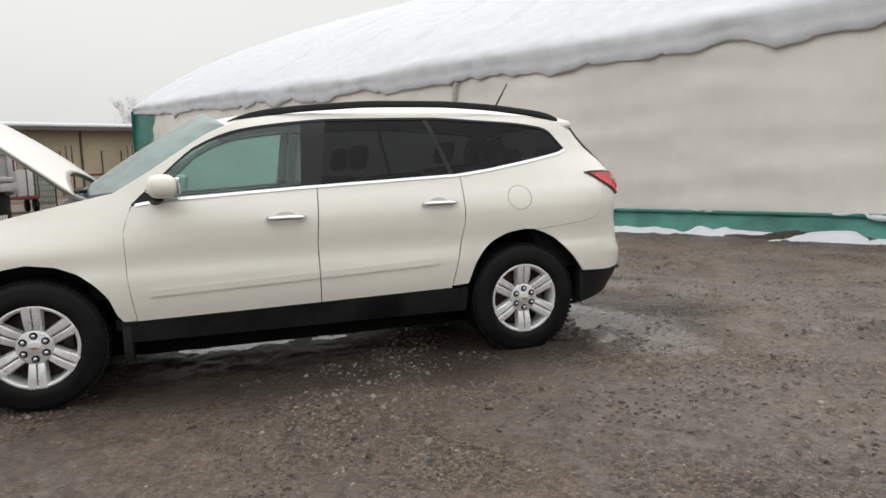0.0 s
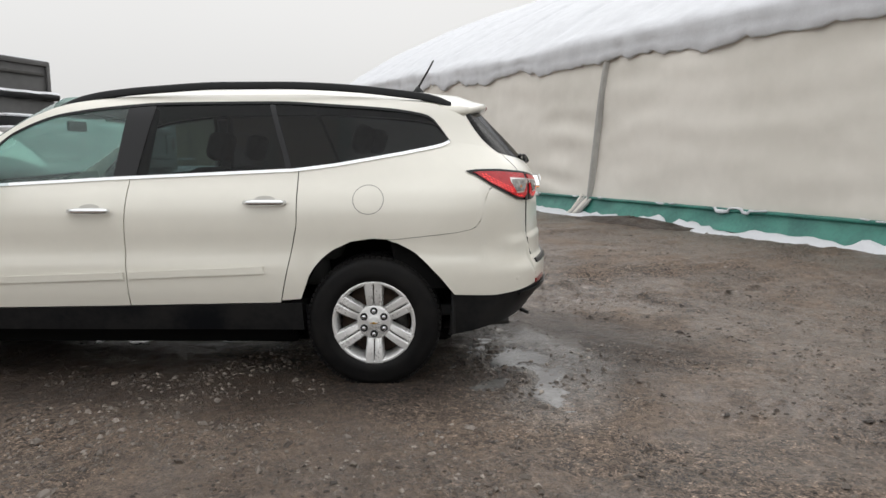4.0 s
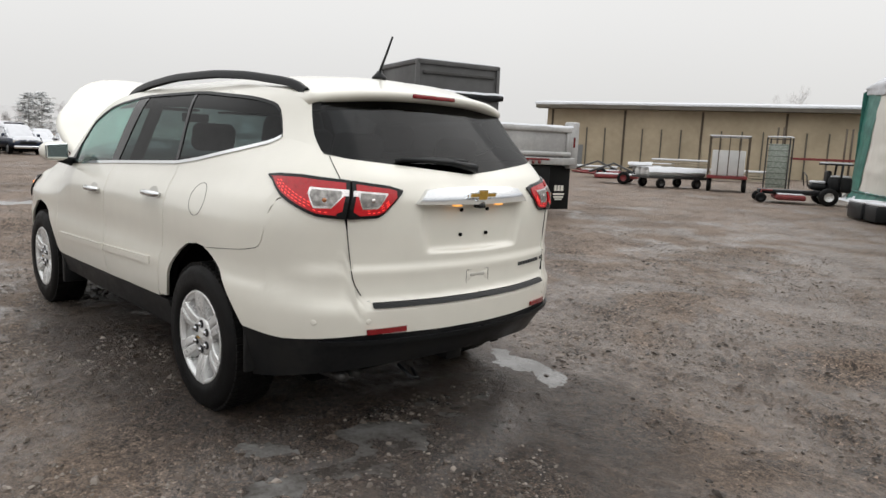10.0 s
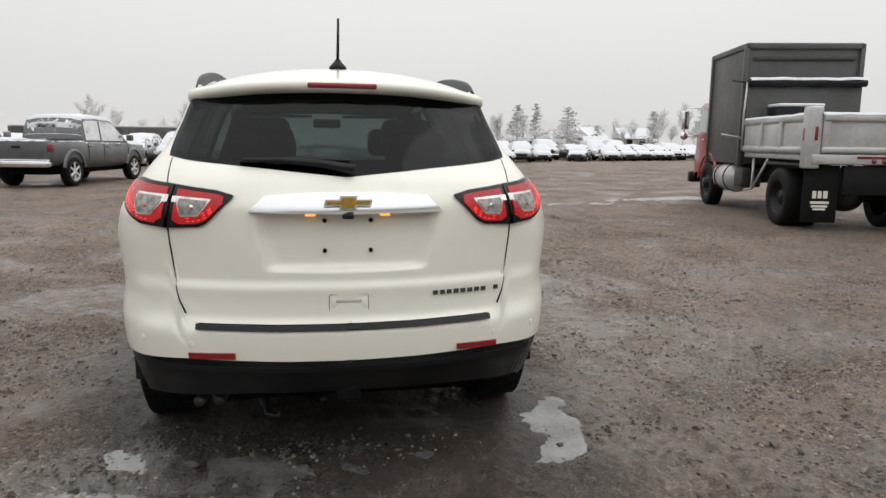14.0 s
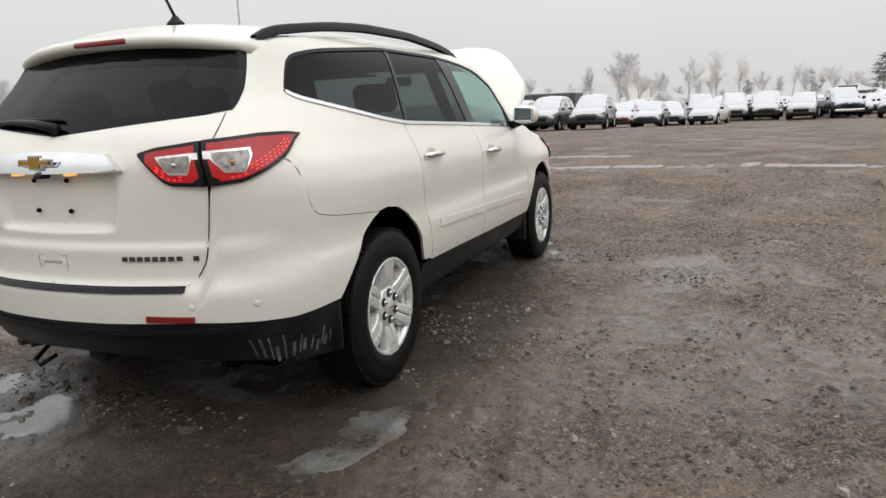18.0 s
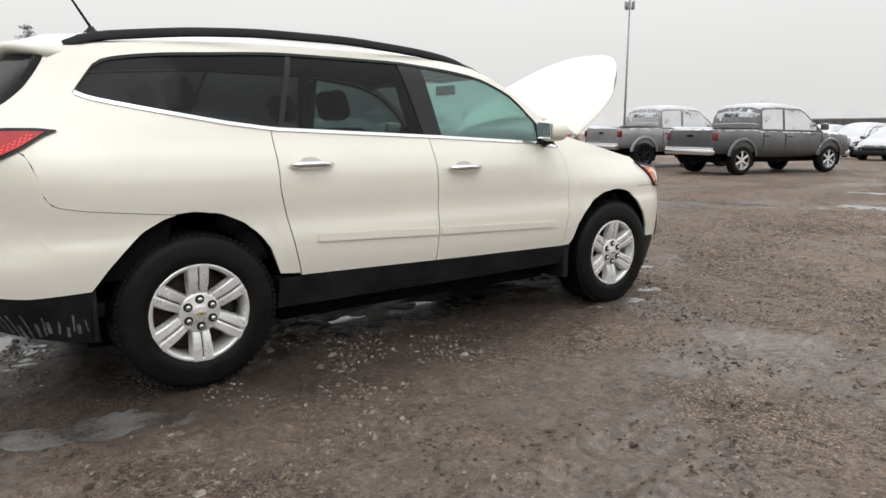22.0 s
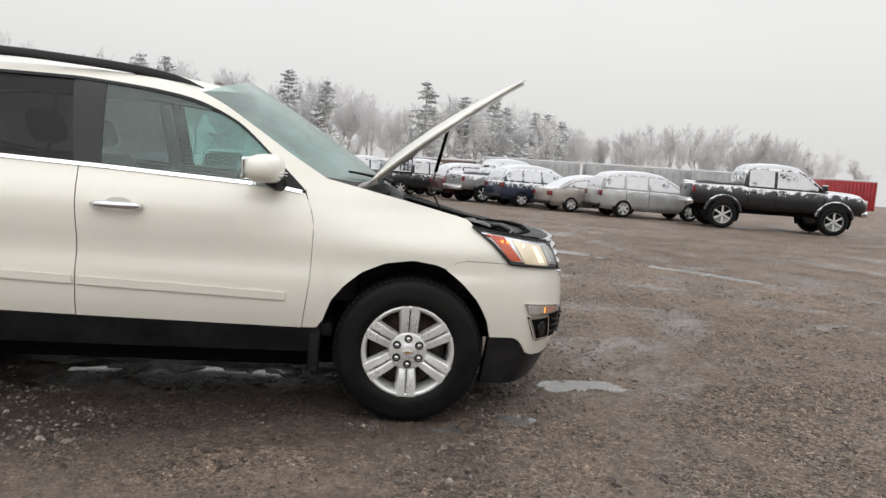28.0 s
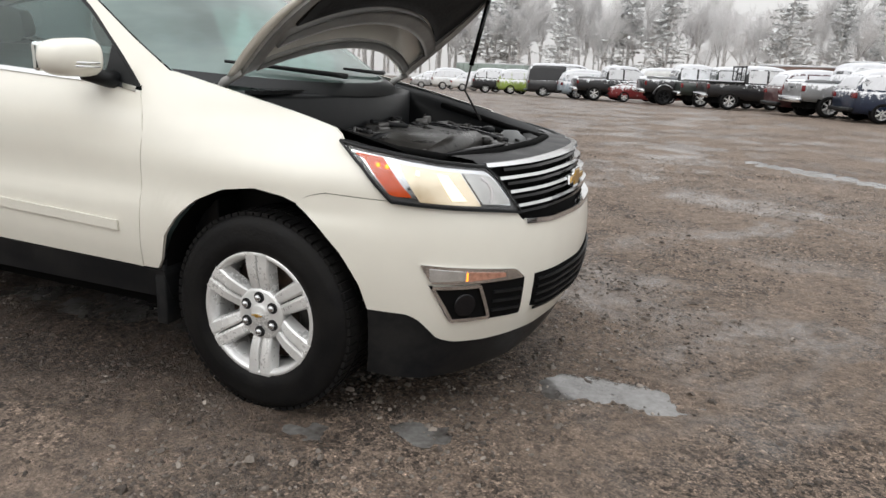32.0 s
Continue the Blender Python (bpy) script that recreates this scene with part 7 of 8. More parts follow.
                rows.append([top_point(xx, q, (thick * e * (1 if abs(q) < wide - .02 else .0) + drift * noise.noise((xx * 2.5 + x, q * 3, y)) * e) + .012 - (.02 if abs(q) >= wide else 0)) for q in [wide * c_ for c_ in (-1, -.97, -.85, -.5, 0, .5, .85, .97, 1)]])
            v, f = grid(rows, flip=True)
            mesh_of(name, v, f, SNOW, ob, label)
        cover("roof_snow", prof[2][0] - .01, prof[-2][0] + .02, snow, .99, "snow on the roof")
        cover("windscreen_snow", prof[-2][0] + .02, prof[-1][0] - .01, .03, .84, "snow-covered windscreen")
        if kind != "van":
            cover("rear_window_snow", prof[0][0] + .01, prof[2][0] - .005, .03, .78, "snow on the rear window", .03)
        hx0, hx1 = xf + .02, .488 * length
        rows = [[(hx0 + (hx1 - hx0) * t, w * q * (.88 - .10 * t ** 3), belt_at(hx0 + (hx1 - hx0) * t) + float(np.interp(abs(q), (0, .45, 1), (.05, .045, .0))) + snow * (.55 if abs(q) < .99 else -.1) * (1 if t < .95 else .2) + .012 * noise.noise((t * 6, q * 4, x))) for q in (-1, -.97, -.6, -.2, .2, .6, .97, 1)] for t in np.linspace(0, 1, 9)]
        v, f = grid(rows, flip=True)
        mesh_of("bonnet_snow", v, f, SNOW, ob, "snow on the bonnet")
    return ob


# by the yard's edge
parked("pickup", "grey", 16.5, 6.9, -12, "dark grey crew-cab pickup dusted with snow, parked on gravel", .05, True, .08, "flares")
parked("pickup", "light_grey", 17.2, 10.9, -12, "lifted silver-grey pickup with black rims, dusted with snow", .05, True, .14, "black_rims")
PAINTS["snowy_black"] = paint("snowy_black", (.012, .012, .014), 0.34)
parked("pickup", "snowy_black", 13.4, 18.5, -12, "lifted black pickup with snow-filled wheels", .08, True, .28, "flares")
# the angled row before the woods
PAINTS["snowy_blue"] = paint("snowy_blue", (.012, .022, .05), 0.26)
ROW = [("suv", "silver", 10.9, 21.4, 2, "silver SUV under patchy snow beside a black pickup", .07, 0), ("sedan", "beige", 9.4, 23.4, 12, "beige saloon car under a cap of snow", .08, 0), ("suv", "snowy_blue", 7.7, 25.2, 16, "dark blue SUV plastered with snow", .09, 0), ("pickup", "light_grey", 6.3, 27.3, 18, "silver pickup under heavy snow", .09, .04),
       ("suv", "maroon", 5.6, 29.2, 20, "dark maroon SUV under a thick cap of snow", .09, 0), ("pickup", "black", 2.7, 33.4, 18, "black flatbed pickup with a headboard, snow-covered", .08, .04), ("pickup", "dark_green", 1.3, 36.2, 20, "dark green pickup with a snow-covered bed", .08, .06), ("pickup", "black", -.6, 36.6, 20, "black pickup with big snowy wheels", .10, .12),
       ("sedan", "red", -3.2, 40.2, 22, "small red car under white snow", .10, 0), ("pickup", "black", -4.9, 39.6, 22, "black pickup with snowy wheels", .08, .04), ("suv", "pale_blue", -6.4, 41.6, 22, "pale blue SUV covered with snow", .10, 0), ("van", "black", -9.2, 44.0, 20, "long black van with snow on its roof", .06, 0), ("suv", "green", -12.6, 47.5, 24, "lime green and white small SUV with snow", .09, 0),
       ("suv", "black", -14.6, 47.6, 24, "black SUV with a snowy roof", .09, 0), ("sedan", "white", -17.6, 50.5, 25, "white car buried in snow", .11, 0), ("suv", "white", -20.6, 53.5, 25, "white SUV buried in snow", .11, 0), ("sedan", "silver", -24.0, 56.5, 25, "silver car buried in snow", .11, 0),
       ("suv", "white", 3.6, 40.0, 20, "white SUV under snow behind pickups", .11, 0), ("van", "white", -2.0, 46.0, 20, "white van under snow behind pickups", .10, 0), ("suv", "silver", -7.0, 49.0, 20, "silver SUV under snow behind a van", .11, 0)]
for key in ("silver", "beige", "light_grey", "grey", "red", "pale_blue", "green", "white"):
    PAINTS["snowy_" + key] = paint("snowy_" + key, {"silver": (.38, .38, .375), "beige": (.32, .29, .26), "light_grey": (.24, .245, .25), "grey": (.085, .088, .09), "red": (.20, .02, .022), "pale_blue": (.34, .40, .45), "green": (.30, .40, .08), "white": (.72, .72, .70)}[key], 0.16)
for kind, colour, x, y, turn, label, snow, lift in ROW:
    if x < 9 and kind != "van" and "snowy_" + colour in PAINTS:
        colour = "snowy_" + colour
    parked(kind, colour, x, y, turn, label, snow, True, lift, "flatbed" if "flatbed" in label else "black_rims" if lift > .09 else "", "angled row of parked cars")
SNOWY_EARTH = material("snowy_earth", (.62, .63, .65), .8, colour2=(.22, .20, .185), scale=.9, bump=.4, bump_scale=3)
HOUSE_WALL = material("pale_siding", (.50, .49, .47), .7, colour2=(.42, .41, .40), scale=1.2)
# far row, noses to the yard
FAR = [("suv", "white", 41.5, 40.5, 20), ("sedan", "red", 46, 43, 5), ("suv", "grey", 33.8, 6.9, 178), ("suv", "dark_green", 33.9, 4.5, 181), ("suv", "silver", 37.5, 7.6, 180), ("sedan", "red", 41, 3.9, 180), ("sedan", "blue", 41, 2.2, 178), ("sedan", "silver", 46.2, 1.5, 188), ("sedan", "white", 45.5, -1.1, 168), ("suv", "light_grey", 52.4, -2.6, 182), ("suv", "black", 52.0, -4.6, 182), ("suv", "silver", 51.0, -7.1, 172), ("pickup", "blue", 52.5, -9.6, 184), ("sedan", "white", 58.5, -11.4, 180),
       ("suv", "black", 49.2, -12.6, 160), ("sedan", "white", 53.0, -15.9, 182), ("suv", "light_grey", 55.0, -18.5, 166), ("sedan", "white", 57.4, -21.2, 168), ("sedan", "dark_green", 57.9, -25.4, 150), ("sedan", "white", 60.1, -29.1, 172), ("sedan", "silver", 61.2, -31.3, 176), ("sedan", "grey", 62.2, -33.5, 176), ("sedan", "white", 63.6, -35.8, 176), ("suv", "white", 64.6, -38.2, 178), ("sedan", "silver", 65.4, -40.6, 178),
       ("suv", "dark_green", 36, 11.9, 178), ("sedan", "grey", 33.5, 9.3, 182), ("suv", "maroon", 37.6, 9.8, 180), ("suv", "white", 38, 14.8, 180), ("suv", "white", 40, 17.6, 178), ("sedan", "light_grey", 41.5, 20.4, 178), ("suv", "silver", 44, 23.2, 178)]
fill = random.Random(4)
for k in range(26):
    FAR.append((fill.choice(("sedan", "suv", "sedan", "suv", "pickup")), fill.choice(("white", "silver", "white", "light_grey", "grey", "black", "white")), 59 + fill.uniform(-1, 1) + .36 * max(0, k - 10), 26 - 2.6 * k, 180 + fill.uniform(-5, 5)))
for k in range(22):
    FAR.append((fill.choice(("sedan", "suv", "sedan", "suv", "pickup")), fill.choice(("white", "silver", "white", "light_grey", "grey", "white")), 68 + fill.uniform(-1, 1) + .2 * max(0, k - 10), 12 - 2.7 * k, 180 + fill.uniform(-5, 5)))
for kind, colour, x, y, turn in FAR:
    parked(kind, colour, x, y, turn, f"{colour.replace('_', ' ')} {'SUV' if kind == 'suv' else 'saloon car' if kind == 'sedan' else kind} under snow in a long row", .10, group="far row of parked cars")

# behind the far row: a small tractor with an open cab, and a snowed-over heap
tractor = thing("tractor", "small dark tractor with an open roll cage behind snowy cars", "tractor", Matrix.Translation((57.2, -10.6, far_fall(57.2, -10.6))) @ Matrix.Rotation(radians(172), 4, "Z"))
box("bonnet", (.3, -.4, .7), (1.7, .4, 1.32), PAINTS["grey"], tractor, .08)
box("chassis", (-.9, -.35, .5), (1.6, .35, .75), BLACK, tractor, .05)
box("cab_floor", (-.9, -.55, .75), (.3, .55, 1.0), BLACK, tractor, .05)
for y in (-.56, .56):
    for x, lean in ((-.85, 0), (.2, .12)):
        tube_part("cage_post", [(x, y, .95), (x - lean, y, 2.12)], .045, BLACK, tractor, 6)
cage = box("cage_roof", (-.98, -.66, 2.12), (.22, .66, 2.20), BLACK, tractor, .03)
box("roof_snow", (-.96, -.64, 2.20), (.20, .64, 2.25), SNOW, cage, .02)
for x, r, y in ((-.5, .62, .72), (-.5, .62, -.72), (1.25, .42, .6), (1.25, .42, -.6)):
    bm = bmesh.new()
    lathe(bm, [(r * .5, -.13), (r * .92, -.15), (r, -.10), (r, .10), (r * .92, .15), (r * .5, .13), (.001, .08)], 20, "y", (x, y, r))
    part("tractor_tyre", bm, BLACK, tractor)
rows = []
for k in range(25):
    q = k / 24
    tall = 2.5 * math.sin(math.pi * q) ** .7 * (1 + .22 * noise.noise((q * 7, 2, 0)))
    rows.append([(66 + 1.9 * c + .2 * noise.noise((q * 9, c * 3, 4)), -1 + 8 * q, far_fall(66, 3) - .1 + tall * max(0.0, 1 - abs(c) ** 1.7) * (1 + .2 * noise.noise((q * 12, c * 4, 1)))) for c in [-1 + j / 5 for j in range(11)]])
v, f = grid(rows, flip=True)
tagged(mesh_of("earth_heap", v, f, SNOWY_EARTH), "long heap of dark earth under patchy snow", "heap")
# two small houses with snowy roofs before the wood
for x, y, long_, turn in ((110.5, -47.8, 3.6, 20), (112, -57.0, 5.0, -12)):
    home = thing("house", "small pale house with a snow-covered roof before misty woods", "house", Matrix.Translation((x, y, 0)) @ Matrix.Rotation(radians(turn), 4, "Z"), "far houses")
    box("wall", (-3, -long_ / 2, -.1), (3, long_ / 2, 2.3), HOUSE_WALL, home, .02)
    v = [(-3.5, -long_ / 2 - .4, 2.2), (-3.5, long_ / 2 + .4, 2.2), (0, long_ / 2 + .4, 4.1), (0, -long_ / 2 - .4, 4.1), (3.5, long_ / 2 + .4, 2.2), (3.5, -long_ / 2 - .4, 2.2)]
    mesh_of("roof", v, [(0, 3, 2, 1), (3, 5, 4, 2), (0, 5, 3), (1, 2, 4), (0, 1, 4, 5)], SNOW, home, smooth=False)
    for k in (-.25, .2):
        box("window", (-3.04, k * long_ - .5, 1.0), (-2.98, k * long_ + .5, 2.0), BLACK, home, .01)

# ---- dump truck ----
TRUCK_RED = paint("truck_red", (.33, .022, .022))
BOX_GREY = material("dark_grey_box", (.075, .074, .072), .5, colour2=(.055, .054, .053), scale=.8, rough_spread=.1)
BED_GREY = material("silver_bed_paint", (.50, .50, .49), .4, .25, colour2=(.36, .355, .35), scale=1.6, rough_spread=.12)
truck = thing("dump_truck", "red dump truck with a tall dark box and silver bed", "truck", Matrix.Translation((5.45, -9.16, 0)) @ Matrix.Rotation(radians(-15), 4, "Z"))
# +x ahead, +y left; origin under the rear axle
for y in (.43, -.43):
    box("frame_rail", (-1.0, y - .05, .78), (5.3, y + .05, 1.0), STEEL, truck, .01)
bed = box("bed_floor", (-1.02, -1.08, 1.17), (2.0, 1.08, 1.27), BED_GREY, truck, .02)
for side in (1, -1):
    y0, y1 = sorted((side * 1.02, side * 1.12))
    box("bed_side", (-.9, y0, 1.27), (1.95, y1, 1.80), BED_GREY, bed, .015)
    tube_part("bed_rail", [(-.95, side * 1.08, 1.86), (1.95, side * 1.08, 1.86)], .075, BED_GREY, bed, 10)
    tube_part("bed_rail", [(-.95, side * 1.12, 1.34), (1.95, side * 1.12, 1.34)], .06, BED_GREY, bed, 8)
    for x in (.05, .95):
        box("bed_rib", (x, min(side * 1.1, side * 1.17), 1.28), (x + .1, max(side * 1.1, side * 1.17), 1.82), BED_GREY, bed, .01)
    post = box("bed_post", (-1.12, min(side * .98, side * 1.2), 1.05), (-.86, max(side * .98, side * 1.2), 2.04), BED_GREY, bed, .03)
    box("post_reflector", (-1.13, min(side * 1.05, side * 1.1), 1.5), (-1.118, max(side * 1.05, side * 1.1), 1.72), TAIL_RED, post, .004)
    box("side_reflector", (-.98, min(side * 1.2, side * 1.206), 1.5), (-.93, max(side * 1.2, side * 1.206), 1.7), TAIL_RED, post, .002)
    rows = [[(x, side * 1.08 + dy, 1.925 + dz + .012 * noise.noise((x * 4, dy * 9, side))) for dy, dz in ((-.07, -.02), (-.04, .02), (.04, .02), (.07, -.02))] for x in np.linspace(-.9, 1.95, 14)]
    v, f = grid(rows, flip=True)
    mesh_of("rail_snow", v, f, SNOW, bed)
gate = box("tailgate", (-1.10, -.98, 1.34), (-1.03, .98, 1.86), BED_GREY, truck, .01)
for z0, z1 in ((1.30, 1.40), (1.80, 1.92)):
    box("gate_bar", (-1.16, -.98, z0), (-1.02, .98, z1), BED_GREY, gate, .03)
for y in (-.98, .86):
    box("gate_stile", (-1.14, y, 1.36), (-1.06, y + .12, 1.84), BED_GREY, gate, .02)
rows = [[(-1.09 + dx, y, 1.93 + dz + .015 * noise.noise((y * 4, dx * 9, 1))) for dx, dz in ((-.07, -.02), (-.04, .02), (.04, .02), (.07, -.02))] for y in np.linspace(-1.0, 1.0, 16)]
v, f = grid(rows)
mesh_of("gate_snow", v, f, SNOW, gate)
sill_ = box("rear_sill", (-1.14, -1.12, 1.12), (-1.0, 1.12, 1.28), BED_GREY, truck, .02)
box("lamp_bar", (-1.155, -.42, 1.215), (-1.135, .42, 1.255), TAIL_RED, sill_, .004)
for y in (-.16, 0, .16):
    bm = bmesh.new()
    lathe(bm, [(.038, 0), (.038, -.02), (.0005, -.024)], 12, "x", (-1.145, y, 1.175))
    part("marker_lamp", bm, TAIL_RED, sill_)
box("snow_load", (-.85, -.98, 1.28), (1.9, .98, 1.5), SNOW, truck, .06)
# the box behind the cab
cargo = box("cargo_box", (2.15, -1.13, 1.02), (4.28, 1.13, 3.42), BOX_GREY, truck, .015)
for y in (1.13, -1.13):
    for x in (2.13, 4.24):
        box("corner_post", (x - .03, y - .045, 1.0), (x + .07, y + .045, 3.44), BOX_GREY, cargo, .01)
for x0, x1, y0, y1 in ((2.10, 2.18, -1.15, 1.15), (4.24, 4.32, -1.15, 1.15), (2.15, 4.28, 1.10, 1.165), (2.15, 4.28, -1.165, -1.10)):
    box("top_rail", (x0, y0, 3.34), (x1, y1, 3.45), BOX_GREY, cargo, .01)
box("door_frame", (2.10, -1.0, 3.12), (2.14, 1.0, 3.20), STEEL, cargo, .01)
box("roof_snow", (2.12, -1.13, 3.44), (4.3, 1.13, 3.475), SNOW, cargo, .015)
box("cab_guard", (1.98, -1.10, 1.3), (2.06, 1.10, 2.58), BOX_GREY, truck, .01)
tube_part("tarp_roll", [(1.93, y, 2.66 + .012 * math.sin(y * 9)) for y in np.linspace(-1.15, 1.15, 14)], .085, BLACK, truck, 10)
rows = [[(1.93 + dx, y, 2.735 + dz + .02 * noise.noise((y * 3, dx * 8, 4))) for dx, dz in ((-.08, -.03), (-.04, .025), (.04, .025), (.09, -.02))] for y in np.linspace(-1.15, 1.1, 18)]
v, f = grid(rows)
mesh_of("tarp_snow", v, f, SNOW, truck)
tube_part("tarp_arm", [(1.93, 1.15, 2.66), (1.95, 1.45, 2.70)], .02, STEEL, truck, 6)
tube_part("tarp_arm", [(1.90, 1.16, 2.66), (1.86, 1.2, 2.0), (1.9, 1.18, 1.3)], .02, BED_GREY, truck, 6)
tube_part("crank_arm", [(1.9, 1.18, 1.55), (1.85, 1.62, 1.62)], .022, BED_GREY, truck, 6)
box("tool_bin", (1.3, -.1, 1.28), (1.9, .72, 2.16), BLACK, truck, .03)
box("bin_snow", (1.28, -.12, 2.16), (1.9, .74, 2.22), SNOW, truck, .03)
# cab
rows = []
for x, w, zb, zt in ((4.36, 1.05, .85, 2.45), (4.40, 1.10, .80, 2.50), (4.9, 1.12, .75, 2.52), (5.25, 1.12, .70, 2.46), (5.38, 1.10, .62, 1.75), (5.62, 1.05, .60, 1.62), (5.68, 1.0, .62, 1.55)):
    rows.append([(x, y * w, z) for y, z in ((1, zb), (1.0, zb + .5 * (zt - zb)), (.94, zb + .8 * (zt - zb)), (.86, zt - .06), (.6, zt), (0, zt + .03), (-.6, zt), (-.86, zt - .06), (-.94, zb + .8 * (zt - zb)), (-1, zb + .5 * (zt - zb)), (-1, zb))])
v, f = grid(rows)
n_pts = len(rows[0])
f += [tuple(range(n_pts)), tuple(len(v) - n_pts + k for k in range(n_pts - 1, -1, -1))]
cab = mesh_of("cab", v, f, TRUCK_RED, truck, "red cab")
for side in (1, -1):
    q = [(4.55, side * 1.105, 1.70), (5.22, side * 1.115, 1.68), (5.18, side * 1.06, 2.26), (4.58, side * 1.06, 2.30)]
    mesh_of("cab_window", q, [(0, 1, 2, 3) if side < 0 else (3, 2, 1, 0)], material("pale_cab_glass", (.30, .36, .34), .08, coat=.4) if side > 0 else bpy.data.materials["pale_cab_glass"], cab, smooth=False)
    mir = tube_part("mirror_bracket", [(5.2, side * 1.1, 2.3), (5.35, side * 1.42, 2.32), (5.35, side * 1.42, 1.62), (5.2, side * 1.1, 1.62)], .018, CHROME, cab, 6)
    box("mirror_head", (5.30, min(side * 1.32, side * 1.5), 1.78), (5.37, max(side * 1.32, side * 1.5), 2.24), CHROME, mir, .02)
    bm = bmesh.new()
    bmesh.ops.create_uvsphere(bm, u_segments=12, v_segments=8, radius=.10, matrix=Matrix.Translation((5.34, side * 1.42, 1.62)) @ Matrix.Diagonal((.4, 1, 1, 1)))
    part("round_mirror", bm, CHROME, mir)
    rows = [[(4.24 + (.62 + d) * math.cos(radians(a)), side * y, .55 + (.62 + d) * math.sin(radians(a))) for y, d in ((.78, 0), (1.13, 0), (1.15, .05), (1.10, .09))] for a in range(5, 176, 10)]
    v, f = grid(rows, flip=side < 0)
    mesh_of("front_wing", v, f, TRUCK_RED, cab)
    box("seam", (4.47, min(side * 1.1, side * 1.118), .95), (4.485, max(side * 1.1, side * 1.118), 2.3), GAP, cab, .0)
    box("cab_handle", (4.62, min(side * 1.11, side * 1.15), 1.5), (4.72, max(side * 1.11, side * 1.15), 1.54), CHROME, cab, .01)
box("front_bumper", (5.6, -1.15, .45), (5.8, 1.15, .72), BLACK, truck, .04)
bm = bmesh.new()
lathe(bm, [(.09, 2.5), (.09, 2.62), (.05, 2.66), (.0005, 2.67)], 12, "z", (4.75, .35, 0))
part("roof_beacon", bm, CHROME, cab)
tube_part("fuel_tank", [(2.6, .92, .72), (3.5, .92, .72)], .30, BED_GREY, truck, 20)
for x in (2.75, 3.35):
    tube_part("tank_strap", [(x, .92 + .31 * math.cos(a), .72 + .31 * math.sin(a)) for a in np.linspace(0, 6.28, 22)], .016, STEEL, truck, 5)
box("battery_box", (2.0, .7, .55), (2.45, 1.1, .95), STEEL, truck, .03)
box("tank_step", (3.6, .6, .5), (3.95, 1.12, .95), STEEL, truck, .03)
tube_part("bed_stay", [(1.6, 1.02, 1.25), (1.5, 1.06, .55), (1.9, 1.06, .5)], .03, BED_GREY, truck, 6)
tube_part("bed_stay", [(1.5, 1.06, .55), (.8, 1.06, 1.15)], .025, BED_GREY, truck, 6)


def truck_wheel(x, y, wide, dish):
    hub = new("wheel")
    hub.parent, hub.location = truck, (x, y, .51)
    if y < 0:
        hub.rotation_euler = (0, 0, math.pi)
    bm = bmesh.new()
    lathe(bm, [(.29, wide), (.31, wide + .01), (.42, wide + .015), (.485, wide), (.51, wide - .05), (.51, -wide), (.45, -wide - .01), (.3, -wide)], 40, "y", close=False)
    part("tyre", bm, RUBBER, hub)
    bm = bmesh.new()
    lathe(bm, [(.30, wide), (.28, wide - .02), (.26, wide - dish), (.14, wide - dish), (.12, wide - dish + .10), (.0005, wide - dish + .11)], 30, "y", close=False)
    rim = part("rim", bm, BLACK, hub)
    bm = bmesh.new()
    for k in range(8):
        a = 2 * math.pi * k / 8
        lathe(bm, [(.018, wide - dish), (.018, wide - dish + .03), (.0005, wide - dish + .035)], 6, "y", (.2 * math.cos(a), 0, .2 * math.sin(a)))
    part("wheel_nuts", bm, STEEL, rim, smooth=False)


for y in (1.0, -1.0):
    truck_wheel(4.24, y, .13, .04)
    truck_wheel(0, y * .88, .29, .16)
    box("rear_fender", (-.75, min(y * .62, y * 1.12), 1.06), (.75, max(y * .62, y * 1.12), 1.12), BLACK, truck, .02)
    flap = box("mud_flap", (-.96, min(y * .58, y * 1.14), .16), (-.94, max(y * .58, y * 1.14), 1.10), RUBBER, truck, .004, "black mud flap with white lettering bars")
    for r, (z, h, ws) in enumerate(((.56, .12, (.07, .06, .06)), (.47, .04, (.30,)), (.41, .035, (.26,)), (.365, .03, (.20,)))):
        x0 = -sum(ws) / 2 - .012 * (len(ws) - 1)
        for q in ws:
            box("lettering_bar", (-.968, y * .86 + x0, z), (-.9605, y * .86 + x0 + q, z + h), WHITE, flap, .0)
            x0 += q + .025
bm = bmesh.new()
bmesh.ops.create_uvsphere(bm, u_segments=16, v_segments=10, radius=.26, matrix=Matrix.Translation((0, 0, .52)) @ Matrix.Diagonal((1, 1.2, 1, 1)))
part("axle_casing", bm, STEEL, truck)
tube_part("axle", [(0, -.7, .52), (0, .7, .52)], .09, STEEL, truck, 10)
box("hitch_plate", (-1.02, -.55, .62), (-.9, .55, 1.1), BLACK, truck, .02)

# ---- things standing before the shed and far machines ----
TIMBER = material("pale_boards", (.42, .36, .27), .8, spread=.35, scale=2)
# yellow greyed in the paint to carry the haze over the far loaders
HAZY_YELLOW = paint("hazy_machine_yellow", (.36, .30, .17))
RED_STEEL = material("red_painted_steel", (.22, .03, .03), .6, spread=.4, scale=4)
WHITE_STACK = material("white_wrapped_goods", (.70, .70, .69), .5, spread=.15, scale=2)


def at(x, y, turn=0):
    return Matrix.Translation((x, y, 0)) @ Matrix.Rotation(radians(turn), 4, "Z")


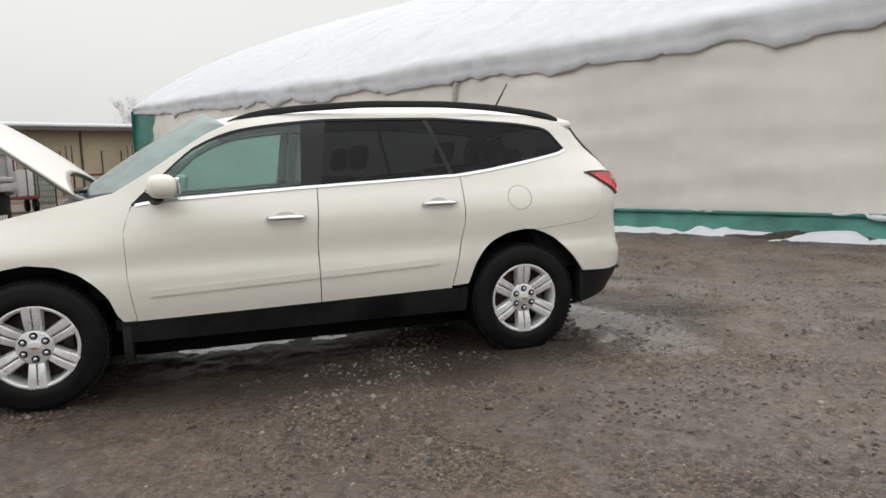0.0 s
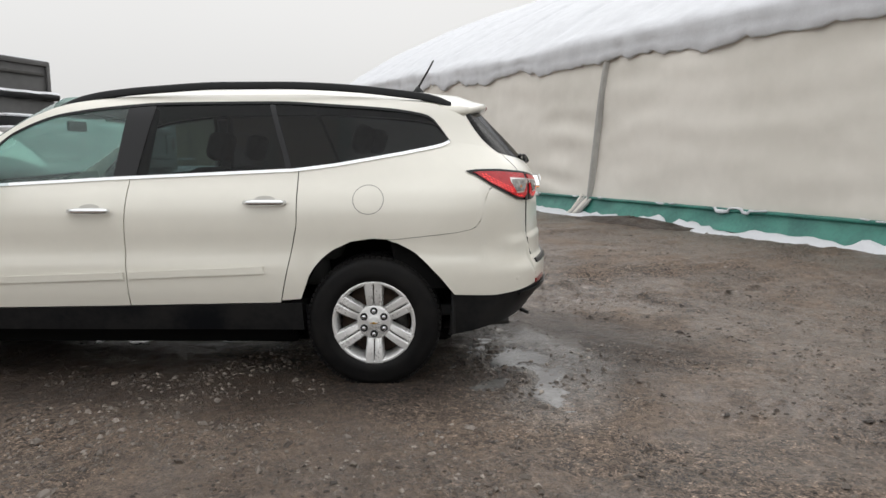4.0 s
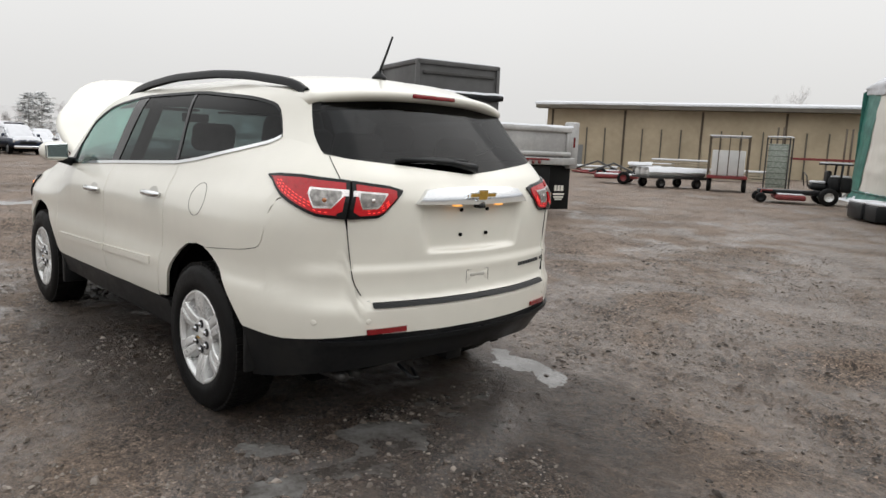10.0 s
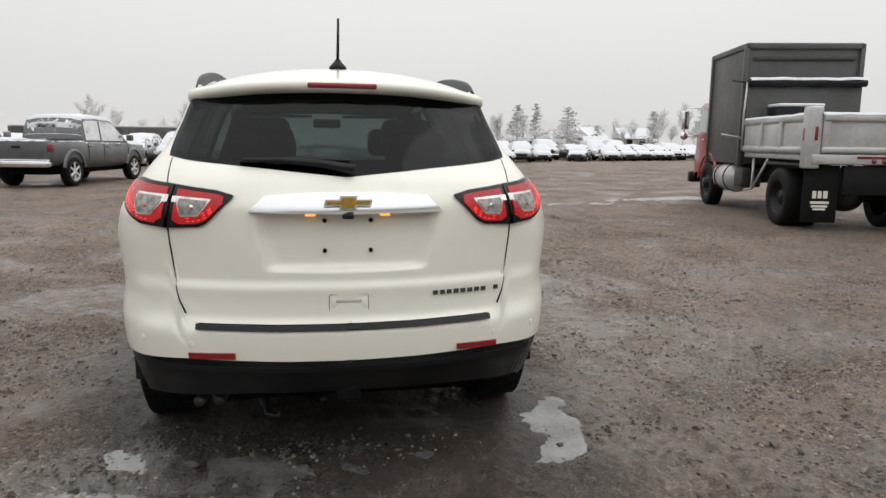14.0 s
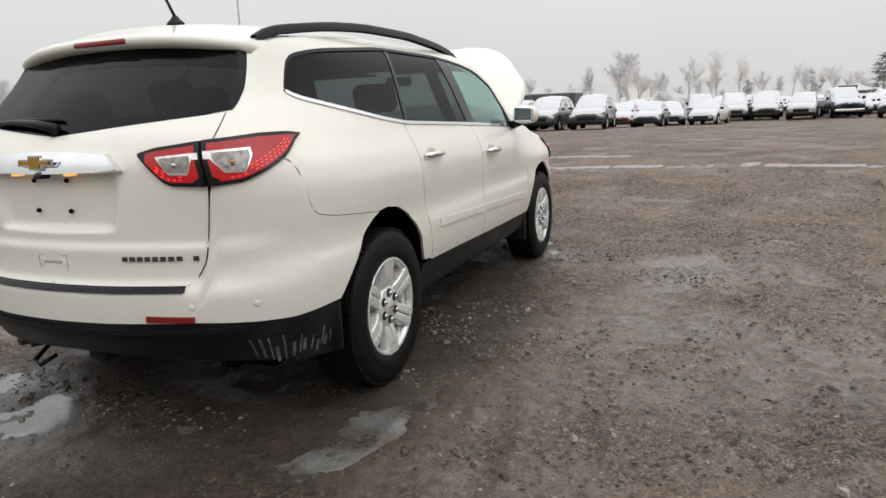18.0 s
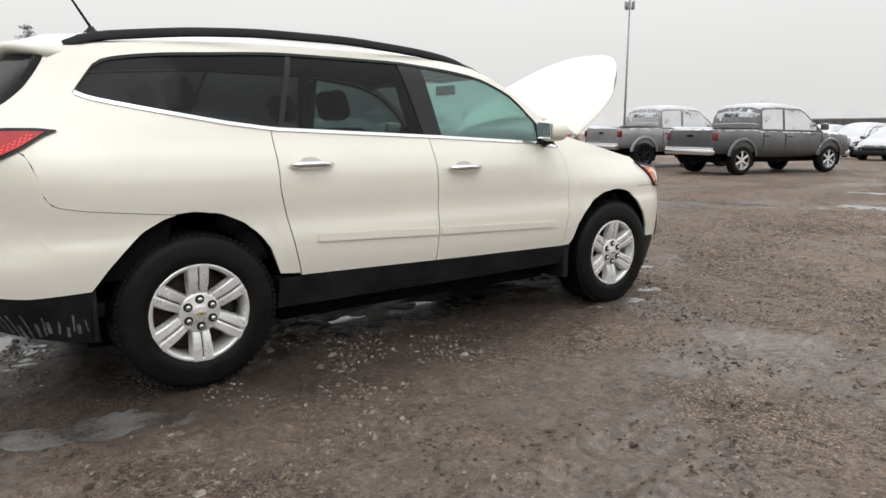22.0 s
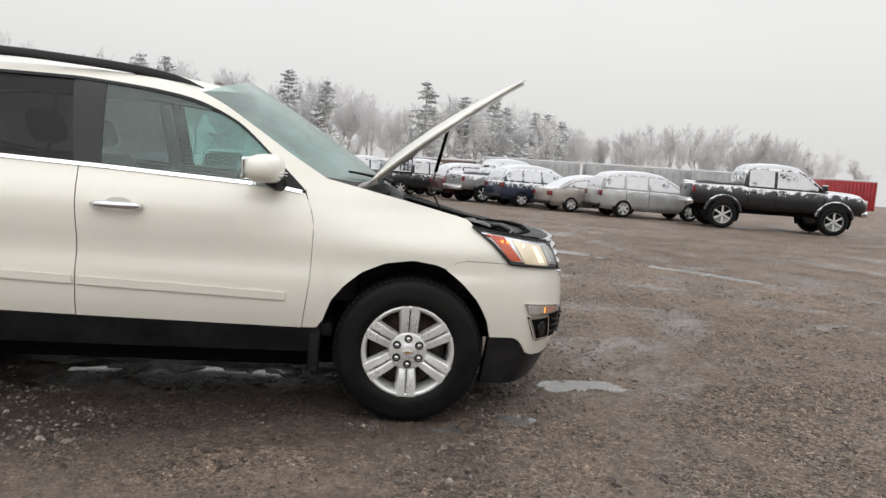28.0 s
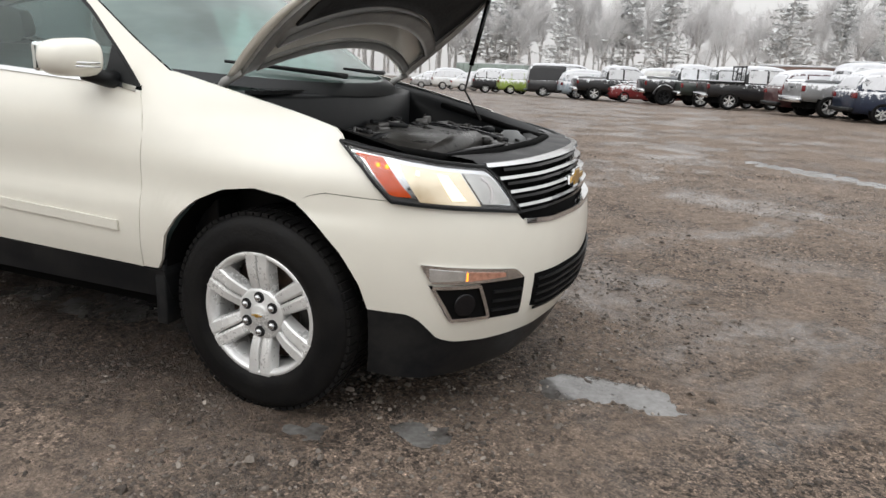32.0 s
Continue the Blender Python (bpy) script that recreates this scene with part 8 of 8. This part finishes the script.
def small_wheel(parent, x, y, r, wide=.1, rim=SATIN):
    hub = new("wheel")
    hub.parent, hub.location = parent, (x, y, r)
    bm = bmesh.new()
    lathe(bm, [(r * .5, wide), (r * .9, wide), (r, wide * .6), (r, -wide * .6), (r * .9, -wide), (r * .5, -wide)], 20, "y", close=False)
    part("tyre", bm, RUBBER, hub)
    bm = bmesh.new()
    lathe(bm, [(r * .52, wide * .9), (r * .45, wide * .5), (.0005, wide * .5)], 16, "y", close=False)
    lathe(bm, [(r * .52, -wide * .9), (r * .45, -wide * .5), (.0005, -wide * .5)], 16, "y", close=False)
    part("rim", bm, rim, hub)


# zero-turn mower
mower = thing("ride_on_mower", "red and black ride-on mower dusted with snow on gravel", "mower", at(3.5, -22.4, 28))
deck = box("cutting_deck", (.1, -.75, .12), (1.0, .75, .30), RED_STEEL, mower, .06)
box("deck_snow", (.15, -.7, .30), (.95, .7, .335), SNOW, deck, .03)
box("engine_hood", (-1.25, -.4, .45), (-.55, .4, .95), BLACK, mower, .08)
box("hood_snow", (-1.2, -.35, .94), (-.6, .35, 1.0), SNOW, mower, .04)
box("frame", (-1.0, -.35, .3), (1.5, .35, .45), BLACK, mower, .04)
box("seat_base", (-.55, -.28, .5), (-.05, .28, .72), BLACK, mower, .08)
box("seat_back", (-.65, -.28, .7), (-.5, .28, 1.15), BLACK, mower, .06)
box("seat_snow", (-.5, -.26, .72), (-.08, .26, .80), SNOW, mower, .04)
for y in (.62, -.62):
    small_wheel(mower, -.55, y, .29, .13)
    small_wheel(mower, 1.45, y * .95, .17, .07, BLACK)
    tube_part("control_lever", [(.05, y * .55, .6), (.1, y * .55, .95), (.15, y * .2, 1.05)], .02, STEEL, mower, 6)
    tube_part("caster_fork", [(1.1, y * .6, .42), (1.45, y * .9, .42), (1.45, y * .9, .2)], .03, RED_STEEL, mower, 6)
tube_part("roll_bar", [(-.85, .5, .5), (-.9, .5, 1.35), (-.9, -.5, 1.35), (-.85, -.5, .5)], .035, BLACK, mower, 8)
box("canopy", (-1.2, -.5, 1.33), (-.35, .5, 1.38), BLACK, mower, .02)
box("canopy_snow", (-1.18, -.48, 1.38), (-.37, .48, 1.43), SNOW, mower, .02)

# caged wagon with wrapped goods
wagon = thing("caged_wagon", "red farm wagon with a cage round white goods", "wagon", at(8.4, -27.2, -66))
box("wagon_deck", (-1.1, -.8, .55), (1.1, .8, .68), RED_STEEL, wagon, .02)
box("wrapped_load", (-.95, -.65, .68), (.95, .65, 1.75), WHITE_STACK, wagon, .04)
for x in (-1.08, -.54, 0, .54, 1.08):
    for y in (-.78, .78):
        box("cage_bar", (x - .025, y - .025, .68), (x + .025, y + .025, 2.3), DARKPOST, wagon, .0)
for x in (-1.08, 1.08):
    for y in (-.40, 0, .40):
        box("cage_bar", (x - .025, y - .02, .68), (x + .025, y + .02, 2.3), DARKPOST, wagon, .0)
for y in (-.78, .78):
    box("cage_rail", (-1.1, y - .03, 2.25), (1.1, y + .03, 2.32), DARKPOST, wagon, .0)
box("cage_snow", (-1.1, -.8, 2.31), (1.1, .8, 2.37), SNOW, wagon, .02)
for x in (-.8, .8):
    for y in (-.7, .7):
        small_wheel(wagon, x, y, .28, .08, STEEL)

# glass rack, low trailer, red implement, stacks
rack = thing("wire_crate", "tall wire crate with bottles, capped by snow", "crate", at(8.3, -32.5, 10))
for x in (-.5, .5):
    for y in (-.4, .4):
        box("crate_post", (x - .03, y - .03, 0), (x + .03, y + .03, 2.5), STEEL, rack, .0)
for k in range(9):
    for y in (-.4, .4):
        box("crate_wire", (-.5, y - .012, .25 + .27 * k), (.5, y + .012, .27 + .27 * k), STEEL, rack, .0)
box("crate_load", (-.44, -.34, .1), (.44, .34, 2.2), material("greenish_bottles", (.22, .27, .22), .3, colour2=(.4, .42, .38), scale=9), rack, .03)
box("crate_snow", (-.52, -.42, 2.5), (.52, .42, 2.57), SNOW, rack, .03)
for nm, x, y, t, lab in (("flat_trailer", 10.6, -26.3, 62, "low flat trailer loaded with snow-covered rolls"), ("flat_trailer", 20.5, -42, 20, "low flat trailer under snow by the shed")):
    tr = thing(nm, lab, "trailer", at(x, y, t))
    box("trailer_bed", (-1.5, -.7, .42), (1.5, .7, .52), STEEL, tr, .01)
    for k in range(3):
        tube_part("roll", [(-1.4, -.45 + .45 * k, .70), (1.4, -.45 + .45 * k, .70)], .19, WHITE_STACK, tr, 12)
    rows = [[(xx, yy, .90 + .05 * noise.noise((xx * 2, yy * 2, 3)) - (.2 if abs(yy) > .68 else 0)) for yy in (-.75, -.6, -.2, .2, .6, .75)] for xx in np.linspace(-1.5, 1.5, 12)]
    v, f = grid(rows, flip=True)
    mesh_of("load_snow", v, f, SNOW, tr)
    for xx in (-.9, .9):
        for yy in (-.72, .72):
            small_wheel(tr, xx, yy, .22, .07, STEEL)
for x, y, t in ((13.6, -26.8, 25), (18.0, -32.0, 10)):
    imp = thing("towed_implement", "red towed farm implement dusted with snow", "implement", at(x, y, t))
    box("implement_deck", (-1.0, -.7, .25), (1.0, .7, .42), RED_STEEL, imp, .05)
    tube_part("tow_bar", [(1.0, 0, .4), (2.2, 0, .5)], .05, RED_STEEL, imp, 6)
    tube_part("boom", [(-1.0, -.5, .4), (.2, .1, .95), (1.3, .5, .5)], .05, STEEL, imp, 6)
    box("implement_snow", (-.95, -.65, .42), (.95, .65, .47), SNOW, imp, .03)
    for yy in (-.85, .85):
        small_wheel(imp, -.4, yy, .30, .09, RED_STEEL)
for x, y, n, ln in ((16.5, -38.5, 6, 3.4), (13.0, -40.0, 3, 4.2), (22.5, -38.0, 2, 3.0)):
    st = thing("board_stack", "stack of pale boards capped with snow", "boards", at(x, y, 24))
    for k in range(n):
        box("board", (-ln / 2 + .05 * (k % 2), -.55, .10 + .17 * k), (ln / 2 - .06 * (k % 3), .55, .22 + .17 * k), TIMBER, st, .01)
    box("stack_snow", (-ln / 2, -.56, .10 + .17 * n), (ln / 2, .56, .22 + .17 * n), SNOW, st, .04)
frame_ = thing("steel_rack", "red steel rack with upright posts by the shed", "rack", at(9.5, -47.5, 24))
for x in (-4, 0, 4):
    for dx in (0, .35):
        tube_part("rack_post", [(x + dx, 0, 0), (x + dx, 0, 3.6)], .06, DARKPOST, frame_, 6)
box("rack_beam", (-4.2, -.06, 1.5), (4.5, .06, 1.65), RED_STEEL, frame_, .01)
# plant trays by the shelter
for k, (x, y) in enumerate(((-.15, -16.9), (.35, -17.6))):
    tray = thing("tray_crate", "black slatted plastic crate topped with snow beside the shelter", "crate", at(x, y, -58), "crates by the shelter")
    box("crate_body", (-.55, -.35, .04), (.55, .35, .42), BLACK, tray, .03)
    for j in range(6):
        box("crate_fin", (-.55 + .2 * j, -.42, .03), (-.49 + .2 * j, -.34, .46), BLACK, tray, .01)
    box("crate_snow", (-.55, -.34, .42), (.55, .34, .49), SNOW, tray, .03)
for k in range(3):
    tr = thing("rubble_heap", "low heap of wet earth along the shelter", "earth", at(-2.2 - 3.2 * k, -14.2 + 5.4 * k, 120))
    rows = [[(1.8 * q * math.cos(a), .45 * q * math.sin(a), .14 * (1 - q) + .05 * noise.noise((q * 6, a * 2, k)) - (.03 if q == 1 else 0)) for a in np.linspace(0, 6.2832, 25)] for q in (.02, .3, .6, .85, 1)]
    v, f = grid(rows)
    mesh_of("mound", v, f, GRAVEL, tr)

# light pole
pole = thing("antenna_mast", "tall slim grey mast with antenna panels on top", "mast", at(107, 84.6) @ Matrix.Scale(1.36, 4))
PALE_MAST = material("galvanised_mast", (.38, .385, .39), .6, .3, spread=.2, scale=2)
tube_part("post", [(0, 0, 0), (0, 0, 20.2)], [.17, .11], PALE_MAST, pole, 12)
for z in (18.0, 19.6):
    for k in range(5):
        a_ = 1.2566 * k
        box("antenna_panel", (-.16, -.08, -.55), (.16, .08, .55), PALE_MAST, pole, .02, m=Matrix.Translation((.62 * math.cos(a_), .62 * math.sin(a_), z + .3)) @ Matrix.Rotation(a_ + 1.57, 4, "Z"))
    tube_part("antenna_ring", [(.5 * math.cos(k * .785), .5 * math.sin(k * .785), z) for k in range(9)], .04, PALE_MAST, pole, 6)

# loaders, containers and dump trailers behind the cars
for k, (x, y) in enumerate(((55.2, 60), (58.7, 58.6))):
    ld = thing("wheel_loader", "yellow wheel loader with a glazed cab behind parked cars", "loader", at(x, y, 70), "loaders")
    box("loader_body", (-1.6, -.9, .9), (1.2, .9, 1.7), HAZY_YELLOW, ld, .1)
    for xx in (-.7, .6):
        for yy in (-.75, .75):
            box("cab_post", (xx - .05, yy - .05, 1.7), (xx + .05, yy + .05, 3.0), HAZY_YELLOW, ld, .0)
    box("cab_roof", (-.9, -.9, 3.0), (.8, .9, 3.15), HAZY_YELLOW, ld, .04)
    box("cab_pane", (-.62, -.7, 1.75), (.52, .7, 2.95), CAR_GLASS, ld, .02)
    for xx in (-1.1, 1.0):
        for yy in (-1, 1):
            small_wheel(ld, xx, yy, .7, .22, STEEL)
    box("roof_snow", (-.9, -.9, 3.15), (.8, .9, 3.24), SNOW, ld, .03)


def container(x, y, turn, size, mat, label, ribs=14):
    c = thing("container", label, "container", Matrix.Translation((0, 0, far_fall(x, y))) @ at(x, y, turn))
    l, w, h = size
    box("shell", (-l / 2, -w / 2, .35), (l / 2, w / 2, h), mat, c, .02)
    for k in range(ribs):
        for side in (1, -1):
            box("rib", (-l / 2 + l * (k + .4) / ribs, min(side * w / 2, side * (w / 2 + .05)), .45), (-l / 2 + l * (k + .6) / ribs, max(side * w / 2, side * (w / 2 + .05)), h - .1), mat, c, .0)
    box("roof_snow", (-l / 2, -w / 2, h), (l / 2, w / 2, h + .12), SNOW, c, .04)


PALE_STEEL = material("pale_grey_steel", (.42, .43, .43), .5, spread=.3, scale=1)
DARK_TRAILER = material("dark_trailer_steel", (.10, .095, .09), .6, spread=.4, scale=1.5)
RUST_WALL = material("rust_brown_steel", (.16, .10, .08), .7, spread=.3, scale=1.2)
GREEN_GREY = material("green_grey_steel", (.30, .36, .33), .6, spread=.3, scale=1)
container(43.5, 54, -8, (4.5, 2.4, 2.9), paint("container_red", (.36, .02, .025)), "red steel container with snow on top")
for k in range(3):
    container(12.5 + 7.2 * k, 45 - 1.2 * k, -10, (6.8, 2.4, 2.5), PALE_STEEL, "pale grey ribbed steel container behind cars")
container(6.5, 47, -10, (4.5, 2.4, 2.5), RUST_WALL, "rust-brown steel container behind cars")
container(-25, 80, -6, (9, 2.6, 2.8), GREEN_GREY, "long green-grey trailer in front of a wood")
for k, (x, y) in enumerate(((50, 11.5), (51, 18.5))):
    container(x, y, 88, (6.0, 2.4, 2.5), DARK_TRAILER, "dark slat-sided dump trailer with snow on top", 10)
# low snowy sheds far ahead
for x, y in ((92, -30), (84, -38), (96, -18)):
    hs = thing("far_hut", "low hut with a snowy gable roof", "hut", at(x, y, 80))
    box("hut_wall", (-1.5, -1, 0), (1.5, 1, 1.6), BROWN, hs, .0)
    mesh_of("hut_roof", [(-1.7, -1.2, 1.5), (1.7, -1.2, 1.5), (1.7, 0, 2.3), (-1.7, 0, 2.3), (-1.7, 1.2, 1.5), (1.7, 1.2, 1.5)], [(0, 1, 2, 3), (3, 2, 5, 4), (0, 3, 4), (1, 5, 2)], SNOW, hs, smooth=False)

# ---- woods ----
# paler than frost alone: haze is mixed into twigs, bark and needles
HAZY_FROST = material("frost_haze_twigs", (0.82, 0.815, 0.815), 0.9, colour2=(0.66, 0.65, 0.65), scale=3, by_object=0.18)
HAZY_BARK = material("hazy_grey_bark", (0.66, 0.645, 0.635), 0.9, spread=0.35, scale=3, by_object=0.25)
HAZY_NEEDLE = material("frost_haze_needles", (0.56, 0.57, 0.565), 0.9, colour2=(0.82, 0.825, 0.83), scale=1.6, by_object=0.15)
# mist over the far woods put in as pale colour and glow
FAR_HAZE = material("distant_wood_haze", (0.3, 0.3, 0.3), 0.9, colour2=(0.22, 0.22, 0.23), scale=0.08, emit=(1.0, 0.995, 0.985), power=0.50)


def stick(verts, faces, a, b, r0, r1, n=4):
    d = (b - a).normalized()
    u = d.orthogonal().normalized()
    w = d.cross(u)
    k0 = len(verts)
    for p, r in ((a, r0), (b, r1)):
        for k in range(n):
            q = 2 * math.pi * k / n
            verts.append(tuple(p + (u * math.cos(q) + w * math.sin(q)) * r))
    for k in range(n):
        faces.append((k0 + k, k0 + (k + 1) % n, k0 + n + (k + 1) % n, k0 + n + k))


def bare_tree(seed, height, spread=0.42, forks=3, thin=1.0):
    """Meshes of a leafless tree: its trunk with limbs, and its crown of fine frosted twigs."""
    g = random.Random(seed)
    tv, tf, cv, cf = [], [], [], []
    def grow(p, d, length, r, level):
        steps = 3
        for k in range(steps):
            q = p + d * length / steps
            (stick(tv, tf, p, q, r, r * .82, 6) if level < 2 else stick(cv, cf, p, q, r, r * .75, 3))
            p, r = q, r * .82
            d = (d + Vector((g.uniform(-1, 1), g.uniform(-1, 1), g.uniform(-.1, .5))) * .13).normalized()
            if level < 5 and (level > 0 or k > 0):
                for _ in range(2 if level < 4 else 3):
                    t = Vector((g.uniform(-1, 1), g.uniform(-1, 1), g.uniform(.0, .9))).normalized()
                    grow(p, (d * (1 - spread) + t * (spread + .25)).normalized(), length * g.uniform(.46, .66), max(r * .55, .012 * thin), level + 1) if g.random() < (.9 if level < 3 else .62) else None
        if level < 4:
            grow(p, d, length * .6, r * .8, level + 1)
    grow(Vector((0, 0, -.1)), Vector((g.uniform(-.05, .05), g.uniform(-.05, .05), 1)), height * .42, height * .016, 0)
    return tv, tf, cv, cf


def conifer(seed, height):
    g = random.Random(seed)
    tv, tf, cv, cf = [], [], [], []
    stick(tv, tf, Vector((0, 0, -.1)), Vector((0, 0, height)), height * .017, .03, 7)
    z = height * .16
    while z < height * .985:
        t = z / height
        reach = height * (.33 * (1 - t) ** .8 + .02) * g.uniform(.7, 1.15)
        for k in range(g.randint(4, 6)):
            a = g.uniform(0, 6.28)
            rr = reach * g.uniform(.6, 1.1)
            tip = Vector((rr * math.cos(a), rr * math.sin(a), z + rr * g.uniform(-.12, .2)))
            stick(tv, tf, Vector((0, 0, z)), tip, .035, .012, 3)
            for j in range(7):
                q = .3 + .75 * j / 6
                c = Vector((0, 0, z)).lerp(tip, q)
                for _ in range(3):
                    o = Vector((g.uniform(-1, 1), g.uniform(-1, 1), g.uniform(-.25, .45))) * height * .026
                    s = height * .024 * g.uniform(.6, 1.3)
                    b = len(cv)
                    e = c + o
                    dx = Vector((g.uniform(-1, 1), g.uniform(-1, 1), g.uniform(-.3, .3))).normalized() * s
                    dy = Vector((g.uniform(-1, 1), g.uniform(-1, 1), g.uniform(-.6, .6))).normalized() * s * .5
                    cv.extend([tuple(e - dx), tuple(e + dy), tuple(e + dx * 1.2), tuple(e - dy)])
                    cf.append((b, b + 1, b + 2, b + 3))
        z += height * .034 * g.uniform(.8, 1.3)
    return tv, tf, cv, cf


def tree_thing(name, parts, m, bark, leaf, label, group):
    ob = thing(name, label, "tree", m, group)
    tv, tf, cv, cf = parts
    mesh_of("trunk", tv, tf, bark, ob)
    mesh_of("crown", cv, cf, leaf, ob)
    return ob


rng = random.Random(21)
bares = [tree_thing("bare_tree", bare_tree(11 + k, 10 + k * .7, .36 + .04 * k), Matrix.Translation((-60 + 7 * k, 96 + 2 * k, 0)), HAZY_BARK, HAZY_FROST, "leafless tree paled by frost and painted haze, before a wood", "frosted trees") for k in range(4)]
talls = [tree_thing("bare_tree", bare_tree(31 + k, 14 + k * .8, .20 + .02 * k), Matrix.Translation((-50 + 9 * k, 106 + 2 * k, 0)), HAZY_BARK, HAZY_FROST, "tall leafless tree paled by frost and painted haze, in a wood", "frosted trees") for k in range(4)]
pines = [tree_thing("pine_tree", conifer(3 + k, 11.5 + 1.2 * k), Matrix.Translation((-20 + 14 * k, 92 + k, 0)), HAZY_BARK, HAZY_NEEDLE, "tall pine dusted with snow, its needles paled by painted haze", "frosted pines") for k in range(3)]


def plant(pool, x, y, size):
    ob = rng.choice(pool)
    t = copy_thing(ob, Matrix.Translation((x, y, 0)) @ Matrix.Rotation(rng.uniform(0, 6.28), 4, "Z"))
    t.scale = (size * rng.uniform(.9, 1.15),) * 2 + (size,)
    return t


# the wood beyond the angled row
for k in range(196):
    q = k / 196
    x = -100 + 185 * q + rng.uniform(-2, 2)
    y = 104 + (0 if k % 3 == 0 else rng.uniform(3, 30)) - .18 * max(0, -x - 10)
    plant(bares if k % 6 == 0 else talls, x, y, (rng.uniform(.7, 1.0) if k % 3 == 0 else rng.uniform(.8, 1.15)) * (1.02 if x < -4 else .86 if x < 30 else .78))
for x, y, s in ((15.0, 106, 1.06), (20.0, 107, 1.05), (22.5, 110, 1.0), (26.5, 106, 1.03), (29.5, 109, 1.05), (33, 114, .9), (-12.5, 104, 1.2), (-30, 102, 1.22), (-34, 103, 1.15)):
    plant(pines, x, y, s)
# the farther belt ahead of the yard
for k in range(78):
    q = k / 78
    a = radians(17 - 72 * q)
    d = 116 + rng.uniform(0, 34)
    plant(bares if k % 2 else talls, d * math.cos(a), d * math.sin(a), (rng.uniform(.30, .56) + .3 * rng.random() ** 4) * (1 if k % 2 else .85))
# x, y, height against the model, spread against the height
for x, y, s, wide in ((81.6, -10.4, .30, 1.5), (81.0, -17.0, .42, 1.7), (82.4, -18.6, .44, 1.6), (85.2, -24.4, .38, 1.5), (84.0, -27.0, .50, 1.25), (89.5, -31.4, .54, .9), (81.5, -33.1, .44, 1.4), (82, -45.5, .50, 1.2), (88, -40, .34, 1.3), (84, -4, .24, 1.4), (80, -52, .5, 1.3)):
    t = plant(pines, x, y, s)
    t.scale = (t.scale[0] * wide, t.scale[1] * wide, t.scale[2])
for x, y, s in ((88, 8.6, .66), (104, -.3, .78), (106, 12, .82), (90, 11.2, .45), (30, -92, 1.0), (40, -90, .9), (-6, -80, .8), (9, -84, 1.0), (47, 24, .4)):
    plant(bares, x, y, s)
# misty rim of woods all round
rows = []
for k in range(1801):
    a = 2 * math.pi * k / 1800
    d = 330
    h = 10.5 + 2.0 * noise.noise((math.cos(a) * 9, math.sin(a) * 9, 0)) + 1.6 * noise.noise((math.cos(a) * 50, math.sin(a) * 50, 1)) + 1.3 * noise.noise((math.cos(a) * 190, math.sin(a) * 190, 2))
    rows.append([(d * math.cos(a), d * math.sin(a), -1), (d * math.cos(a), d * math.sin(a), h)])
v, f = grid(rows)
tagged(mesh_of("backdrop", v, f, FAR_HAZE, smooth=False), "pale misty rim of distant woods", "backdrop", kind="structure")
# the wood's misty depth behind its front trees
rows = []
for k in range(701):
    x = -150 + 300 * k / 700
    h = 12.5 - .035 * max(0, x) + 1.5 * noise.noise((x * .05, 3, 0)) + 1.2 * noise.noise((x * .4, 5, 0)) + 1.0 * noise.noise((x * 1.6, 7, 0))
    y = 142 - .18 * max(0, -x - 10)
    rows.append([(x, y, -1), (x, y, h)])
v, f = grid(rows, flip=True)
tagged(mesh_of("backdrop", v, f, FAR_HAZE, smooth=False), "pale misty depth of the wood behind frosted trees", "backdrop", kind="structure")
